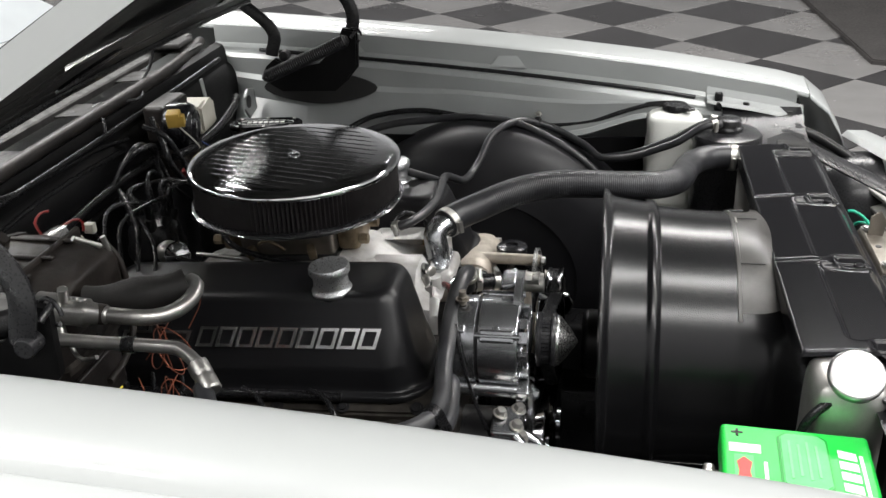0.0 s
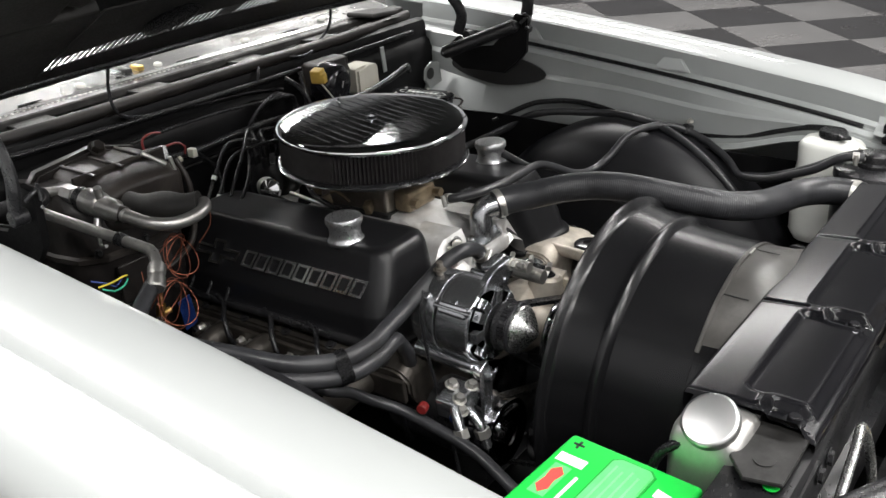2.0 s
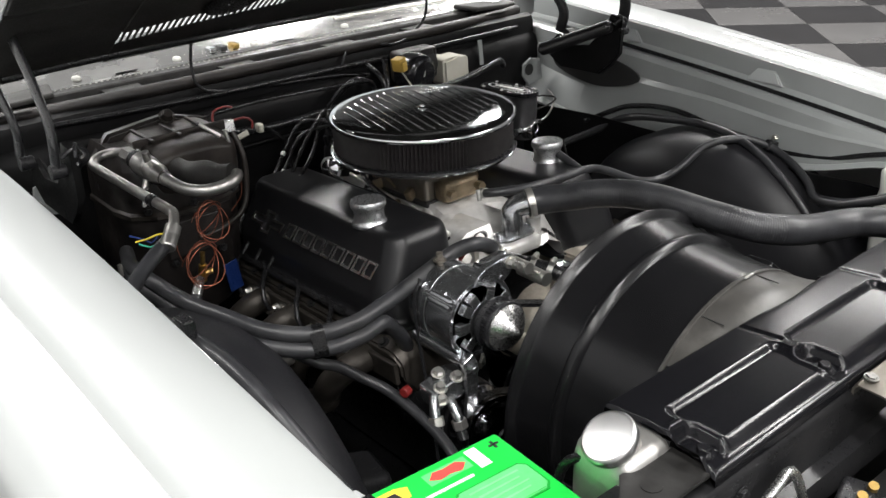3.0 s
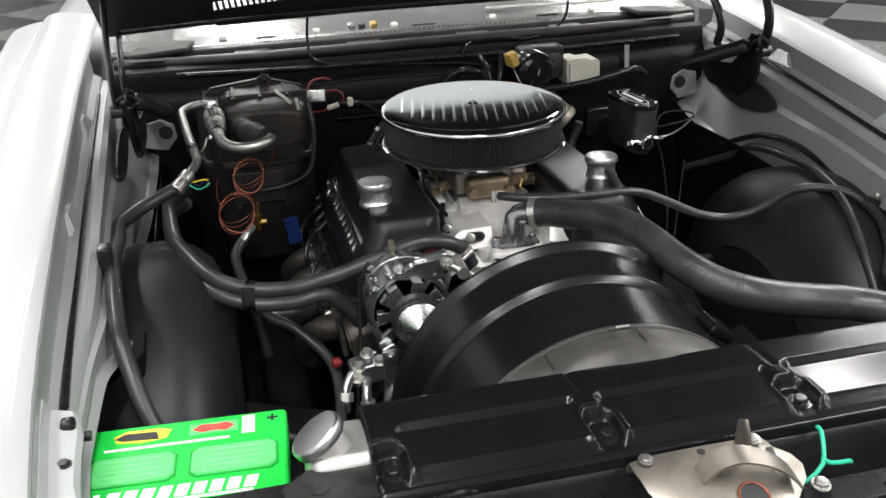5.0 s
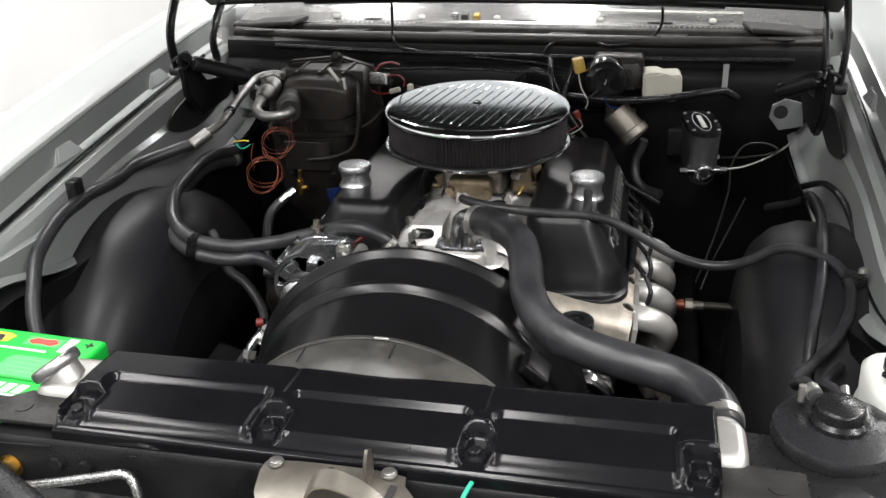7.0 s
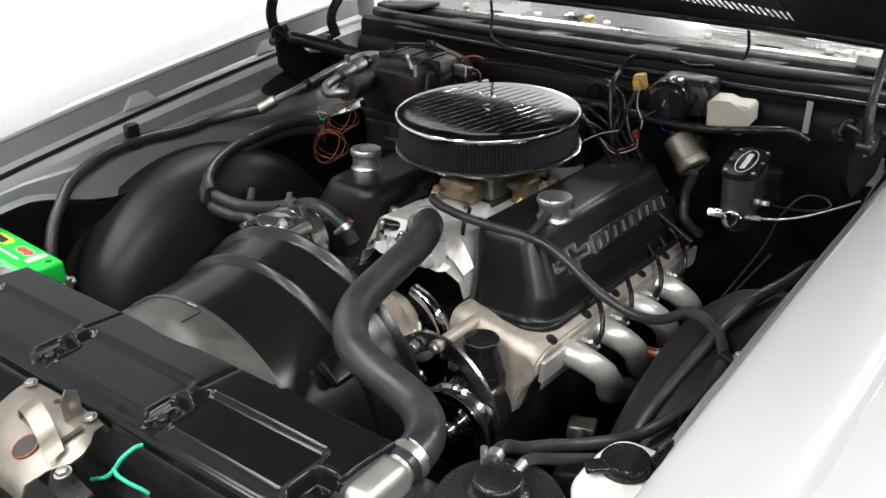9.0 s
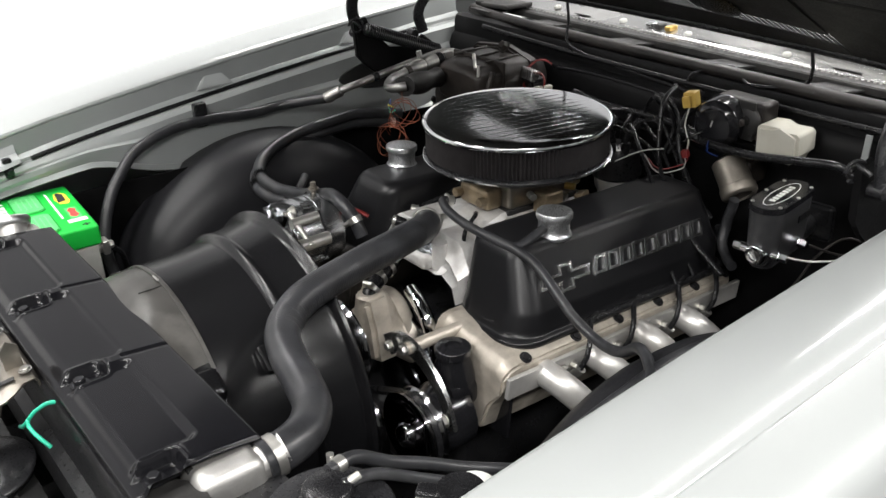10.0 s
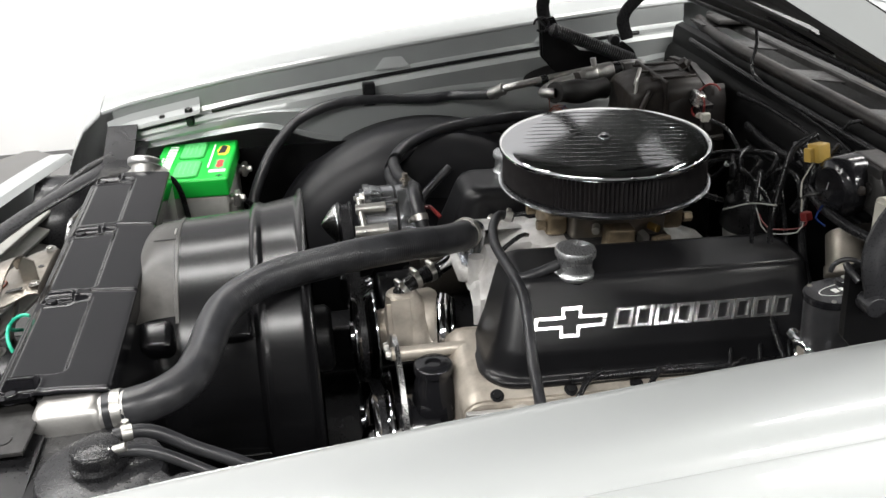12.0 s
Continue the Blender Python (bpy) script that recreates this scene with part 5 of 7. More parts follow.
prism(bm, [(-0.035, -0.05), (0.0, -0.06), (0.012, 0.02), (0.006, 0.055), (-0.012, 0.06), (-0.028, 0.01)], Matrix.Translation((-0.012, 0.385, 0.62)) @ Matrix(((1, 0, 0, 0), (0, 0, 1, 0), (0, 1, 0, 0), (0, 0, 0, 1))), 0.04, 0.008)
part("rib", bm, M_HEAD, pump, "", 30)
part("bright_elbow", tube(N(), [(-0.015, 0.325, 0.668), (-0.05, 0.333, 0.66), (-0.078, 0.336, 0.636), (-0.092, 0.334, 0.60), (-0.096, 0.33, 0.56)], 0.0135, 16), M_CHROME, pump, "bright curved metal tube")
part("bright_elbow", tube(N(), [(0.0, 0.31, 0.655), (-0.035, 0.316, 0.648), (-0.058, 0.318, 0.628), (-0.068, 0.318, 0.60), (-0.07, 0.315, 0.57)], 0.008, 12), M_PULLEY, pump, "dark curved metal tube")
for x, z in ((-0.085, 0.535), (0.145, 0.535)):
    bm = N()
    cyl(bm, (x, 0.30, z), (x, 0.322, z), 0.017, bev=0.003)
    bolt(bm, (x, 0.322, z), (0, 1, 0), 0.0095, 0.009)
    part("ear", bm, M_STEEL, pump, "steel bolt in a cast ear")
for k in range(6):
    bm = N()
    bolt(bm, (0.03 + 0.056 * math.cos(k * math.tau / 6 + 0.4), 0.372, 0.595 + 0.056 * math.sin(k * math.tau / 6 + 0.4)), (0, 1, 0), 0.006, 0.006)
    part("bolt", bm, M_STEEL, pump)
part("bypass_hose", tube(N(), [(0.005, 0.402, 0.668), (0.012, 0.392, 0.680), (0.022, 0.370, 0.690), (0.034, 0.345, 0.694), (0.042, 0.325, 0.697)], 0.0145, 14), M_RUBBER, pump, "short black bypass hose")
part("bypass_elbow", tube(N(), [(0.040, 0.33, 0.696), (0.05, 0.312, 0.70), (0.062, 0.295, 0.705), (0.06, 0.275, 0.71)], 0.0125, 14), M_CHROME, pump, "chrome bypass elbow")
for p, a in (((0.013, 0.391, 0.681), (0.3, -0.7, 0.45)), ((0.024, 0.367, 0.691), (0.4, -0.9, 0.2)), ((0.037, 0.338, 0.695), (0.4, -0.9, 0.1))):
    bm = lathe(N(), [(0.0148, -0.005), (0.0165, -0.005), (0.0165, 0.005), (0.0148, 0.005)], p, a, 22)
    x, y, z = basis(a)
    q = Vector(p)
    cyl(bm, q - y * 0.019 - x * 0.008, q - y * 0.019 + x * 0.011, 0.0048, seg=10)
    part("hose_clamp", bm, M_STEEL, pump, "steel worm-drive clamp")
for s in (1, -1):
    for x, z in ((0.15, -0.075), (0.145, -0.115), (0.17, -0.155)):
        bm = N()
        lathe(bm, [(0.0075, 0.0), (0.0075, 0.003), (0.005, 0.003), (0.0045, -0.004)], (x, 0.1545, z), (0, 1, 0), 14)
        part("tapped_boss", on_eng(bm, s), M_HEAD, engine)
    bm = N()
    prism(bm, [(-0.085, -0.10), (0.03, -0.10), (0.042, -0.01), (0.034, 0.022), (0.018, 0.03), (-0.01, 0.012), (-0.085, 0.0)], Matrix.Translation((0.262 * s + 0.03, 0.309, 0.578)) @ Matrix(((s, 0, 0, 0), (0, 0, 1, 0), (0, 1, 0, 0), (0, 0, 0, 1))), 0.007, 0.001)
    for dx, dz in ((0.024, 0.012), (-0.01, -0.03)):
        bolt(bm, ((0.262 + dx) * s + 0.03, 0.316, 0.585 + dz), (0, 1, 0), 0.007, 0.007)
    part("accessory_plate", bm, M_GLOSSBLACK, engine, "black accessory bracket on the head")


def pulley(name, at, r, depth, mat, label, nose=0.0):
    bm = N()
    prof = [(r * 0.9, 0), (r, 0.003), (r, 0.007), (r * 0.88, depth * 0.5), (r, depth - 0.007), (r, depth - 0.002), (r * 0.93, depth), (r * 0.80, depth - 0.002), (r * 0.62, depth - 0.012), (r * 0.35, depth - 0.012), (r * 0.33, depth + 0.004 + nose * 0.2)]
    prof += [(r * 0.2, depth + nose * 0.7 + 0.006), (0, depth + nose + 0.008)]
    lathe(bm, prof, at, (0, 1, 0), 48)
    ob = part(name, bm, mat, engine, label)
    return ob


pulley("water_pump_pulley", (0.03, 0.44, 0.585), 0.085, 0.045, M_PULLEY, "chrome water pump pulley")
pulley("crank_pulley", (0.03, 0.42, 0.40), 0.095, 0.06, M_PULLEY, "chrome crank pulley")
pulley("steering_pulley", (-0.20, 0.44, 0.53), 0.072, 0.035, M_PULLEY, "chrome power steering pulley", 0.012)
pulley("compressor_pulley", (0.262, 0.425, 0.525), 0.058, 0.05, M_PULLEY, "chrome compressor pulley")


def belt_round(c1, r1, c2, r2, y, w=0.02):
    """Closed belt round two pulleys in the plane of y."""
    d = V(c2[0] - c1[0], 0, c2[1] - c1[1])
    L = d.length
    base = math.atan2(d.z, d.x)
    al = math.acos((r1 - r2) / L)
    pts = []
    for k in range(17):
        a = base + al + (math.tau - 2 * al) * k / 16
        pts.append((c1[0] + r1 * math.cos(a), y, c1[1] + r1 * math.sin(a)))
    for k in range(17):
        a = base - al + 2 * al * k / 16
        pts.append((c2[0] + r2 * math.cos(a), y, c2[1] + r2 * math.sin(a)))
    bm = N()
    a = [(x, q - w / 2, z) for x, q, z in pts + pts[:1]]
    b = [(x, q + w / 2, z) for x, q, z in pts + pts[:1]]
    loft(bm, [a, b])
    bmesh.ops.recalc_face_normals(bm, faces=bm.faces)
    bmesh.ops.solidify(bm, geom=bm.faces[:], thickness=0.006)
    return bm


part("belt", belt_round((0.03, 0.40), 0.092, (-0.20, 0.53), 0.068, 0.457), M_RUBBER, engine, "black ribbed drive belt")
part("belt", belt_round((0.03, 0.585), 0.082, (0.247, 0.715), 0.036, 0.472), M_RUBBER, engine, "black drive belt")
part("belt", belt_round((0.03, 0.40), 0.092, (0.262, 0.525), 0.054, 0.447), M_RUBBER, engine, "black drive belt")

alternator = thing("alternator", "polished alloy alternator with a bladed fan and pointed nose", "alternator", (0.25, 0.39, 0.64))
AX = (0.25, 0.0, 0.712)
part("rear_case", lathe(N(), [(0.03, 0.318), (0.052, 0.320), (0.062, 0.326), (0.066, 0.336), (0.067, 0.371), (0.0655, 0.3725), (0.06, 0.3725)], AX, (0, 1, 0), 56), M_ALT, alternator)
part("stator", lathe(N(), [(0.060, 0.372), (0.0635, 0.3725), (0.0635, 0.3765), (0.060, 0.377)], AX, (0, 1, 0), 56), M_BAYBLACK, alternator, "black seam ring")
front = part("front_case", lathe(N(), [(0.060, 0.3765), (0.0665, 0.3765), (0.0675, 0.378), (0.0675, 0.432), (0.0665, 0.434), (0.0595, 0.434), (0.0585, 0.432), (0.0585, 0.422)], AX, (0, 1, 0), 56), M_ALT, alternator)
for q in (35, 128, 215, 305):
    bm = N()
    box(bm, (0.0685, 0.405, 0), (0.012, 0.052, 0.020), 0.004)
    cyl(bm, (0.0705, 0.372, 0), (0.0705, 0.438, 0), 0.0048, seg=10)
    bm.transform(Matrix.Translation(AX) @ Matrix.Rotation(radians(-q), 4, "Y"))
    part("bolt_ear", bm, M_ALT, front)
# Closed dark disc paints the shade between the spokes.
part("vent_plate", lathe(N(), [(0.0, 0.424), (0.0588, 0.424)], AX, (0, 1, 0), 40), M_LINER, front, "dark plate for the shaded opening behind the fan")
for k in range(5):
    bm = N()
    box(bm, (0.042, 0.428, 0), (0.036, 0.007, 0.011), 0.002)
    bm.transform(Matrix.Translation(AX) @ Matrix.Rotation(radians(72 * k + 20), 4, "Y"))
    part("spoke", bm, M_ALT, front)
fan_disc = part("fan", lathe(N(), [(0.0, 0.446), (0.037, 0.446), (0.037, 0.4485), (0, 0.4485)], AX, (0, 1, 0), 40), M_ALT, alternator)
for k in range(10):
    bm = N()
    box(bm, (0.0455, 0.447, 0.0), (0.021, 0.0022, 0.0165), 0.0005)
    box(bm, (0.0555, 0.4415, 0.0), (0.0022, 0.0125, 0.0165), 0.0005)
    box(bm, (0.050, 0.4415, 0.0075), (0.013, 0.0125, 0.002), 0.0004)
    bm.transform(Matrix.Translation(AX) @ Matrix.Rotation(radians(36 * k + 7 * (k % 3)), 4, "Y"))
    part("fan_blade", bm, M_ALT, fan_disc)
part("pulley", lathe(N(), [(0.030, 0.458), (0.041, 0.460), (0.041, 0.464), (0.036, 0.467), (0.036, 0.479), (0.041, 0.482), (0.041, 0.486), (0.039, 0.488)], (AX[0] - 0.003, 0, AX[2] + 0.003), (0, 1, 0), 40), M_PLASTIC, alternator, "black grooved pulley")
cone = part("nose_cone", lathe(N(), [(0.030, 0.486), (0.037, 0.487), (0.0378, 0.490), (0.037, 0.493), (0.020, 0.5075), (0.003, 0.519), (0, 0.5196)], (AX[0] - 0.003, 0, AX[2] + 0.003), (0, 1, 0), 56), M_POLISHED, alternator, "turned pointed nose cone")
for q in (70, 250):
    c, s_ = math.cos(radians(q)), math.sin(radians(q))
    part("dimple", lathe(N(), [(0.0028, 0.0), (0.0026, 0.0012), (0, 0.0014)], (AX[0] - 0.003 + 0.022 * c, 0.5042, AX[2] + 0.003 + 0.022 * s_), (0.6 * c, 0.8, 0.6 * s_), 12), M_CHROME, cone, "small spanner dimple")
bm = N()
prism(bm, [(0.015, 0.056), (0.006, 0.072), (-0.012, 0.083), (-0.058, 0.088), (-0.072, 0.083), (-0.074, 0.070), (-0.064, 0.060), (-0.05, 0.048), (-0.02, 0.054)], Matrix.Translation((AX[0], 0.424, AX[2])) @ Matrix(((1, 0, 0, 0), (0, 0, 1, 0), (0, 1, 0, 0), (0, 0, 0, 1))), 0.012, 0.0015)
box(bm, (0.205, 0.414, 0.793), (0.044, 0.024, 0.010), 0.004, (14, 6, 0))
part("top_bracket", bm, M_ALT, alternator, "polished mounting ear")
bm = N()
bolt(bm, (0.188, 0.436, 0.788), (0, 1, 0), 0.0085, 0.010)
cyl(bm, (0.188, 0.447, 0.788), (0.188, 0.456, 0.788), 0.0045)
part("bolt", bm, M_STEEL, alternator)
bm = N()
cyl(bm, (0.262, 0.350, 0.778), (0.262, 0.350, 0.800), 0.0055)
bolt(bm, (0.262, 0.350, 0.786), (0, 0, 1), 0.008, 0.006)
part("terminal", bm, M_TAN, alternator, "brass output stud")
for y in (0.352, 0.402):
    part("lug", box(N(), (0.300, y, 0.758), (0.012, 0.012, 0.006), 0.002, (0, 40, 0)), M_ALT, alternator)
bm = N()
cyl(bm, (0.13, 0.40, 0.745), (0.13, 0.46, 0.745), 0.012)
cyl(bm, (0.165, 0.40, 0.775), (0.165, 0.455, 0.775), 0.010)
tube(bm, [(0.185, 0.446, 0.787), (0.16, 0.446, 0.772), (0.12, 0.442, 0.745)], 0.006, 8)
part("brace", bm, M_STEEL, alternator, "steel adjusting brace")
bm = N()
tube(bm, [(0.297, 0.325, 0.656), (0.295, 0.38, 0.653), (0.293, 0.432, 0.651)], 0.012, 14)
box(bm, (0.288, 0.440, 0.648), (0.026, 0.022, 0.026), 0.003, (0, 25, 0))
part("lower_bracket", bm, M_ALT, alternator, "polished pivot boss")
bm = N()
prism(bm, [(0.012, 0.010), (-0.014, 0.008), (-0.012, -0.040), (-0.004, -0.105), (0.016, -0.105), (0.010, -0.05)], Matrix.Translation((0.292, 0.450, 0.645)) @ Matrix(((1, 0, 0, 0), (0, 0, 1, 0), (0, 1, 0, 0), (0, 0, 0, 1))), 0.007, 0.0012)
bolt(bm, (0.290, 0.457, 0.645), (0, 1, 0), 0.0075, 0.008)
part("lower_brace", bm, M_ALT, alternator, "flat alloy brace")
part("lead", tube(N(), [(0.30, 0.345, 0.765), (0.318, 0.352, 0.735), (0.325, 0.365, 0.68), (0.330, 0.385, 0.62), (0.345, 0.42, 0.55), (0.36, 0.45, 0.48)], 0.003, 6), M_RUBBER, alternator)
part("lead", tube(N(), [(0.21, 0.325, 0.745), (0.18, 0.315, 0.76), (0.15, 0.30, 0.75)], 0.004, 6), M_RED, alternator, "red charging lead")

compressor = thing("compressor", "polished compressor block with hose fittings", "compressor", (0.29, 0.36, 0.5))
part("body", cyl(N(), (0.262, 0.27, 0.525), (0.262, 0.42, 0.525), 0.06, bev=0.008), M_BAYBLACK, compressor)
bm = N()
box(bm, (0.325, 0.420, 0.605), (0.058, 0.045, 0.038), 0.006, (0, 12, 0))
manifold = part("manifold", bm, M_ALT, compressor)
for x, y, z in ((0.306, 0.436, 0.626), (0.340, 0.436, 0.620), (0.323, 0.410, 0.628), (0.345, 0.443, 0.604)):
    bm = N()
    bolt(bm, (x, y, z), (0.1, 0.35, 1), 0.0085, 0.010)
    part("bolt", bm, M_STEEL, manifold)
for a, b, c in (((0.352, 0.436, 0.610), (0.366, 0.452, 0.596), (0.372, 0.470, 0.560)), ((0.330, 0.445, 0.600), (0.336, 0.470, 0.585), (0.334, 0.482, 0.548))):
    fitting = part("fitting", tube(N(), [a, b, c], 0.0085, 12), M_ALT, compressor, "short bent hose fitting")
    part("nut", cyl(N(), Vector(b).lerp(Vector(c), 0.2), Vector(b).lerp(Vector(c), 0.55), 0.0125, seg=6), M_STEEL, fitting)
part("cap", cyl(N(), (0.366, 0.388, 0.607), (0.380, 0.392, 0.607), 0.0085, bev=0.002), M_RED, compressor, "red service port cap")
part("cap", cyl(N(), (0.338, 0.428, 0.590), (0.352, 0.434, 0.590), 0.0085, bev=0.002), M_BLUE, compressor, "blue service port cap")

steering = thing("power_steering_pump", "black power steering pump with a capped neck", "steering pump", (-0.19, 0.38, 0.5))
bm = N()
lathe(bm, [(0.045, 0), (0.06, 0.01), (0.062, 0.05), (0.05, 0.075), (0.03, 0.08)], (-0.195, 0.36, 0.53), (0, 1, 0), 32)
box(bm, (-0.195, 0.375, 0.575), (0.075, 0.06, 0.05), 0.014)
part("body", bm, M_GLOSSBLACK, steering)
part("neck", lathe(N(), [(0.036, 0.0), (0.036, 0.02), (0.031, 0.045), (0.027, 0.055), (0.027, 0.066)], (-0.196, 0.372, 0.578), (0.02, 0, 1), 32), M_GLOSSBLACK, steering)
part("cap", lathe(N(), [(0.028, 0), (0.031, 0.002), (0.031, 0.013), (0.028, 0.016), (0.013, 0.017), (0.012, 0.013), (0, 0.013)], (-0.195, 0.372, 0.640), (0, 0, 1), 28), M_GLOSSBLACK, steering, "black ribbed filler cap")
bm = N()
arc = spline([(-0.085, 0, 0.628), (-0.12, 0, 0.650), (-0.165, 0, 0.650), (-0.21, 0, 0.625), (-0.24, 0, 0.590), (-0.258, 0, 0.545)], 0.012)
inner, outer_edge = [], []
for i, q in enumerate(arc):
    d = (arc[min(i + 1, len(arc) - 1)] - arc[max(0, i - 1)]).normalized()
    n = V(d.z, 0, -d.x) * (0.019 - 0.011 * i / (len(arc) - 1))
    inner.append(((q - n).x, 0.428, (q - n).z))
    outer_edge.append(((q + n).x, 0.428, (q + n).z))
shell(bm, [inner, outer_edge], 0.008)
part("bracket", bm, M_POLISHED, steering, "curved alloy adjusting bracket")
for x, z in ((-0.102, 0.637), (-0.145, 0.650), (-0.249, 0.565)):
    bm = N()
    bolt(bm, (x, 0.433, z), (0, 1, 0), 0.0085, 0.009)
    part("bolt", bm, M_STEEL, steering)
part("standoff", cyl(N(), (-0.150, 0.30, 0.650), (-0.146, 0.432, 0.650), 0.011), M_HEAD, steering)

# ---------------------------------------------------------------- air cleaner
AC = (0.032, 0.028, 0.0)
air = thing("air_cleaner", "round chrome air cleaner with a ribbed lid and pleated filter", "air cleaner", (AC[0], AC[1], 0.84))
lid = part("lid", lathe(N(), [(0.1765, 0.906), (0.1795, 0.9055), (0.1805, 0.908), (0.1800, 0.912), (0.178, 0.9148), (0.173, 0.917), (0.165, 0.9182), (0.150, 0.9187), (0.0, 0.9192)], AC, (0, 0, 1), 128), M_LID, air, "polished chrome lid")
ribs = 15
for i in range(ribs):
    off = (i - (ribs - 1) / 2) * 0.0195
    half = math.sqrt(max(0.0, 0.150 ** 2 - off ** 2))
    if half < 0.03:
        continue
    a = radians(12)
    dx, dy = math.sin(a), math.cos(a)
    bm = N()
    c = V(AC[0] + off * dy, AC[1] - off * dx, 0.9180)
    p0, p1 = c - V(dx, dy, 0) * half, c + V(dx, dy, 0) * half
    side = V(dy, -dx, 0)
    rows = []
    for k in range(13):
        t = k / 12
        h = 0.0009 * min(1.0, 8 * min(t, 1 - t))
        w = 0.0027 * min(1.0, 0.4 + 8 * min(t, 1 - t))
        rows.append([p0.lerp(p1, t) + side * (w * u) + V(0, 0, 0.0005 + h * (1 - u * u)) for u in (-1, -0.75, -0.5, -0.25, 0, 0.25, 0.5, 0.75, 1)])
    loft(bm, rows)
    part("rib", bm, M_LID, lid, "raised chrome rib")
part("wing_nut", lathe(N(), [(0.0095, 0.0), (0.010, 0.0015), (0.008, 0.003), (0.0042, 0.0034), (0.004, 0.006), (0.0, 0.0064)], (AC[0], AC[1], 0.919), (0, 0, 1), 20), M_CHROME, air, "small chrome lid nut")
bm = N()
rows = []
n = 150
ring = []
for i in range(2 * n):
    a = math.tau * i / (2 * n)
    r = 0.1745 if i % 2 else 0.1685
    ring.append((AC[0] + r * math.cos(a), AC[1] + r * math.sin(a)))
loft(bm, [[(x, y, z) for x, y in ring] for z in (0.852, 0.906)], True)
part("filter_element", bm, M_FILTER, air, "dark pleated gauze filter element", 20)
part("element_rim", lathe(N(), [(0.170, 0.846), (0.1775, 0.846), (0.1775, 0.853), (0.170, 0.853)], AC, (0, 0, 1), 96), M_RUBBER, air)
part("base", lathe(N(), [(0.06, 0.825), (0.08, 0.83), (0.12, 0.838), (0.16, 0.838), (0.1805, 0.843), (0.1815, 0.846), (0.1795, 0.8475), (0.16, 0.846), (0.1, 0.846)], AC, (0, 0, 1), 96), M_CHROME, air, "chrome base pan")
air.rotation_euler = (radians(-0.4), 0, 0)
air.location.z += 0.003

# ---------------------------------------------------------------- hoses


def hose(name, pts, r, label, mat=None, clamps=(), corrugated=None, category="hose", seg=14):
    """A rubber hose; corrugated=(from, to, pitch) gives a finely ribbed stretch."""
    top = thing(name, label, category, pts[0])
    bm = N()
    p = spline(pts, 0.008)
    if corrugated:
        a, b, pitch = corrugated
        L = [0.0]
        for u, v in zip(p[:-1], p[1:]):
            L.append(L[-1] + (v - u).length)
        total = L[-1]
        q = []
        m = int(total / (pitch / 4))
        k = 0
        for i in range(m + 1):
            d = total * i / m
            while k < len(L) - 2 and L[k + 1] < d:
                k += 1
            t = (d - L[k]) / max(1e-9, L[k + 1] - L[k])
            q.append(p[k].lerp(p[k + 1], min(1, max(0, t))))

        def rad(t):
            if a < t < b:
                return r * 0.995 + r * 0.011 * math.cos(t * total / pitch * math.tau)
            return r
        tube(bm, q, rad, 20, smooth=False)
    else:
        tube(bm, p, r, seg, smooth=False)
    body = part("hose_body", bm, mat or M_HOSE, top)
    n = len(p)
    for c in clamps:
        i = min(n - 2, int(c * (n - 1)))
        d = (p[i + 1] - p[max(0, i - 1)]).normalized()
        bm = lathe(N(), [(r + 0.0002, -0.006), (r + 0.0016, -0.006), (r + 0.0016, 0.006), (r + 0.0002, 0.006)], p[i], d, 28)
        x, y, z = basis(d)
        cyl(bm, p[i] + x * (r + 0.004) - y * 0.009, p[i] + x * (r + 0.004) + y * 0.012, 0.0045, seg=10)
        part("clamp", bm, M_STEEL, body, "steel worm-drive hose clamp")
    return top


hose("radiator_hose", [(-0.004, 0.277, 0.785), (-0.03, 0.296, 0.791), (-0.055, 0.331, 0.799), (-0.08, 0.372, 0.810), (-0.102, 0.417, 0.817), (-0.117, 0.466, 0.820), (-0.127, 0.516, 0.818), (-0.135, 0.564, 0.814), (-0.147, 0.608, 0.810),
     (-0.168, 0.645, 0.803), (-0.201, 0.674, 0.797), (-0.246, 0.69, 0.789), (-0.297, 0.700, 0.782), (-0.345, 0.714, 0.778), (-0.380, 0.742, 0.777), (-0.396, 0.775, 0.776), (-0.399, 0.815, 0.773)], 0.0255,
     "thick black ribbed upper radiator hose", clamps=(0.02, 0.985), corrugated=(0.14, 0.62, 0.0034))
hose("refrigerant_hose", [(0.602, 0.093, 0.84), (0.642, 0.118, 0.83), (0.677, 0.147, 0.821), (0.702, 0.185, 0.815), (0.70, 0.231, 0.813), (0.70, 0.282, 0.816), (0.70, 0.338, 0.822), (0.695, 0.396, 0.825), (0.69, 0.452, 0.823), (0.685, 0.504, 0.811),
     (0.68, 0.548, 0.792), (0.67, 0.581, 0.764), (0.66, 0.61, 0.733), (0.645, 0.633, 0.699), (0.625, 0.652, 0.665), (0.60, 0.665, 0.629), (0.58, 0.66, 0.56)], 0.012, "long black refrigerant hose along the inner fender")
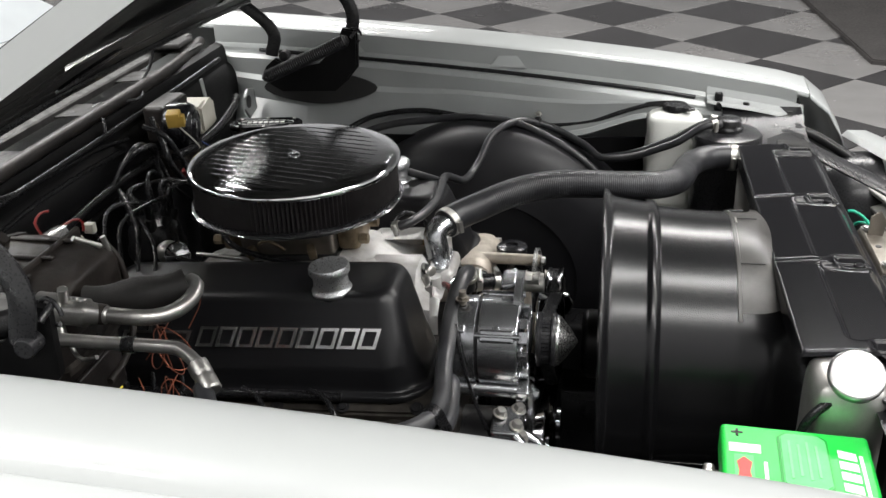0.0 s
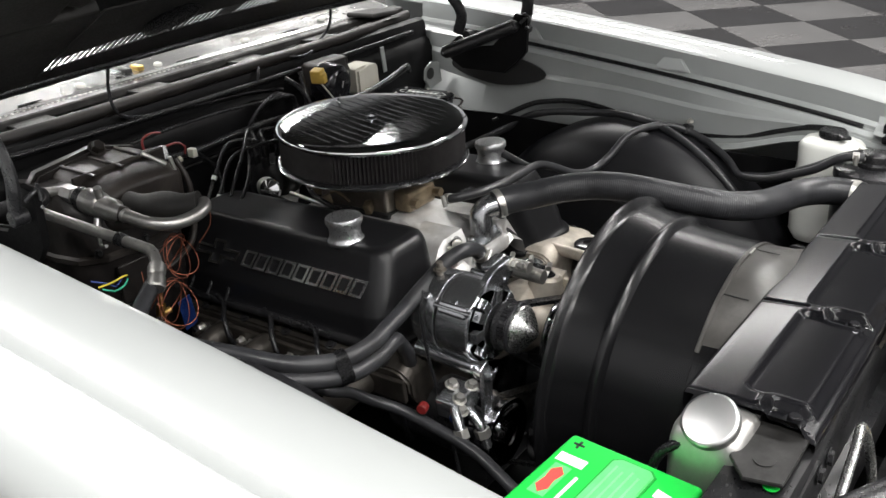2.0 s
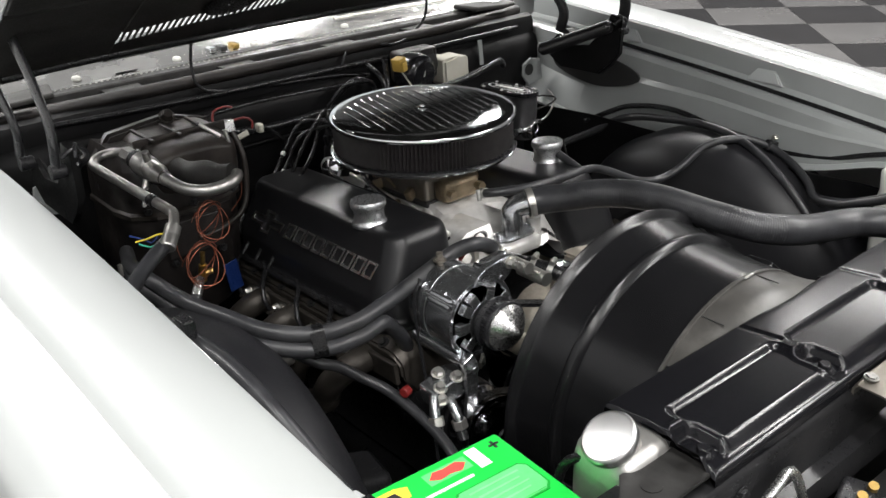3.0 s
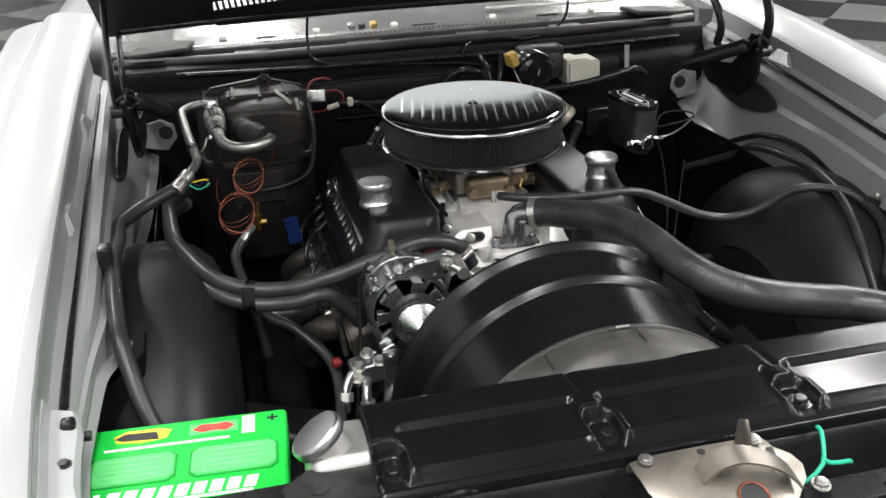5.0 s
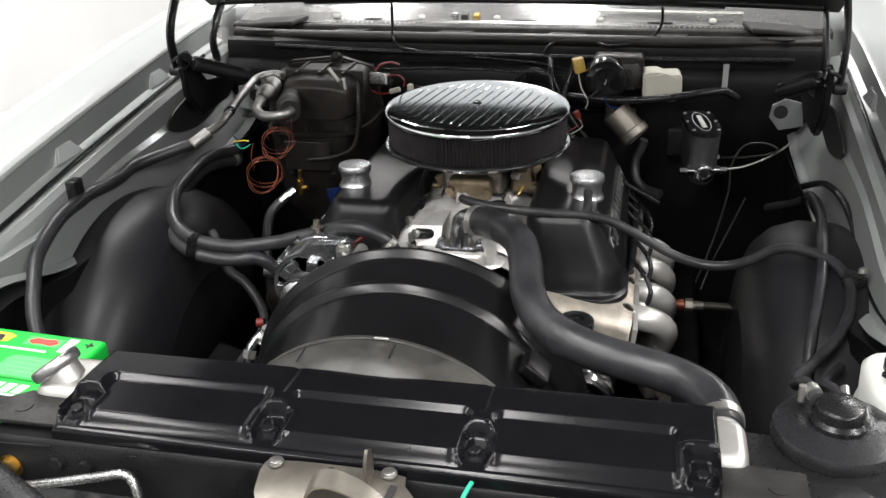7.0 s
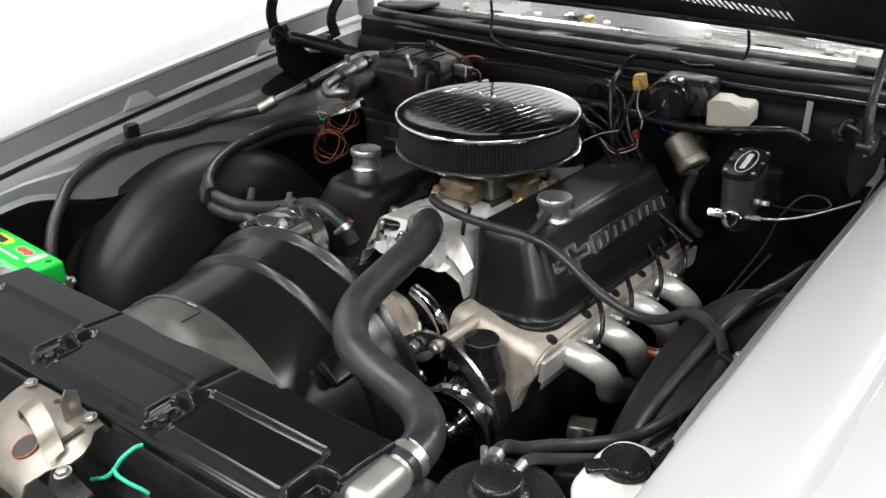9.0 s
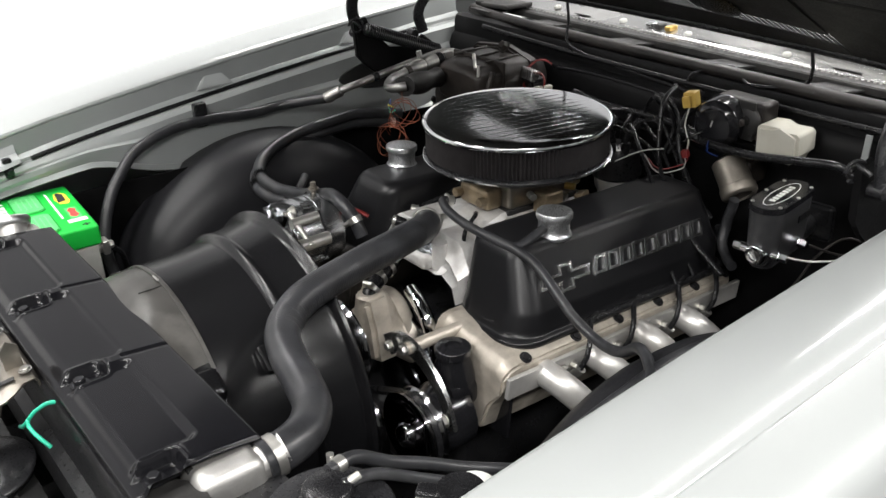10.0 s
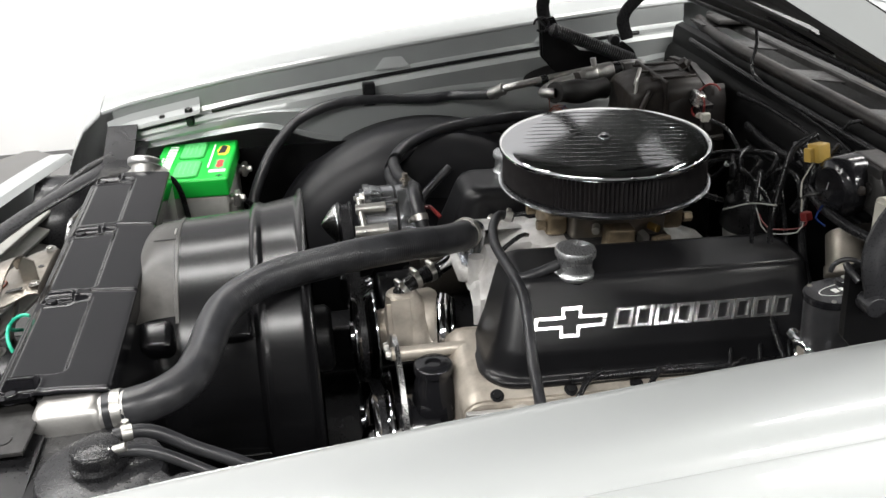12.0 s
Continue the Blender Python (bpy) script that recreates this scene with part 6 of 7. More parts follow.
for k, (dx, dy, dz) in enumerate(((0, 0, 0), (0.002, 0.010, -0.0215))):
    pts = [(0.60, -0.10, 0.76), (0.628, 0.0, 0.774), (0.624, 0.099, 0.774), (0.614, 0.178, 0.772), (0.59, 0.246, 0.767), (0.563, 0.298, 0.757), (0.529, 0.331, 0.749), (0.49, 0.347, 0.742), (0.452, 0.349, 0.738), (0.416, 0.345, 0.736),
           (0.381, 0.34, 0.74), (0.345, 0.337, 0.746), (0.309, 0.335, 0.756), (0.269, 0.334, 0.767), (0.222, 0.337, 0.783), (0.18, 0.342, 0.785), (0.14, 0.340, 0.765), (0.12, 0.335, 0.73)]
    pts = [(x + dx, y + dy, z + dz) for x, y, z in pts]
    if k:
        pts = pts[:11] + [(0.36, 0.34, 0.70), (0.33, 0.33, 0.66), (0.30, 0.31, 0.60)]
    heater_line = hose("heater_hose", pts, 0.0125, "black rubber heater hose looping over the wheel house", clamps=(0.03,) if k else (0.97,))
    if k == 0:
        along = V(0.002, 0.010, -0.0215).normalized()
        across = V(0.92, -0.35, 0.15).cross(along).normalized()
        d = along.cross(across)
        ring = [along * (0.0138 * math.sin(q) + math.copysign(0.0119, math.sin(q))) + across * (0.0138 * math.cos(q)) for q in [math.tau * (i + 0.5) / 32 for i in range(32)]]
        bm = N()
        loft(bm, [[V(0.499, 0.349, 0.7325) + d * u + g for g in ring] for u in (-0.011, 0.011)], True)
        bmesh.ops.solidify(bm, geom=bm.faces[:], thickness=0.0015)
        part("tie", bm, M_RUBBER, heater_line, "black band tying two hoses together")
hose("vapour_hose", [(0.027, 0.19, 0.79), (0.027, 0.214, 0.797), (-0.007, 0.232, 0.797), (-0.043, 0.241, 0.796), (-0.08, 0.246, 0.795), (-0.117, 0.245, 0.793), (-0.155, 0.242, 0.791), (-0.194, 0.239, 0.789), (-0.234, 0.237, 0.782), (-0.274, 0.240, 0.766),
     (-0.315, 0.246, 0.745), (-0.347, 0.25, 0.73), (-0.379, 0.253, 0.72), (-0.41, 0.257, 0.716), (-0.442, 0.264, 0.721), (-0.474, 0.275, 0.738), (-0.506, 0.289, 0.766), (-0.535, 0.308, 0.781), (-0.563, 0.33, 0.785), (-0.589, 0.356, 0.783), (-0.607, 0.390, 0.772), (-0.607, 0.43, 0.757), (-0.598, 0.463, 0.744), (-0.58, 0.500, 0.728),
     (-0.553, 0.532, 0.712), (-0.532, 0.57, 0.718), (-0.514, 0.611, 0.731), (-0.502, 0.653, 0.751), (-0.495, 0.699, 0.773), (-0.496, 0.746, 0.805), (-0.504, 0.785, 0.81)], 0.0082, "thin black vapour hose crossing to the canister", clamps=(0.012, 0.988))

hose("breather_hose", [(-0.196, 0.172, 0.806), (-0.197, 0.20, 0.797), (-0.196, 0.225, 0.790), (-0.19, 0.24, 0.789)], 0.008, "short black breather hose")
hose("fender_hose", [(-0.56, -0.20, 0.64), (-0.60, -0.09, 0.70), (-0.608, -0.033, 0.737), (-0.604, 0.015, 0.757), (-0.604, 0.067, 0.769), (-0.602, 0.122, 0.776), (-0.597, 0.175, 0.784), (-0.59, 0.228, 0.790), (-0.583, 0.279, 0.790), (-0.577, 0.33, 0.784), (-0.571, 0.38, 0.768),
     (-0.561, 0.429, 0.746), (-0.55, 0.478, 0.718), (-0.543, 0.525, 0.68), (-0.538, 0.57, 0.63)], 0.009, "black hose over the wheel house")
hose("washer_hose", [(-0.60, -0.12, 0.72), (-0.627, -0.029, 0.767), (-0.636, 0.019, 0.779), (-0.640, 0.067, 0.786), (-0.645, 0.118, 0.786), (-0.648, 0.175, 0.778), (-0.648, 0.232, 0.768), (-0.645, 0.288, 0.76), (-0.643, 0.345, 0.755), (-0.642, 0.403, 0.755),
     (-0.642, 0.462, 0.76), (-0.643, 0.52, 0.770), (-0.645, 0.576, 0.789), (-0.648, 0.632, 0.805), (-0.646, 0.685, 0.811)], 0.0065, "thin black washer hose along the inner fender", M_RUBBER)
hose("clutch_hose", [(-0.290, -0.222, 0.775), (-0.283, -0.226, 0.75), (-0.276, -0.229, 0.734), (-0.274, -0.229, 0.715), (-0.276, -0.220, 0.695), (-0.282, -0.212, 0.682), (-0.294, -0.205, 0.672), (-0.312, -0.192, 0.668), (-0.332, -0.176, 0.669)], 0.0095, "short grey rubber hose beside the master cylinder")
hose("lower_hose", [(0.53, 0.22, 0.70), (0.475, 0.288, 0.66), (0.439, 0.299, 0.64), (0.409, 0.316, 0.615), (0.386, 0.342, 0.598), (0.375, 0.377, 0.586), (0.375, 0.419, 0.58), (0.378, 0.463, 0.575), (0.385, 0.507, 0.569), (0.395, 0.545, 0.56), (0.405, 0.588, 0.548), (0.41, 0.64, 0.53)], 0.009, "black rubber hose low beside the compressor")
hose("canister_hose", [(-0.535, 0.785, 0.812), (-0.527, 0.74, 0.798), (-0.532, 0.68, 0.762), (-0.555, 0.60, 0.722), (-0.585, 0.53, 0.70)], 0.007, "black hose leaving the canister cap")

# ---------------------------------------------------------------- heater and air-conditioning box on the firewall
heater = thing("heater_box", "grimy dark brown heater box on the firewall", "heater box", (0.45, -0.24, 0.55))
bm = N()
rows = []
for z, w, d in ((0.53, 0.085, 0.12), (0.56, 0.105, 0.16), (0.66, 0.115, 0.19), (0.82, 0.118, 0.20), (0.87, 0.115, 0.185), (0.90, 0.10, 0.14)):
    rows.append([(0.447 + w * c, -0.335 + d * e, z) for c, e in ((-1, 0), (-1, 0.55), (-0.9, 0.8), (-0.6, 0.95), (0, 1.0), (0.6, 0.95), (0.9, 0.8), (1, 0.55), (1, 0))])
loft(bm, rows)
bmesh.ops.holes_fill(bm, edges=[e for e in bm.edges if e.is_boundary], sides=40)
part("body", bm, M_DARKBOX, heater, "", 50)
rows = []
for z in (0.779, 0.783, 0.791, 0.795):
    k = 1.0 if z in (0.779, 0.795) else 1.035
    rows.append([(0.447 + 0.118 * k * c, -0.335 + 0.20 * k * e, z) for c, e in ((-1, 0), (-1, 0.55), (-0.9, 0.8), (-0.6, 0.95), (0, 1.0), (0.6, 0.95), (0.9, 0.8), (1, 0.55), (1, 0))])
part("seam", loft(N(), rows), M_BROWN, heater, "", 30)
for x, y, z in ((0.36, -0.150, 0.80), (0.447, -0.134, 0.80), (0.53, -0.150, 0.80), (0.40, -0.142, 0.69), (0.50, -0.140, 0.69), (0.35, -0.152, 0.845)):
    bm = N()
    bolt(bm, (x, y, z), (0, 1, 0.1), 0.006, 0.006)
    part("screw", bm, M_BAYBLACK, heater)
part("hatch", box(N(), (0.455, -0.1375, 0.735), (0.11, 0.008, 0.07), 0.003), M_DARKBOX, heater)
bm = N()
prism(bm, [(-0.13, -0.06), (0.12, -0.06), (0.125, 0.0), (0.085, 0.045), (-0.03, 0.058), (-0.11, 0.035)], Matrix.Translation((0.445, -0.30, 0.87)) @ Matrix(((1, 0, 0, 0), (0, 0, 1, 0), (0, 1, 0, 0), (0, 0, 0, 1))), 0.02, 0.006)
part("flange", bm, M_DARKBOX, heater)
bm = N()
rows = []
for y, k, z in ((-0.31, 1.0, 0.868), (-0.25, 1.0, 0.868), (-0.20, 0.99, 0.866), (-0.165, 0.97, 0.863), (-0.150, 0.93, 0.860), (-0.140, 0.84, 0.858), (-0.136, 0.7, 0.857)):
    rows.append([(0.424 + 0.088 * k * math.copysign(abs(math.cos(q)) ** 0.42, math.cos(q)), y, z + 0.045 * k * math.copysign(abs(math.sin(q)) ** 0.45, math.sin(q)) + 0.0015 * math.sin(5 * q + 40 * y)) for q in [(i + 0.5) * math.tau / 44 for i in range(44)]])
loft(bm, rows, True)
bmesh.ops.holes_fill(bm, edges=[e for e in bm.edges if e.is_boundary], sides=60)
duct = part("duct", bm, M_BROWN, heater, "low rounded brown duct", 40)
part("duct_seam", box(N(), (0.424, -0.205, 0.868), (0.184, 0.008, 0.098), 0.003), M_BROWN, duct)
for x in (0.375, 0.43, 0.485):
    part("duct_rib", box(N(), (x, -0.235, 0.9135), (0.008, 0.10, 0.005), 0.002), M_BROWN, duct)
part("rim", tube(N(), [(0.335, -0.17, 0.90), (0.33, -0.15, 0.86), (0.333, -0.145, 0.80), (0.35, -0.14, 0.755), (0.40, -0.132, 0.735), (0.45, -0.13, 0.73)], 0.0055, 8), M_BROWN, heater)
bm = N()
bolt(bm, (0.415, -0.276, 0.925), (0, 0.7, 0.7), 0.012, 0.014)
part("bolt", bm, M_BROWN, heater)
bm = tube(N(), [(0.475, -0.12, 0.872), (0.46, -0.07, 0.874), (0.445, -0.02, 0.880), (0.430, 0.004, 0.884)], lambda t: 0.024 - 0.003 * math.sin(t * 9), 16)
part("wrapped_elbow", bm, M_LINER, heater, "black insulating tape round a pipe elbow")
for a, b in (((0.40, -0.17, 0.93), (0.37, -0.15, 0.905)), ((0.36, -0.15, 0.915), (0.355, -0.145, 0.88))):
    part("clip", tube(N(), [a, b], 0.004, 8, smooth=False), M_STEEL, heater)
bm = N()
cyl(bm, (0.468, -0.105, 0.655), (0.465, -0.10, 0.690), 0.008, seg=6)
cyl(bm, (0.465, -0.10, 0.690), (0.463, -0.098, 0.715), 0.0045)
cyl(bm, (0.448, -0.10, 0.672), (0.468, -0.103, 0.670), 0.006)
part("valve", bm, M_BRASS, heater, "brass expansion valve")
bm = N()
cyl(bm, (0.478, -0.092, 0.668), (0.490, -0.078, 0.660), 0.009, seg=6)
cyl(bm, (0.490, -0.078, 0.660), (0.506, -0.062, 0.645), 0.010)
part("fitting", bm, M_POLISHED, heater, "aluminium hose fitting")
part("hose_end", tube(N(), [(0.502, -0.066, 0.649), (0.520, -0.045, 0.630), (0.515, 0.0, 0.60), (0.498, 0.05, 0.56), (0.48, 0.09, 0.46)], 0.011, 12), M_HOSE, heater)
part("tag", box(N(), (0.394, -0.128, 0.632), (0.030, 0.003, 0.062), 0.001, (0, 8, 6)), M_BLUE, heater, "torn blue paper label")

lines = thing("refrigerant_pipes", "bare aluminium air-conditioning pipes and valve", "refrigerant pipe", (0.55, -0.1, 0.88))
part("pipe", tube(N(), [(0.531, -0.215, 0.897), (0.545, -0.232, 0.897), (0.570, -0.232, 0.895), (0.590, -0.213, 0.891), (0.590, -0.18, 0.888), (0.582, -0.10, 0.882), (0.572, -0.02, 0.875), (0.565, 0.035, 0.870), (0.566, 0.055, 0.867), (0.580, 0.080, 0.858), (0.594, 0.100, 0.848)], 0.0085, 14), M_PIPE, lines)
part("nut", cyl(N(), (0.530, -0.207, 0.897), (0.529, -0.18, 0.896), 0.0145, seg=6), M_PIPE, lines)
bm = lathe(N(), [(0.010, 0.0), (0.0165, 0.004), (0.0165, 0.022), (0.021, 0.026), (0.021, 0.058), (0.017, 0.062), (0.0185, 0.066), (0.0185, 0.09), (0.0145, 0.094), (0.012, 0.115), (0.0095, 0.118)], (0.529, -0.178, 0.896), (-0.06, 0.98, -0.10), 28)
valve = part("valve_body", bm, M_PIPE, lines, "machined aluminium valve")
part("sleeve", lathe(N(), [(0.0172, 0.0), (0.0178, 0.002), (0.0178, 0.018), (0.0172, 0.02)], (0.528, -0.172, 0.8955), (-0.06, 0.98, -0.10), 24), M_RUBBER, valve)
part("collar", lathe(N(), [(0.0125, 0.0), (0.0135, 0.002), (0.0135, 0.012), (0.0125, 0.014)], (0.522, -0.078, 0.8855), (-0.06, 0.98, -0.10), 24), M_BROWN, valve)
part("port", cyl(N(), (0.527, -0.115, 0.90), (0.532, -0.11, 0.925), 0.0065, bev=0.001), M_PIPE, valve)
part("port", cyl(N(), (0.526, -0.13, 0.88), (0.54, -0.12, 0.855), 0.006, bev=0.001), M_PIPE, valve)
part("pipe", tube(N(), [(0.521, -0.066, 0.884), (0.517, -0.03, 0.880), (0.507, -0.008, 0.876), (0.485, 0.012, 0.874), (0.455, 0.022, 0.878), (0.432, 0.018, 0.884), (0.424, 0.006, 0.886)], 0.0105, 16), M_PIPE, lines)
part("band", lathe(N(), [(0.0095, -0.008), (0.0105, -0.008), (0.0105, 0.008), (0.0095, 0.008)], (0.571, -0.01, 0.874), (-0.1, 1, -0.09), 18), M_RUBBER, lines)
part("ferrule", lathe(N(), [(0.0095, 0.0), (0.0135, 0.003), (0.0135, 0.018), (0.0125, 0.020), (0.0125, 0.024), (0.0135, 0.026), (0.0138, 0.042), (0.012, 0.045)], (0.578, 0.078, 0.859), (0.62, 0.62, -0.45), 8), M_PIPE, lines, "crimped steel ferrule")
part("drip", tube(N(), [(0.545, -0.11, 0.862), (0.552, -0.10, 0.845), (0.56, -0.085, 0.84), (0.567, -0.06, 0.85)], 0.003, 8), M_PIPE, lines)

capillary = thing("capillary_coil", "coiled thin copper capillary tube hanging loose", "copper coil", (0.48, -0.03, 0.77))
for c, r, k in (((0.472, -0.035, 0.806), 0.029, 4), ((0.503, -0.020, 0.738), 0.034, 4)):
    pts = []
    for i in range(k * 18):
        a = math.tau * i / 18
        w = 1 + 0.10 * math.sin(i * 0.37)
        pts.append((c[0] + r * w * math.cos(a), c[1] + 0.02 * math.sin(a + i * 0.05) + 0.0016 * i * 0.25, c[2] + r * w * math.sin(a) + 0.004 * math.sin(i * 0.21)))
    part("loop", tube(N(), pts, 0.0008, 6, 0.02), M_COPPER, capillary)
part("tail", tube(N(), [(0.535, -0.03, 0.80), (0.54, -0.02, 0.77), (0.533, -0.02, 0.745)], 0.0008, 6), M_COPPER, capillary)
part("tail", tube(N(), [(0.44, 0.0, 0.82), (0.425, 0.015, 0.85), (0.424, 0.018, 0.875)], 0.0008, 6), M_COPPER, capillary)

stray = thing("loose_wires", "short blue, yellow and green wires hanging loose", "wiring", (0.57, -0.05, 0.79))
for pts, m in (([(0.60, -0.07, 0.80), (0.582, -0.055, 0.793), (0.572, -0.05, 0.785), (0.56, -0.048, 0.794)], M_BLUE), ([(0.595, -0.06, 0.79), (0.578, -0.048, 0.795), (0.562, -0.042, 0.80), (0.552, -0.045, 0.797)], M_INKYEL), ([(0.59, -0.06, 0.785), (0.575, -0.05, 0.778), (0.56, -0.045, 0.783), (0.55, -0.048, 0.79)], M_GREENWIRE)):
    part("wire", tube(N(), pts, 0.0016, 6), m, stray)
relay = thing("relay", "small silver relay box with red wires", "relay", (0.31, -0.27, 0.865))
part("can", box(N(), (0.31, -0.262, 0.884), (0.046, 0.022, 0.026), 0.003, (12, 0, -12)), M_POLISHED, relay)
part("base", box(N(), (0.31, -0.272, 0.872), (0.05, 0.03, 0.01), 0.002), M_BAYBLACK, relay)
for pts in ([(0.325, -0.27, 0.895), (0.315, -0.285, 0.91), (0.29, -0.29, 0.915), (0.27, -0.29, 0.91)], [(0.29, -0.265, 0.89), (0.265, -0.255, 0.895), (0.25, -0.25, 0.885), (0.252, -0.25, 0.87)], [(0.335, -0.27, 0.87), (0.33, -0.26, 0.855), (0.305, -0.255, 0.85), (0.285, -0.255, 0.855)]):
    part("wire", tube(N(), pts, 0.0022, 6), M_RED, relay, "red wire")
part("connector", tube(N(), [(0.285, -0.255, 0.856), (0.262, -0.25, 0.864)], 0.006, 8, smooth=False), M_CREAM, relay)
part("connector", box(N(), (0.236, -0.248, 0.868), (0.012, 0.018, 0.018), 0.003), M_CREAM, relay)

# ---------------------------------------------------------------- wiper motor, washer pump, booster side
wiper = thing("wiper_motor", "black wiper motor with a yellow connector", "wiper motor", (-0.19, -0.31, 0.87))
part("motor", lathe(N(), [(0.02, 0), (0.044, 0.004), (0.048, 0.012), (0.048, 0.045), (0.044, 0.053), (0.036, 0.056), (0.034, 0.060), (0.012, 0.062), (0, 0.062)], (-0.193, -0.315, 0.893), (-0.15, 1, -0.1), 40), M_GLOSSBLACK, wiper)
part("gearbox", box(N(), (-0.225, -0.325, 0.90), (0.11, 0.05, 0.075), 0.01), M_DARKBOX, wiper)
part("gear_cover", lathe(N(), [(0.030, 0.0), (0.030, 0.006), (0.026, 0.009), (0.010, 0.010), (0.009, 0.014), (0.0, 0.014)], (-0.245, -0.302, 0.90), (0, 1, 0.1), 28), M_WORN, wiper, "dull grey round gear cover")
part("strap", box(N(), (-0.200, -0.288, 0.893), (0.104, 0.012, 0.014), 0.004, (0, 8, -9)), M_BROWN, wiper, "brown strap round the motor")
part("plate", box(N(), (-0.245, -0.298, 0.90), (0.035, 0.006, 0.075), 0.003), M_WORN, wiper, "grey mounting plate")
part("label", box(N(), (-0.20, -0.2535, 0.893), (0.003, 0.0012, 0.014), 0.0, (0, -15, -8)), M_CASE, wiper)
part("label", box(N(), (-0.185, -0.2535, 0.903), (0.003, 0.0012, 0.014), 0.0, (0, -15, -8)), M_CASE, wiper)
bm = N()
box(bm, (-0.140, -0.268, 0.925), (0.024, 0.026, 0.030), 0.003, (0, 12, 15))
box(bm, (-0.140, -0.254, 0.922), (0.016, 0.014, 0.022), 0.002, (0, 12, 15))
part("connector", bm, M_YELLOW, wiper, "yellow plastic connector")
for i, pts in enumerate(([(-0.14, -0.262, 0.91), (-0.15, -0.24, 0.88), (-0.165, -0.235, 0.855), (-0.16, -0.24, 0.835)], [(-0.185, -0.25, 0.875), (-0.17, -0.235, 0.865), (-0.155, -0.235, 0.85)], [(-0.20, -0.25, 0.86), (-0.21, -0.235, 0.845), (-0.23, -0.24, 0.84)])):
    part("lead", tube(N(), pts, 0.0015, 6), (M_CREAM, M_WORN, M_BLUE)[i], wiper, "thin coloured lead")
strap = thing("firewall_bracket", "small grey steel strap standing off the firewall", "bracket", (-0.457, -0.345, 0.86))
part("strap", box(N(), (-0.457, -0.348, 0.882), (0.012, 0.004, 0.062), 0.001, (6, 0, 0)), M_SILVER, strap)
bottle = thing("fluid_reservoir", "cream plastic fluid reservoir on the firewall", "reservoir", (-0.32, -0.31, 0.86))
bm = N()
prism(bm, [(-0.043, 0.026), (-0.038, 0.031), (-0.012, 0.033), (0.004, 0.027), (0.034, 0.028), (0.041, 0.022), (0.042, -0.010), (0.034, -0.018), (0.028, -0.031), (-0.034, -0.031), (-0.041, -0.024)][::-1], Matrix.Translation((-0.318, -0.345, 0.874)) @ Matrix.Rotation(radians(4), 4, "Z") @ Matrix(((-1, 0, 0, 0), (0, 0, 1, 0), (0, 1, 0, 0), (0, 0, 0, 1))), 0.064, 0.006)
part("tank", bm, M_CREAM, bottle, "", 60)
part("bracket", box(N(), (-0.318, -0.35, 0.88), (0.06, 0.01, 0.03), 0.002), M_BAYBLACK, bottle)
can = thing("flasher_can", "grubby steel canister on a tilted bracket", "canister", (-0.255, -0.30, 0.76))
bm = lathe(N(), [(0.0, 0.0), (0.027, 0.0), (0.032, 0.004), (0.032, 0.056), (0.035, 0.058), (0.035, 0.072), (0.032, 0.076), (0.024, 0.078), (0.022, 0.075), (0, 0.075)], (-0.222, -0.285, 0.818), (-0.62, 0.25, -0.62), 32)
part("can", bm, M_TAN, can)
part("holder", box(N(), (-0.235, -0.32, 0.80), (0.07, 0.06, 0.05), 0.008), M_BROWN, can)

master = thing("master_cylinder", "dark grey brake master cylinder with a black lid", "master cylinder", (-0.405, -0.19, 0.70))
MC = pose(-0.405, -0.19, 0.0, 0, 0, 8)


def on_mc(bm):
    bm.transform(MC)
    return bm


def stadium(w, l, n=10):
    o = []
    for k in range(n + 1):
        a = math.pi * k / n
        o.append((w * math.cos(a), l + w * math.sin(a)))
    for k in range(n + 1):
        a = math.pi + math.pi * k / n
        o.append((w * math.cos(a), -l + w * math.sin(a)))
    return o


bm = N()
rows = [[(x, y, z) for x, y in stadium(w, l)] for z, w, l in ((0.715, 0.020, 0.045), (0.730, 0.026, 0.044), (0.755, 0.029, 0.045), (0.815, 0.031, 0.046), (0.8205, 0.032, 0.046))]
loft(bm, rows, True)
bmesh.ops.holes_fill(bm, edges=[e for e in bm.edges if e.is_boundary], sides=60)
part("reservoir", on_mc(bm), material("anodised_grey_casting", (0.10, 0.10, 0.105), 0.35, 0.7, 0.2, 30, 500, 0.2), master)
bm = N()
prism(bm, stadium(0.033, 0.047), pose(0, 0, 0.8215), 0.010, 0.002)
lid = part("lid", on_mc(bm), M_GLOSSBLACK, master, "black lid with a white oval outline")
bm = N()
oval = [(0.017 * math.cos(k * math.tau / 40), 0.062 * math.sin(k * math.tau / 40)) for k in range(40)]
oval2 = [(0.0155 * math.cos(k * math.tau / 40), 0.0600 * math.sin(k * math.tau / 40)) for k in range(40)]
va = [bm.verts.new(V(x, y, 0.8319)) for x, y in oval]
vb = [bm.verts.new(V(x, y, 0.8319)) for x, y in oval2]
for i in range(40):
    j = (i + 1) % 40
    bm.faces.new((va[i], va[j], vb[j], vb[i]))
part("oval_outline", on_mc(bm), M_INK, lid)
for i in range(7):
    bm = N()
    box(bm, (0.0, 0.036 - i * 0.012, 0.8322), (0.010, 0.0085, 0.0006), 0.0, (0, 0, 8))
    part("print_block", on_mc(bm), M_INK, lid, "plain white print block")
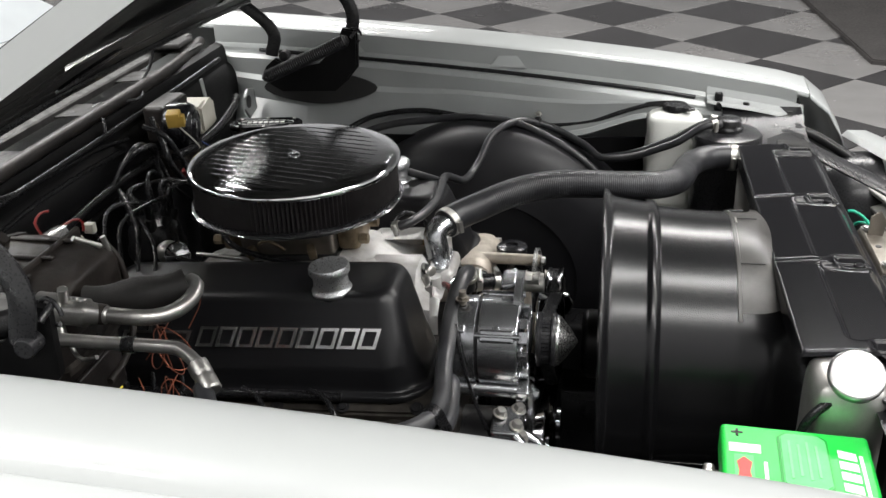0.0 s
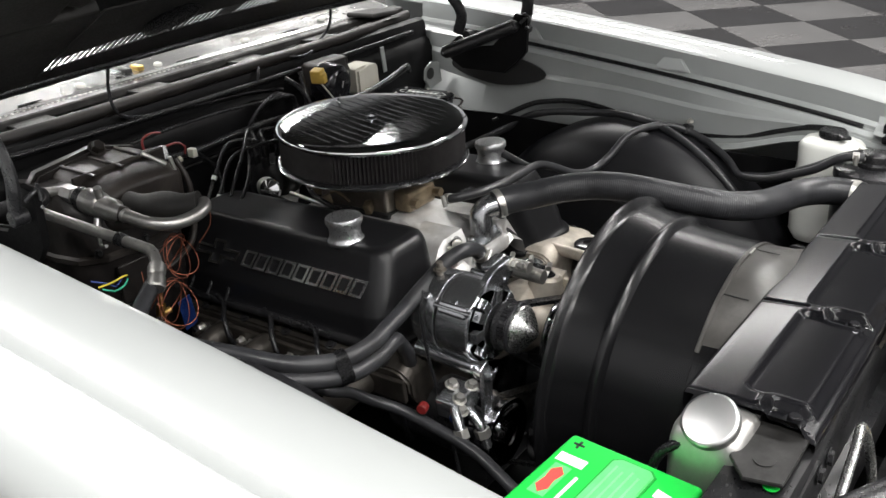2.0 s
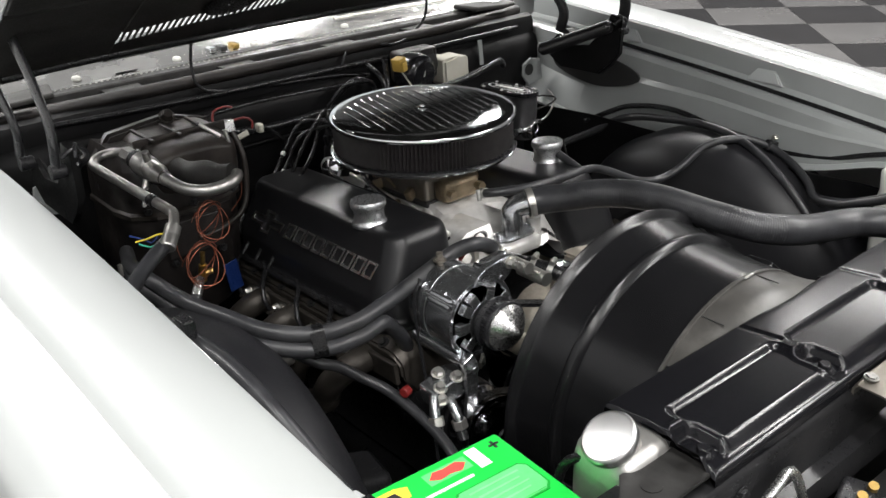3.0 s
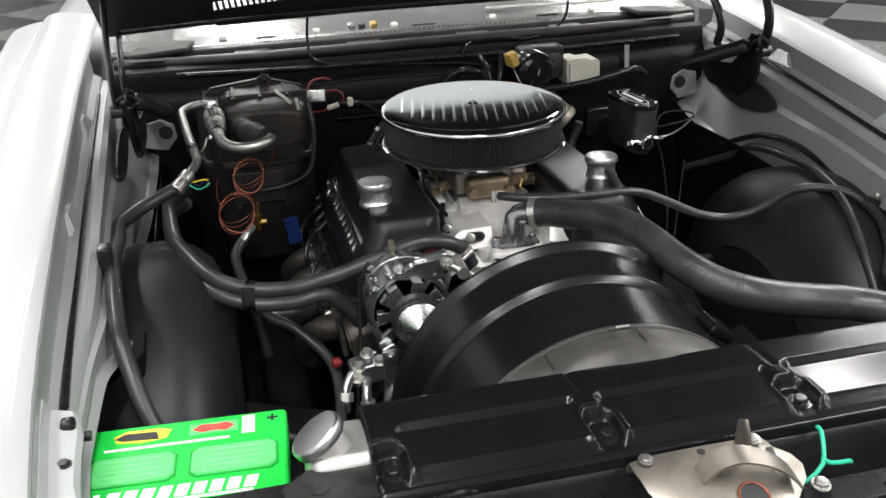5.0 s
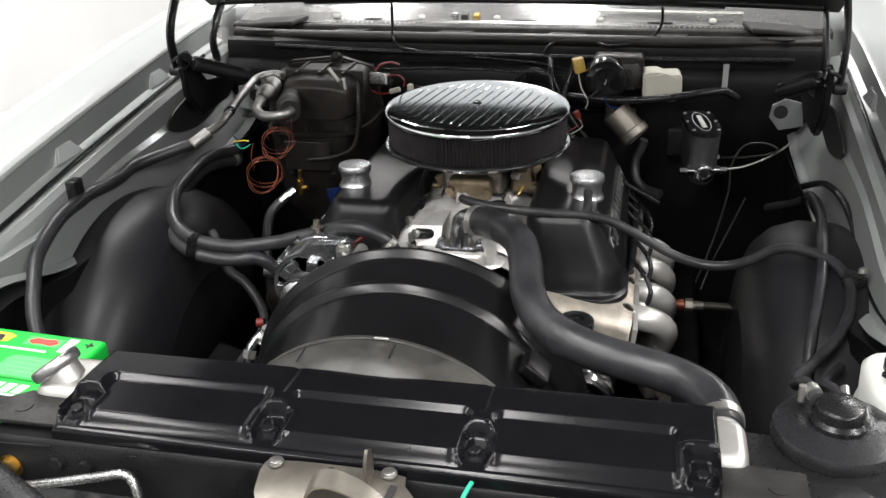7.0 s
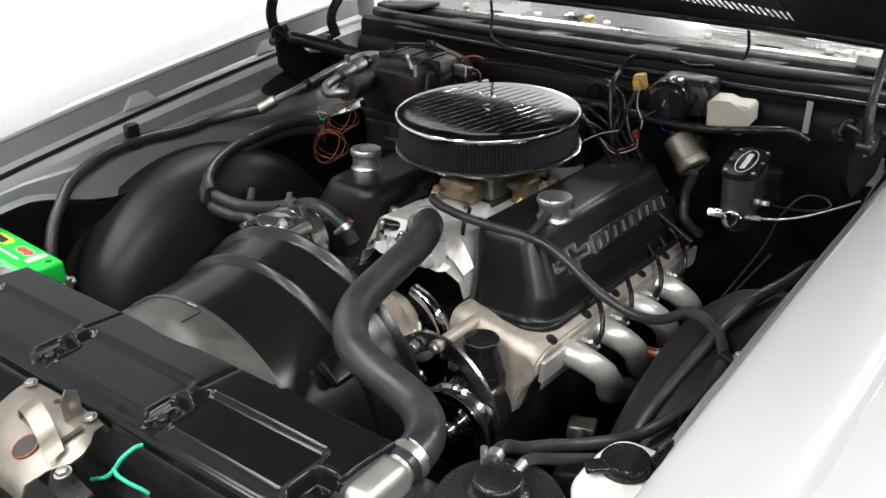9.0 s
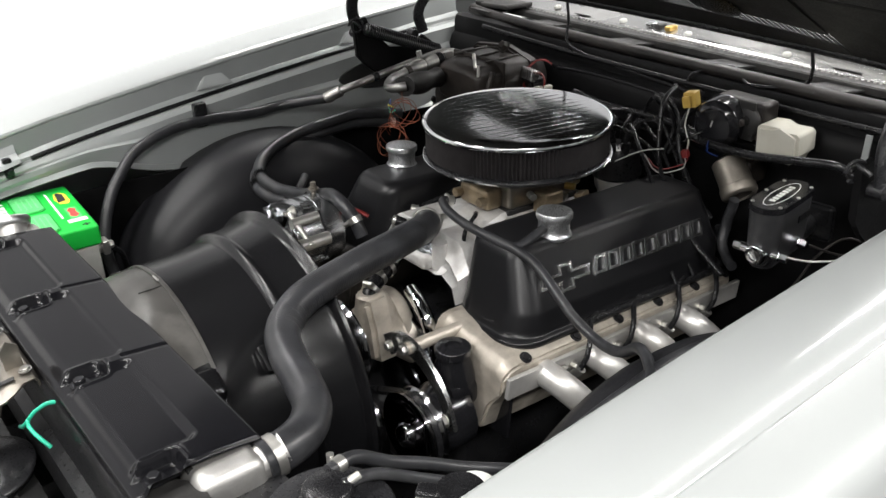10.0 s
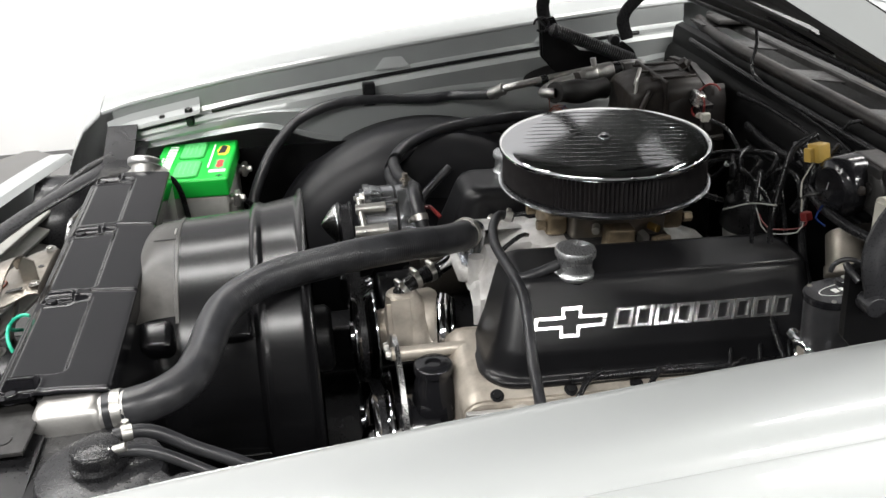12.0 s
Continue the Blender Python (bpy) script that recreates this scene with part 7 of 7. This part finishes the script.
for x, y in ((0.025, 0.058), (-0.025, 0.058), (0.029, 0.0), (-0.029, 0.0), (0.025, -0.058), (-0.025, -0.058)):
    part("screw", on_mc(lathe(N(), [(0.0035, 0), (0.0035, 0.002), (0.0015, 0.002)], (x, y, 0.831), (0, 0, 1), 10)), M_STEEL, lid)
bm = N()
lathe(bm, [(0.022, -0.12), (0.024, -0.08), (0.024, 0.06), (0.020, 0.066)], (0, 0, 0.737), (0, 1, 0), 28)
part("bore", on_mc(bm), M_BAYBLACK, master)
part("plug", on_mc(lathe(N(), [(0.0165, 0.062), (0.018, 0.064), (0.018, 0.078), (0.016, 0.080), (0.010, 0.0805), (0.009, 0.079), (0, 0.079)], (0, 0, 0.744), (0, 1, 0), 28)), M_CHROME, master, "chrome end plug")
for sx, y in ((-1, 0.055), (1, 0.058), (-1, -0.02)):
    bm = N()
    cyl(bm, (sx * 0.018, y, 0.744), (sx * 0.034, y, 0.744), 0.009)
    cyl(bm, (sx * 0.034, y, 0.744), (sx * 0.048, y, 0.744), 0.0085, seg=6)
    part("port", on_mc(bm), M_CHROME, master, "chrome port fitting")
part("cast_badge", on_mc(box(N(), (-0.0315, -0.03, 0.79), (0.002, 0.045, 0.014), 0.001)), M_BAYBLACK, master)
part("flange", on_mc(box(N(), (0, -0.12, 0.745), (0.10, 0.012, 0.07), 0.01)), M_BAYBLACK, master)
for z, pts in ((0, [(-0.455, -0.145, 0.744), (-0.49, -0.15, 0.748), (-0.53, -0.17, 0.757), (-0.57, -0.20, 0.77), (-0.60, -0.25, 0.775)]),
               (1, [(-0.455, -0.215, 0.744), (-0.50, -0.20, 0.752), (-0.545, -0.18, 0.768), (-0.565, -0.195, 0.775), (-0.54, -0.23, 0.775), (-0.50, -0.235, 0.765), (-0.475, -0.20, 0.73), (-0.47, -0.15, 0.69), (-0.44, -0.05, 0.62), (-0.41, 0.02, 0.56)]),
               (2, [(-0.50, -0.10, 0.70), (-0.47, -0.05, 0.65), (-0.44, 0.0, 0.60), (-0.42, 0.03, 0.55)])):
    part("brake_line", tube(N(), pts, 0.0022, 8), M_STEEL if z < 1 else M_DARKBOX, master, "bent steel brake line")

# ---------------------------------------------------------------- washer bottle and vapour canister
washer = thing("washer_bottle", "white plastic washer bottle with a black cap", "washer bottle", (-0.65, 0.69, 0.60))
bm = N()
rows = []
for z, w, d in ((0.58, 0.045, 0.05), (0.60, 0.052, 0.062), (0.70, 0.050, 0.066), (0.735, 0.050, 0.062), (0.75, 0.046, 0.060), (0.785, 0.047, 0.062), (0.795, 0.040, 0.054), (0.802, 0.026, 0.03)):
    rows.append([(-0.622 + w * (abs(math.cos(a)) ** 0.6) * math.copysign(1, math.cos(a)), 0.695 + d * (abs(math.sin(a)) ** 0.6) * math.copysign(1, math.sin(a)), z) for a in [k * math.tau / 28 + 0.01 for k in range(28)]])
loft(bm, rows, True)
bmesh.ops.holes_fill(bm, edges=[e for e in bm.edges if e.is_boundary], sides=60)
part("tank", bm, M_WHITEPL, washer, "", 60)
bm = lathe(N(), [(0.026, 0), (0.028, 0.002), (0.028, 0.012), (0.025, 0.016), (0, 0.017)], (-0.622, 0.695, 0.801), (0, 0, 1), 28)
box(bm, (-0.602, 0.72, 0.812), (0.03, 0.02, 0.008), 0.003, (0, 0, 40))
part("cap", bm, M_RUBBER, washer, "black push-on cap")
canister = thing("vapour_canister", "round black vapour canister with a hose cap", "canister", (-0.52, 0.80, 0.6))
part("drum", lathe(N(), [(0.066, 0.60), (0.070, 0.605), (0.070, 0.765), (0.073, 0.768), (0.073, 0.778), (0.070, 0.784), (0.055, 0.788), (0.03, 0.79), (0, 0.79)], (-0.527, 0.80, 0.0), (0, 0, 1), 40), M_PLASTIC, canister)
part("cap", lathe(N(), [(0.033, 0.788), (0.033, 0.796), (0.028, 0.800), (0.028, 0.812), (0.024, 0.816), (0, 0.817)], (-0.527, 0.80, 0.0), (0, 0, 1), 28), M_RUBBER, canister, "black stepped cap")
bm = N()
cyl(bm, (-0.512, 0.80, 0.806), (-0.502, 0.77, 0.808), 0.005)
cyl(bm, (-0.535, 0.79, 0.81), (-0.536, 0.765, 0.816), 0.005)
part("nipple", bm, M_STEEL, canister)

# ---------------------------------------------------------------- ignition and wiring
dist = thing("distributor", "black distributor with plug leads behind the air cleaner", "distributor", (0.03, -0.25, 0.72))
part("body", lathe(N(), [(0.022, 0.62), (0.026, 0.66), (0.045, 0.70), (0.048, 0.725)], (0.03, -0.255, 0), (0, 0, 1), 28), M_CAST, dist, "alloy distributor housing")
cap = part("cap", lathe(N(), [(0.050, 0.724), (0.053, 0.728), (0.053, 0.742), (0.049, 0.748), (0.047, 0.775), (0.038, 0.790), (0.02, 0.794), (0, 0.794)], (0.03, -0.255, 0), (0, 0, 1), 32), M_BAYBLACK, dist, "black moulded cap with eight towers")
rng = random.Random(7)
for i in range(8):
    ang = math.tau * (i + 0.5) / 8
    c, e = math.cos(ang), math.sin(ang)
    bx, by = 0.03 + 0.033 * c, -0.255 + 0.033 * e
    part("tower", lathe(N(), [(0.0095, 0.0), (0.009, 0.02), (0.0075, 0.026), (0.0, 0.026)], (bx, by, 0.782), (0.25 * c, 0.25 * e, 1), 12), M_BAYBLACK, cap)
    side = 1 if c > 0 else -1
    j = i % 4
    reach = 0.030 * j + rng.uniform(0, 0.012)
    up = rng.uniform(0.0, 0.018)
    pts = [(bx, by, 0.806), (bx + 0.012 * c, by + 0.010 * e - 0.004, 0.838 + up), (0.03 + side * (0.085 + reach * 0.4), -0.285 + 0.03 * j, 0.842 + up - 0.014 * j), (0.03 + side * (0.135 + reach * 0.45), -0.275 + 0.035 * j, 0.80 - 0.012 * j),
           (0.03 + side * (0.185 + reach * 0.3), -0.262 + 0.036 * j, 0.745 - 0.01 * j), (0.03 + side * 0.255, -0.245 + 0.045 * j, 0.69), (0.03 + side * 0.315, -0.23 + 0.05 * j, 0.645)]
    lead = part("plug_lead", tube(N(), pts, 0.0040, 8), M_RUBBER, dist)
    sp = spline(pts)
    part("boot", tube(N(), sp[:4], lambda t: 0.0085 - 0.003 * t, 10, smooth=False), M_RUBBER, lead, "black rubber boot")
    if side > 0 and j != 2:
        q = sp[int(len(sp) * (0.44 + 0.06 * j))]
        d = sp[int(len(sp) * (0.44 + 0.06 * j)) + 1] - q
        part("band", lathe(N(), [(0.0044, -0.004), (0.0056, -0.004), (0.0056, 0.004), (0.0044, 0.004)], q, d, 14), M_INK, lead, "white wire band")

loom = thing("wiring_loom", "bundle of black wiring along the firewall", "wiring", (0, -0.33, 0.85))
for pts, r in (([(0.30, -0.36, 1.06), (0.305, -0.375, 0.99), (0.30, -0.39, 0.945), (0.25, -0.40, 0.925), (0.1, -0.405, 0.912), (-0.03, -0.40, 0.903), (-0.12, -0.36, 0.89)], 0.0035),
               ([(-0.31, -0.37, 1.05), (-0.312, -0.385, 0.99), (-0.285, -0.40, 0.955), (-0.20, -0.41, 0.945), (-0.12, -0.415, 0.955), (-0.06, -0.40, 0.94), (-0.05, -0.37, 0.91)], 0.0035),
               ([(-0.12, -0.27, 0.855), (-0.20, -0.255, 0.853), (-0.30, -0.25, 0.858), (-0.40, -0.255, 0.873), (-0.45, -0.27, 0.875), (-0.48, -0.29, 0.855)], 0.008),
               ([(-0.075, -0.30, 0.93), (-0.08, -0.26, 0.91), (-0.09, -0.24, 0.86), (-0.11, -0.22, 0.80), (-0.17, -0.19, 0.75), (-0.25, -0.16, 0.70), (-0.33, -0.15, 0.66)], 0.0055),
               ([(-0.02, -0.33, 0.87), (-0.03, -0.29, 0.90), (-0.07, -0.28, 0.895), (-0.085, -0.29, 0.85), (-0.08, -0.27, 0.80)], 0.0045),
               ([(0.25, -0.345, 0.84), (0.15, -0.345, 0.83), (0.0, -0.345, 0.835), (-0.15, -0.34, 0.83)], 0.008),
               ([(0.33, -0.36, 0.88), (0.2, -0.37, 0.885), (0.05, -0.37, 0.882), (-0.1, -0.36, 0.875)], 0.005),
               ([(0.60, -0.40, 0.93), (0.45, -0.405, 0.925), (0.2, -0.41, 0.92), (-0.1, -0.41, 0.918), (-0.35, -0.405, 0.917), (-0.6, -0.40, 0.92)], 0.006),
               ([(0.02, -0.325, 0.85), (-0.005, -0.31, 0.885), (-0.045, -0.30, 0.905), (-0.085, -0.295, 0.88), (-0.10, -0.285, 0.835), (-0.09, -0.27, 0.80)], 0.0045),
               ([(-0.13, -0.31, 0.93), (-0.12, -0.29, 0.89), (-0.11, -0.275, 0.845), (-0.135, -0.26, 0.795), (-0.18, -0.245, 0.75), (-0.23, -0.24, 0.71)], 0.0065),
               ([(0.24, -0.25, 0.865), (0.20, -0.28, 0.85), (0.15, -0.29, 0.80), (0.16, -0.27, 0.75)], 0.004),
               ([(0.01, -0.19, 0.79), (0.06, -0.12, 0.80), (0.12, -0.06, 0.785), (0.14, 0.05, 0.77), (0.12, 0.15, 0.745), (0.10, 0.24, 0.73)], 0.005),
               ([(0.12, 0.12, 0.755), (0.135, 0.18, 0.742), (0.12, 0.24, 0.735), (0.11, 0.27, 0.725)], 0.006)):
    pts = [(x, max(y, -0.366), z) if z < 0.95 else (x, y, z) for x, y, z in pts]
    part("cable", tube(N(), pts, r, 8), M_RUBBER, loom)
for pts, m in (([(-0.10, -0.20, 0.81), (-0.12, -0.21, 0.79), (-0.15, -0.25, 0.80), (-0.145, -0.262, 0.812)], M_RED), ([(-0.09, -0.20, 0.815), (-0.12, -0.205, 0.785), (-0.155, -0.24, 0.795), (-0.14, -0.26, 0.81)], M_CASE),
               ([(0.06, -0.02, 0.79), (0.075, 0.02, 0.765), (0.08, 0.06, 0.745)], M_RED), ([(-0.05, -0.16, 0.80), (-0.09, -0.19, 0.825), (-0.12, -0.22, 0.83)], M_CASE)):
    part("wire", tube(N(), pts, 0.0013, 6), m, loom)
part("connector", box(N(), (-0.14, -0.262, 0.815), (0.014, 0.016, 0.016), 0.003, (0, 20, 20)), M_RED, loom, "red plug")
bm = N()
tube(bm, [(0.07, 0.235, 0.735), (0.085, 0.255, 0.742), (0.105, 0.268, 0.748)], 0.010, 10)
part("sensor_boot", bm, M_RUBBER, loom)
for x, y, z in ((0.125, 0.20, 0.742), (0.098, 0.262, 0.746)):
    part("sensor", lathe(N(), [(0.006, 0), (0.009, 0.002), (0.009, 0.014), (0.006, 0.016)], (x, y, z), (0.5, 0.6, 0.2), 12), M_STEEL, loom)

# ---------------------------------------------------------------- low parts seen through the gaps
steer = thing("steering_shaft", "gold steel steering coupler and shaft", "steering shaft", (-0.4, 0.1, 0.5))
part("shaft", cyl(N(), (-0.42, 0.10, 0.551), (-0.53, 0.10, 0.553), 0.0075), M_SHADEDULL, steer, "dull gold shaft")
part("coupler", cyl(N(), (-0.355, 0.10, 0.548), (-0.388, 0.10, 0.551), 0.0105, bev=0.002), M_COPPER, steer, "rusty orange coupler")
part("nut", cyl(N(), (-0.388, 0.10, 0.551), (-0.402, 0.10, 0.551), 0.0125, seg=6), M_TAN, steer)
part("sleeve", cyl(N(), (-0.402, 0.10, 0.551), (-0.422, 0.10, 0.551), 0.0085), M_TAN, steer)
arm = thing("control_arm", "black suspension arm with gold hardware", "suspension arm", (-0.36, 0.3, 0.4))
part("arm", box(N(), (-0.42, 0.30, 0.43), (0.20, 0.10, 0.05), 0.015, (0, 12, 10)), M_BAYBLACK, arm)
bm = N()
box(bm, (-0.335, 0.27, 0.468), (0.05, 0.04, 0.03), 0.006, (0, 0, 20))
cyl(bm, (-0.345, 0.285, 0.47), (-0.355, 0.32, 0.475), 0.011)
part("bolt", bm, M_TAN, arm, "gold plated bolt and bracket")
arm2 = thing("control_arm", "black suspension arm beside the wheel house", "suspension arm", (0.42, 0.3, 0.4))
part("arm", box(N(), (0.48, 0.30, 0.43), (0.20, 0.10, 0.05), 0.015, (0, -12, -10)), M_BAYBLACK, arm2)
bm = N()
cyl(bm, (0.37, 0.10, 0.56), (0.47, 0.14, 0.58), 0.012)
part("fitting", bm, M_STEEL, arm2)
stay = thing("support_rod", "bent bare steel rod ahead of the radiator support", "steel rod", (0.35, 0.99, 0.7))
part("rod", tube(N(), [(0.46, 1.0, 0.715), (0.38, 0.995, 0.732), (0.31, 0.99, 0.748), (0.285, 0.987, 0.752), (0.272, 0.99, 0.742), (0.262, 1.0, 0.70), (0.255, 1.01, 0.63)], 0.006, 12), M_POLISHED, stay)
relay2 = thing("headlamp_relay", "black horn relay with brass terminals", "relay", (0.20, 1.03, 0.69))
part("body", box(N(), (0.20, 1.03, 0.69), (0.05, 0.04, 0.03), 0.006, (0, 0, 15)), M_PLASTIC, relay2)
for x in (0.185, 0.21):
    part("terminal", cyl(N(), (x, 1.04, 0.704), (x + 0.002, 1.042, 0.712), 0.006), M_BRASS, relay2)
clip = thing("hose_clip", "black hose clip on the inner fender", "hose clip", (0.70, 0.38, 0.82))
part("clip", box(N(), (0.704, 0.375, 0.836), (0.02, 0.03, 0.055), 0.004), M_RUBBER, clip)
clip2 = thing("hose_clip", "black hose clip with a steel screw on the inner fender", "hose clip", (-0.62, 0.39, 0.77))
part("clip", box(N(), (-0.616, 0.388, 0.771), (0.034, 0.016, 0.024), 0.004, (0, -20, 0)), M_RUBBER, clip2)
bm = N()
bolt(bm, (-0.628, 0.388, 0.786), (0.3, 0, 1), 0.006, 0.006)
part("screw", bm, M_STEEL, clip2)
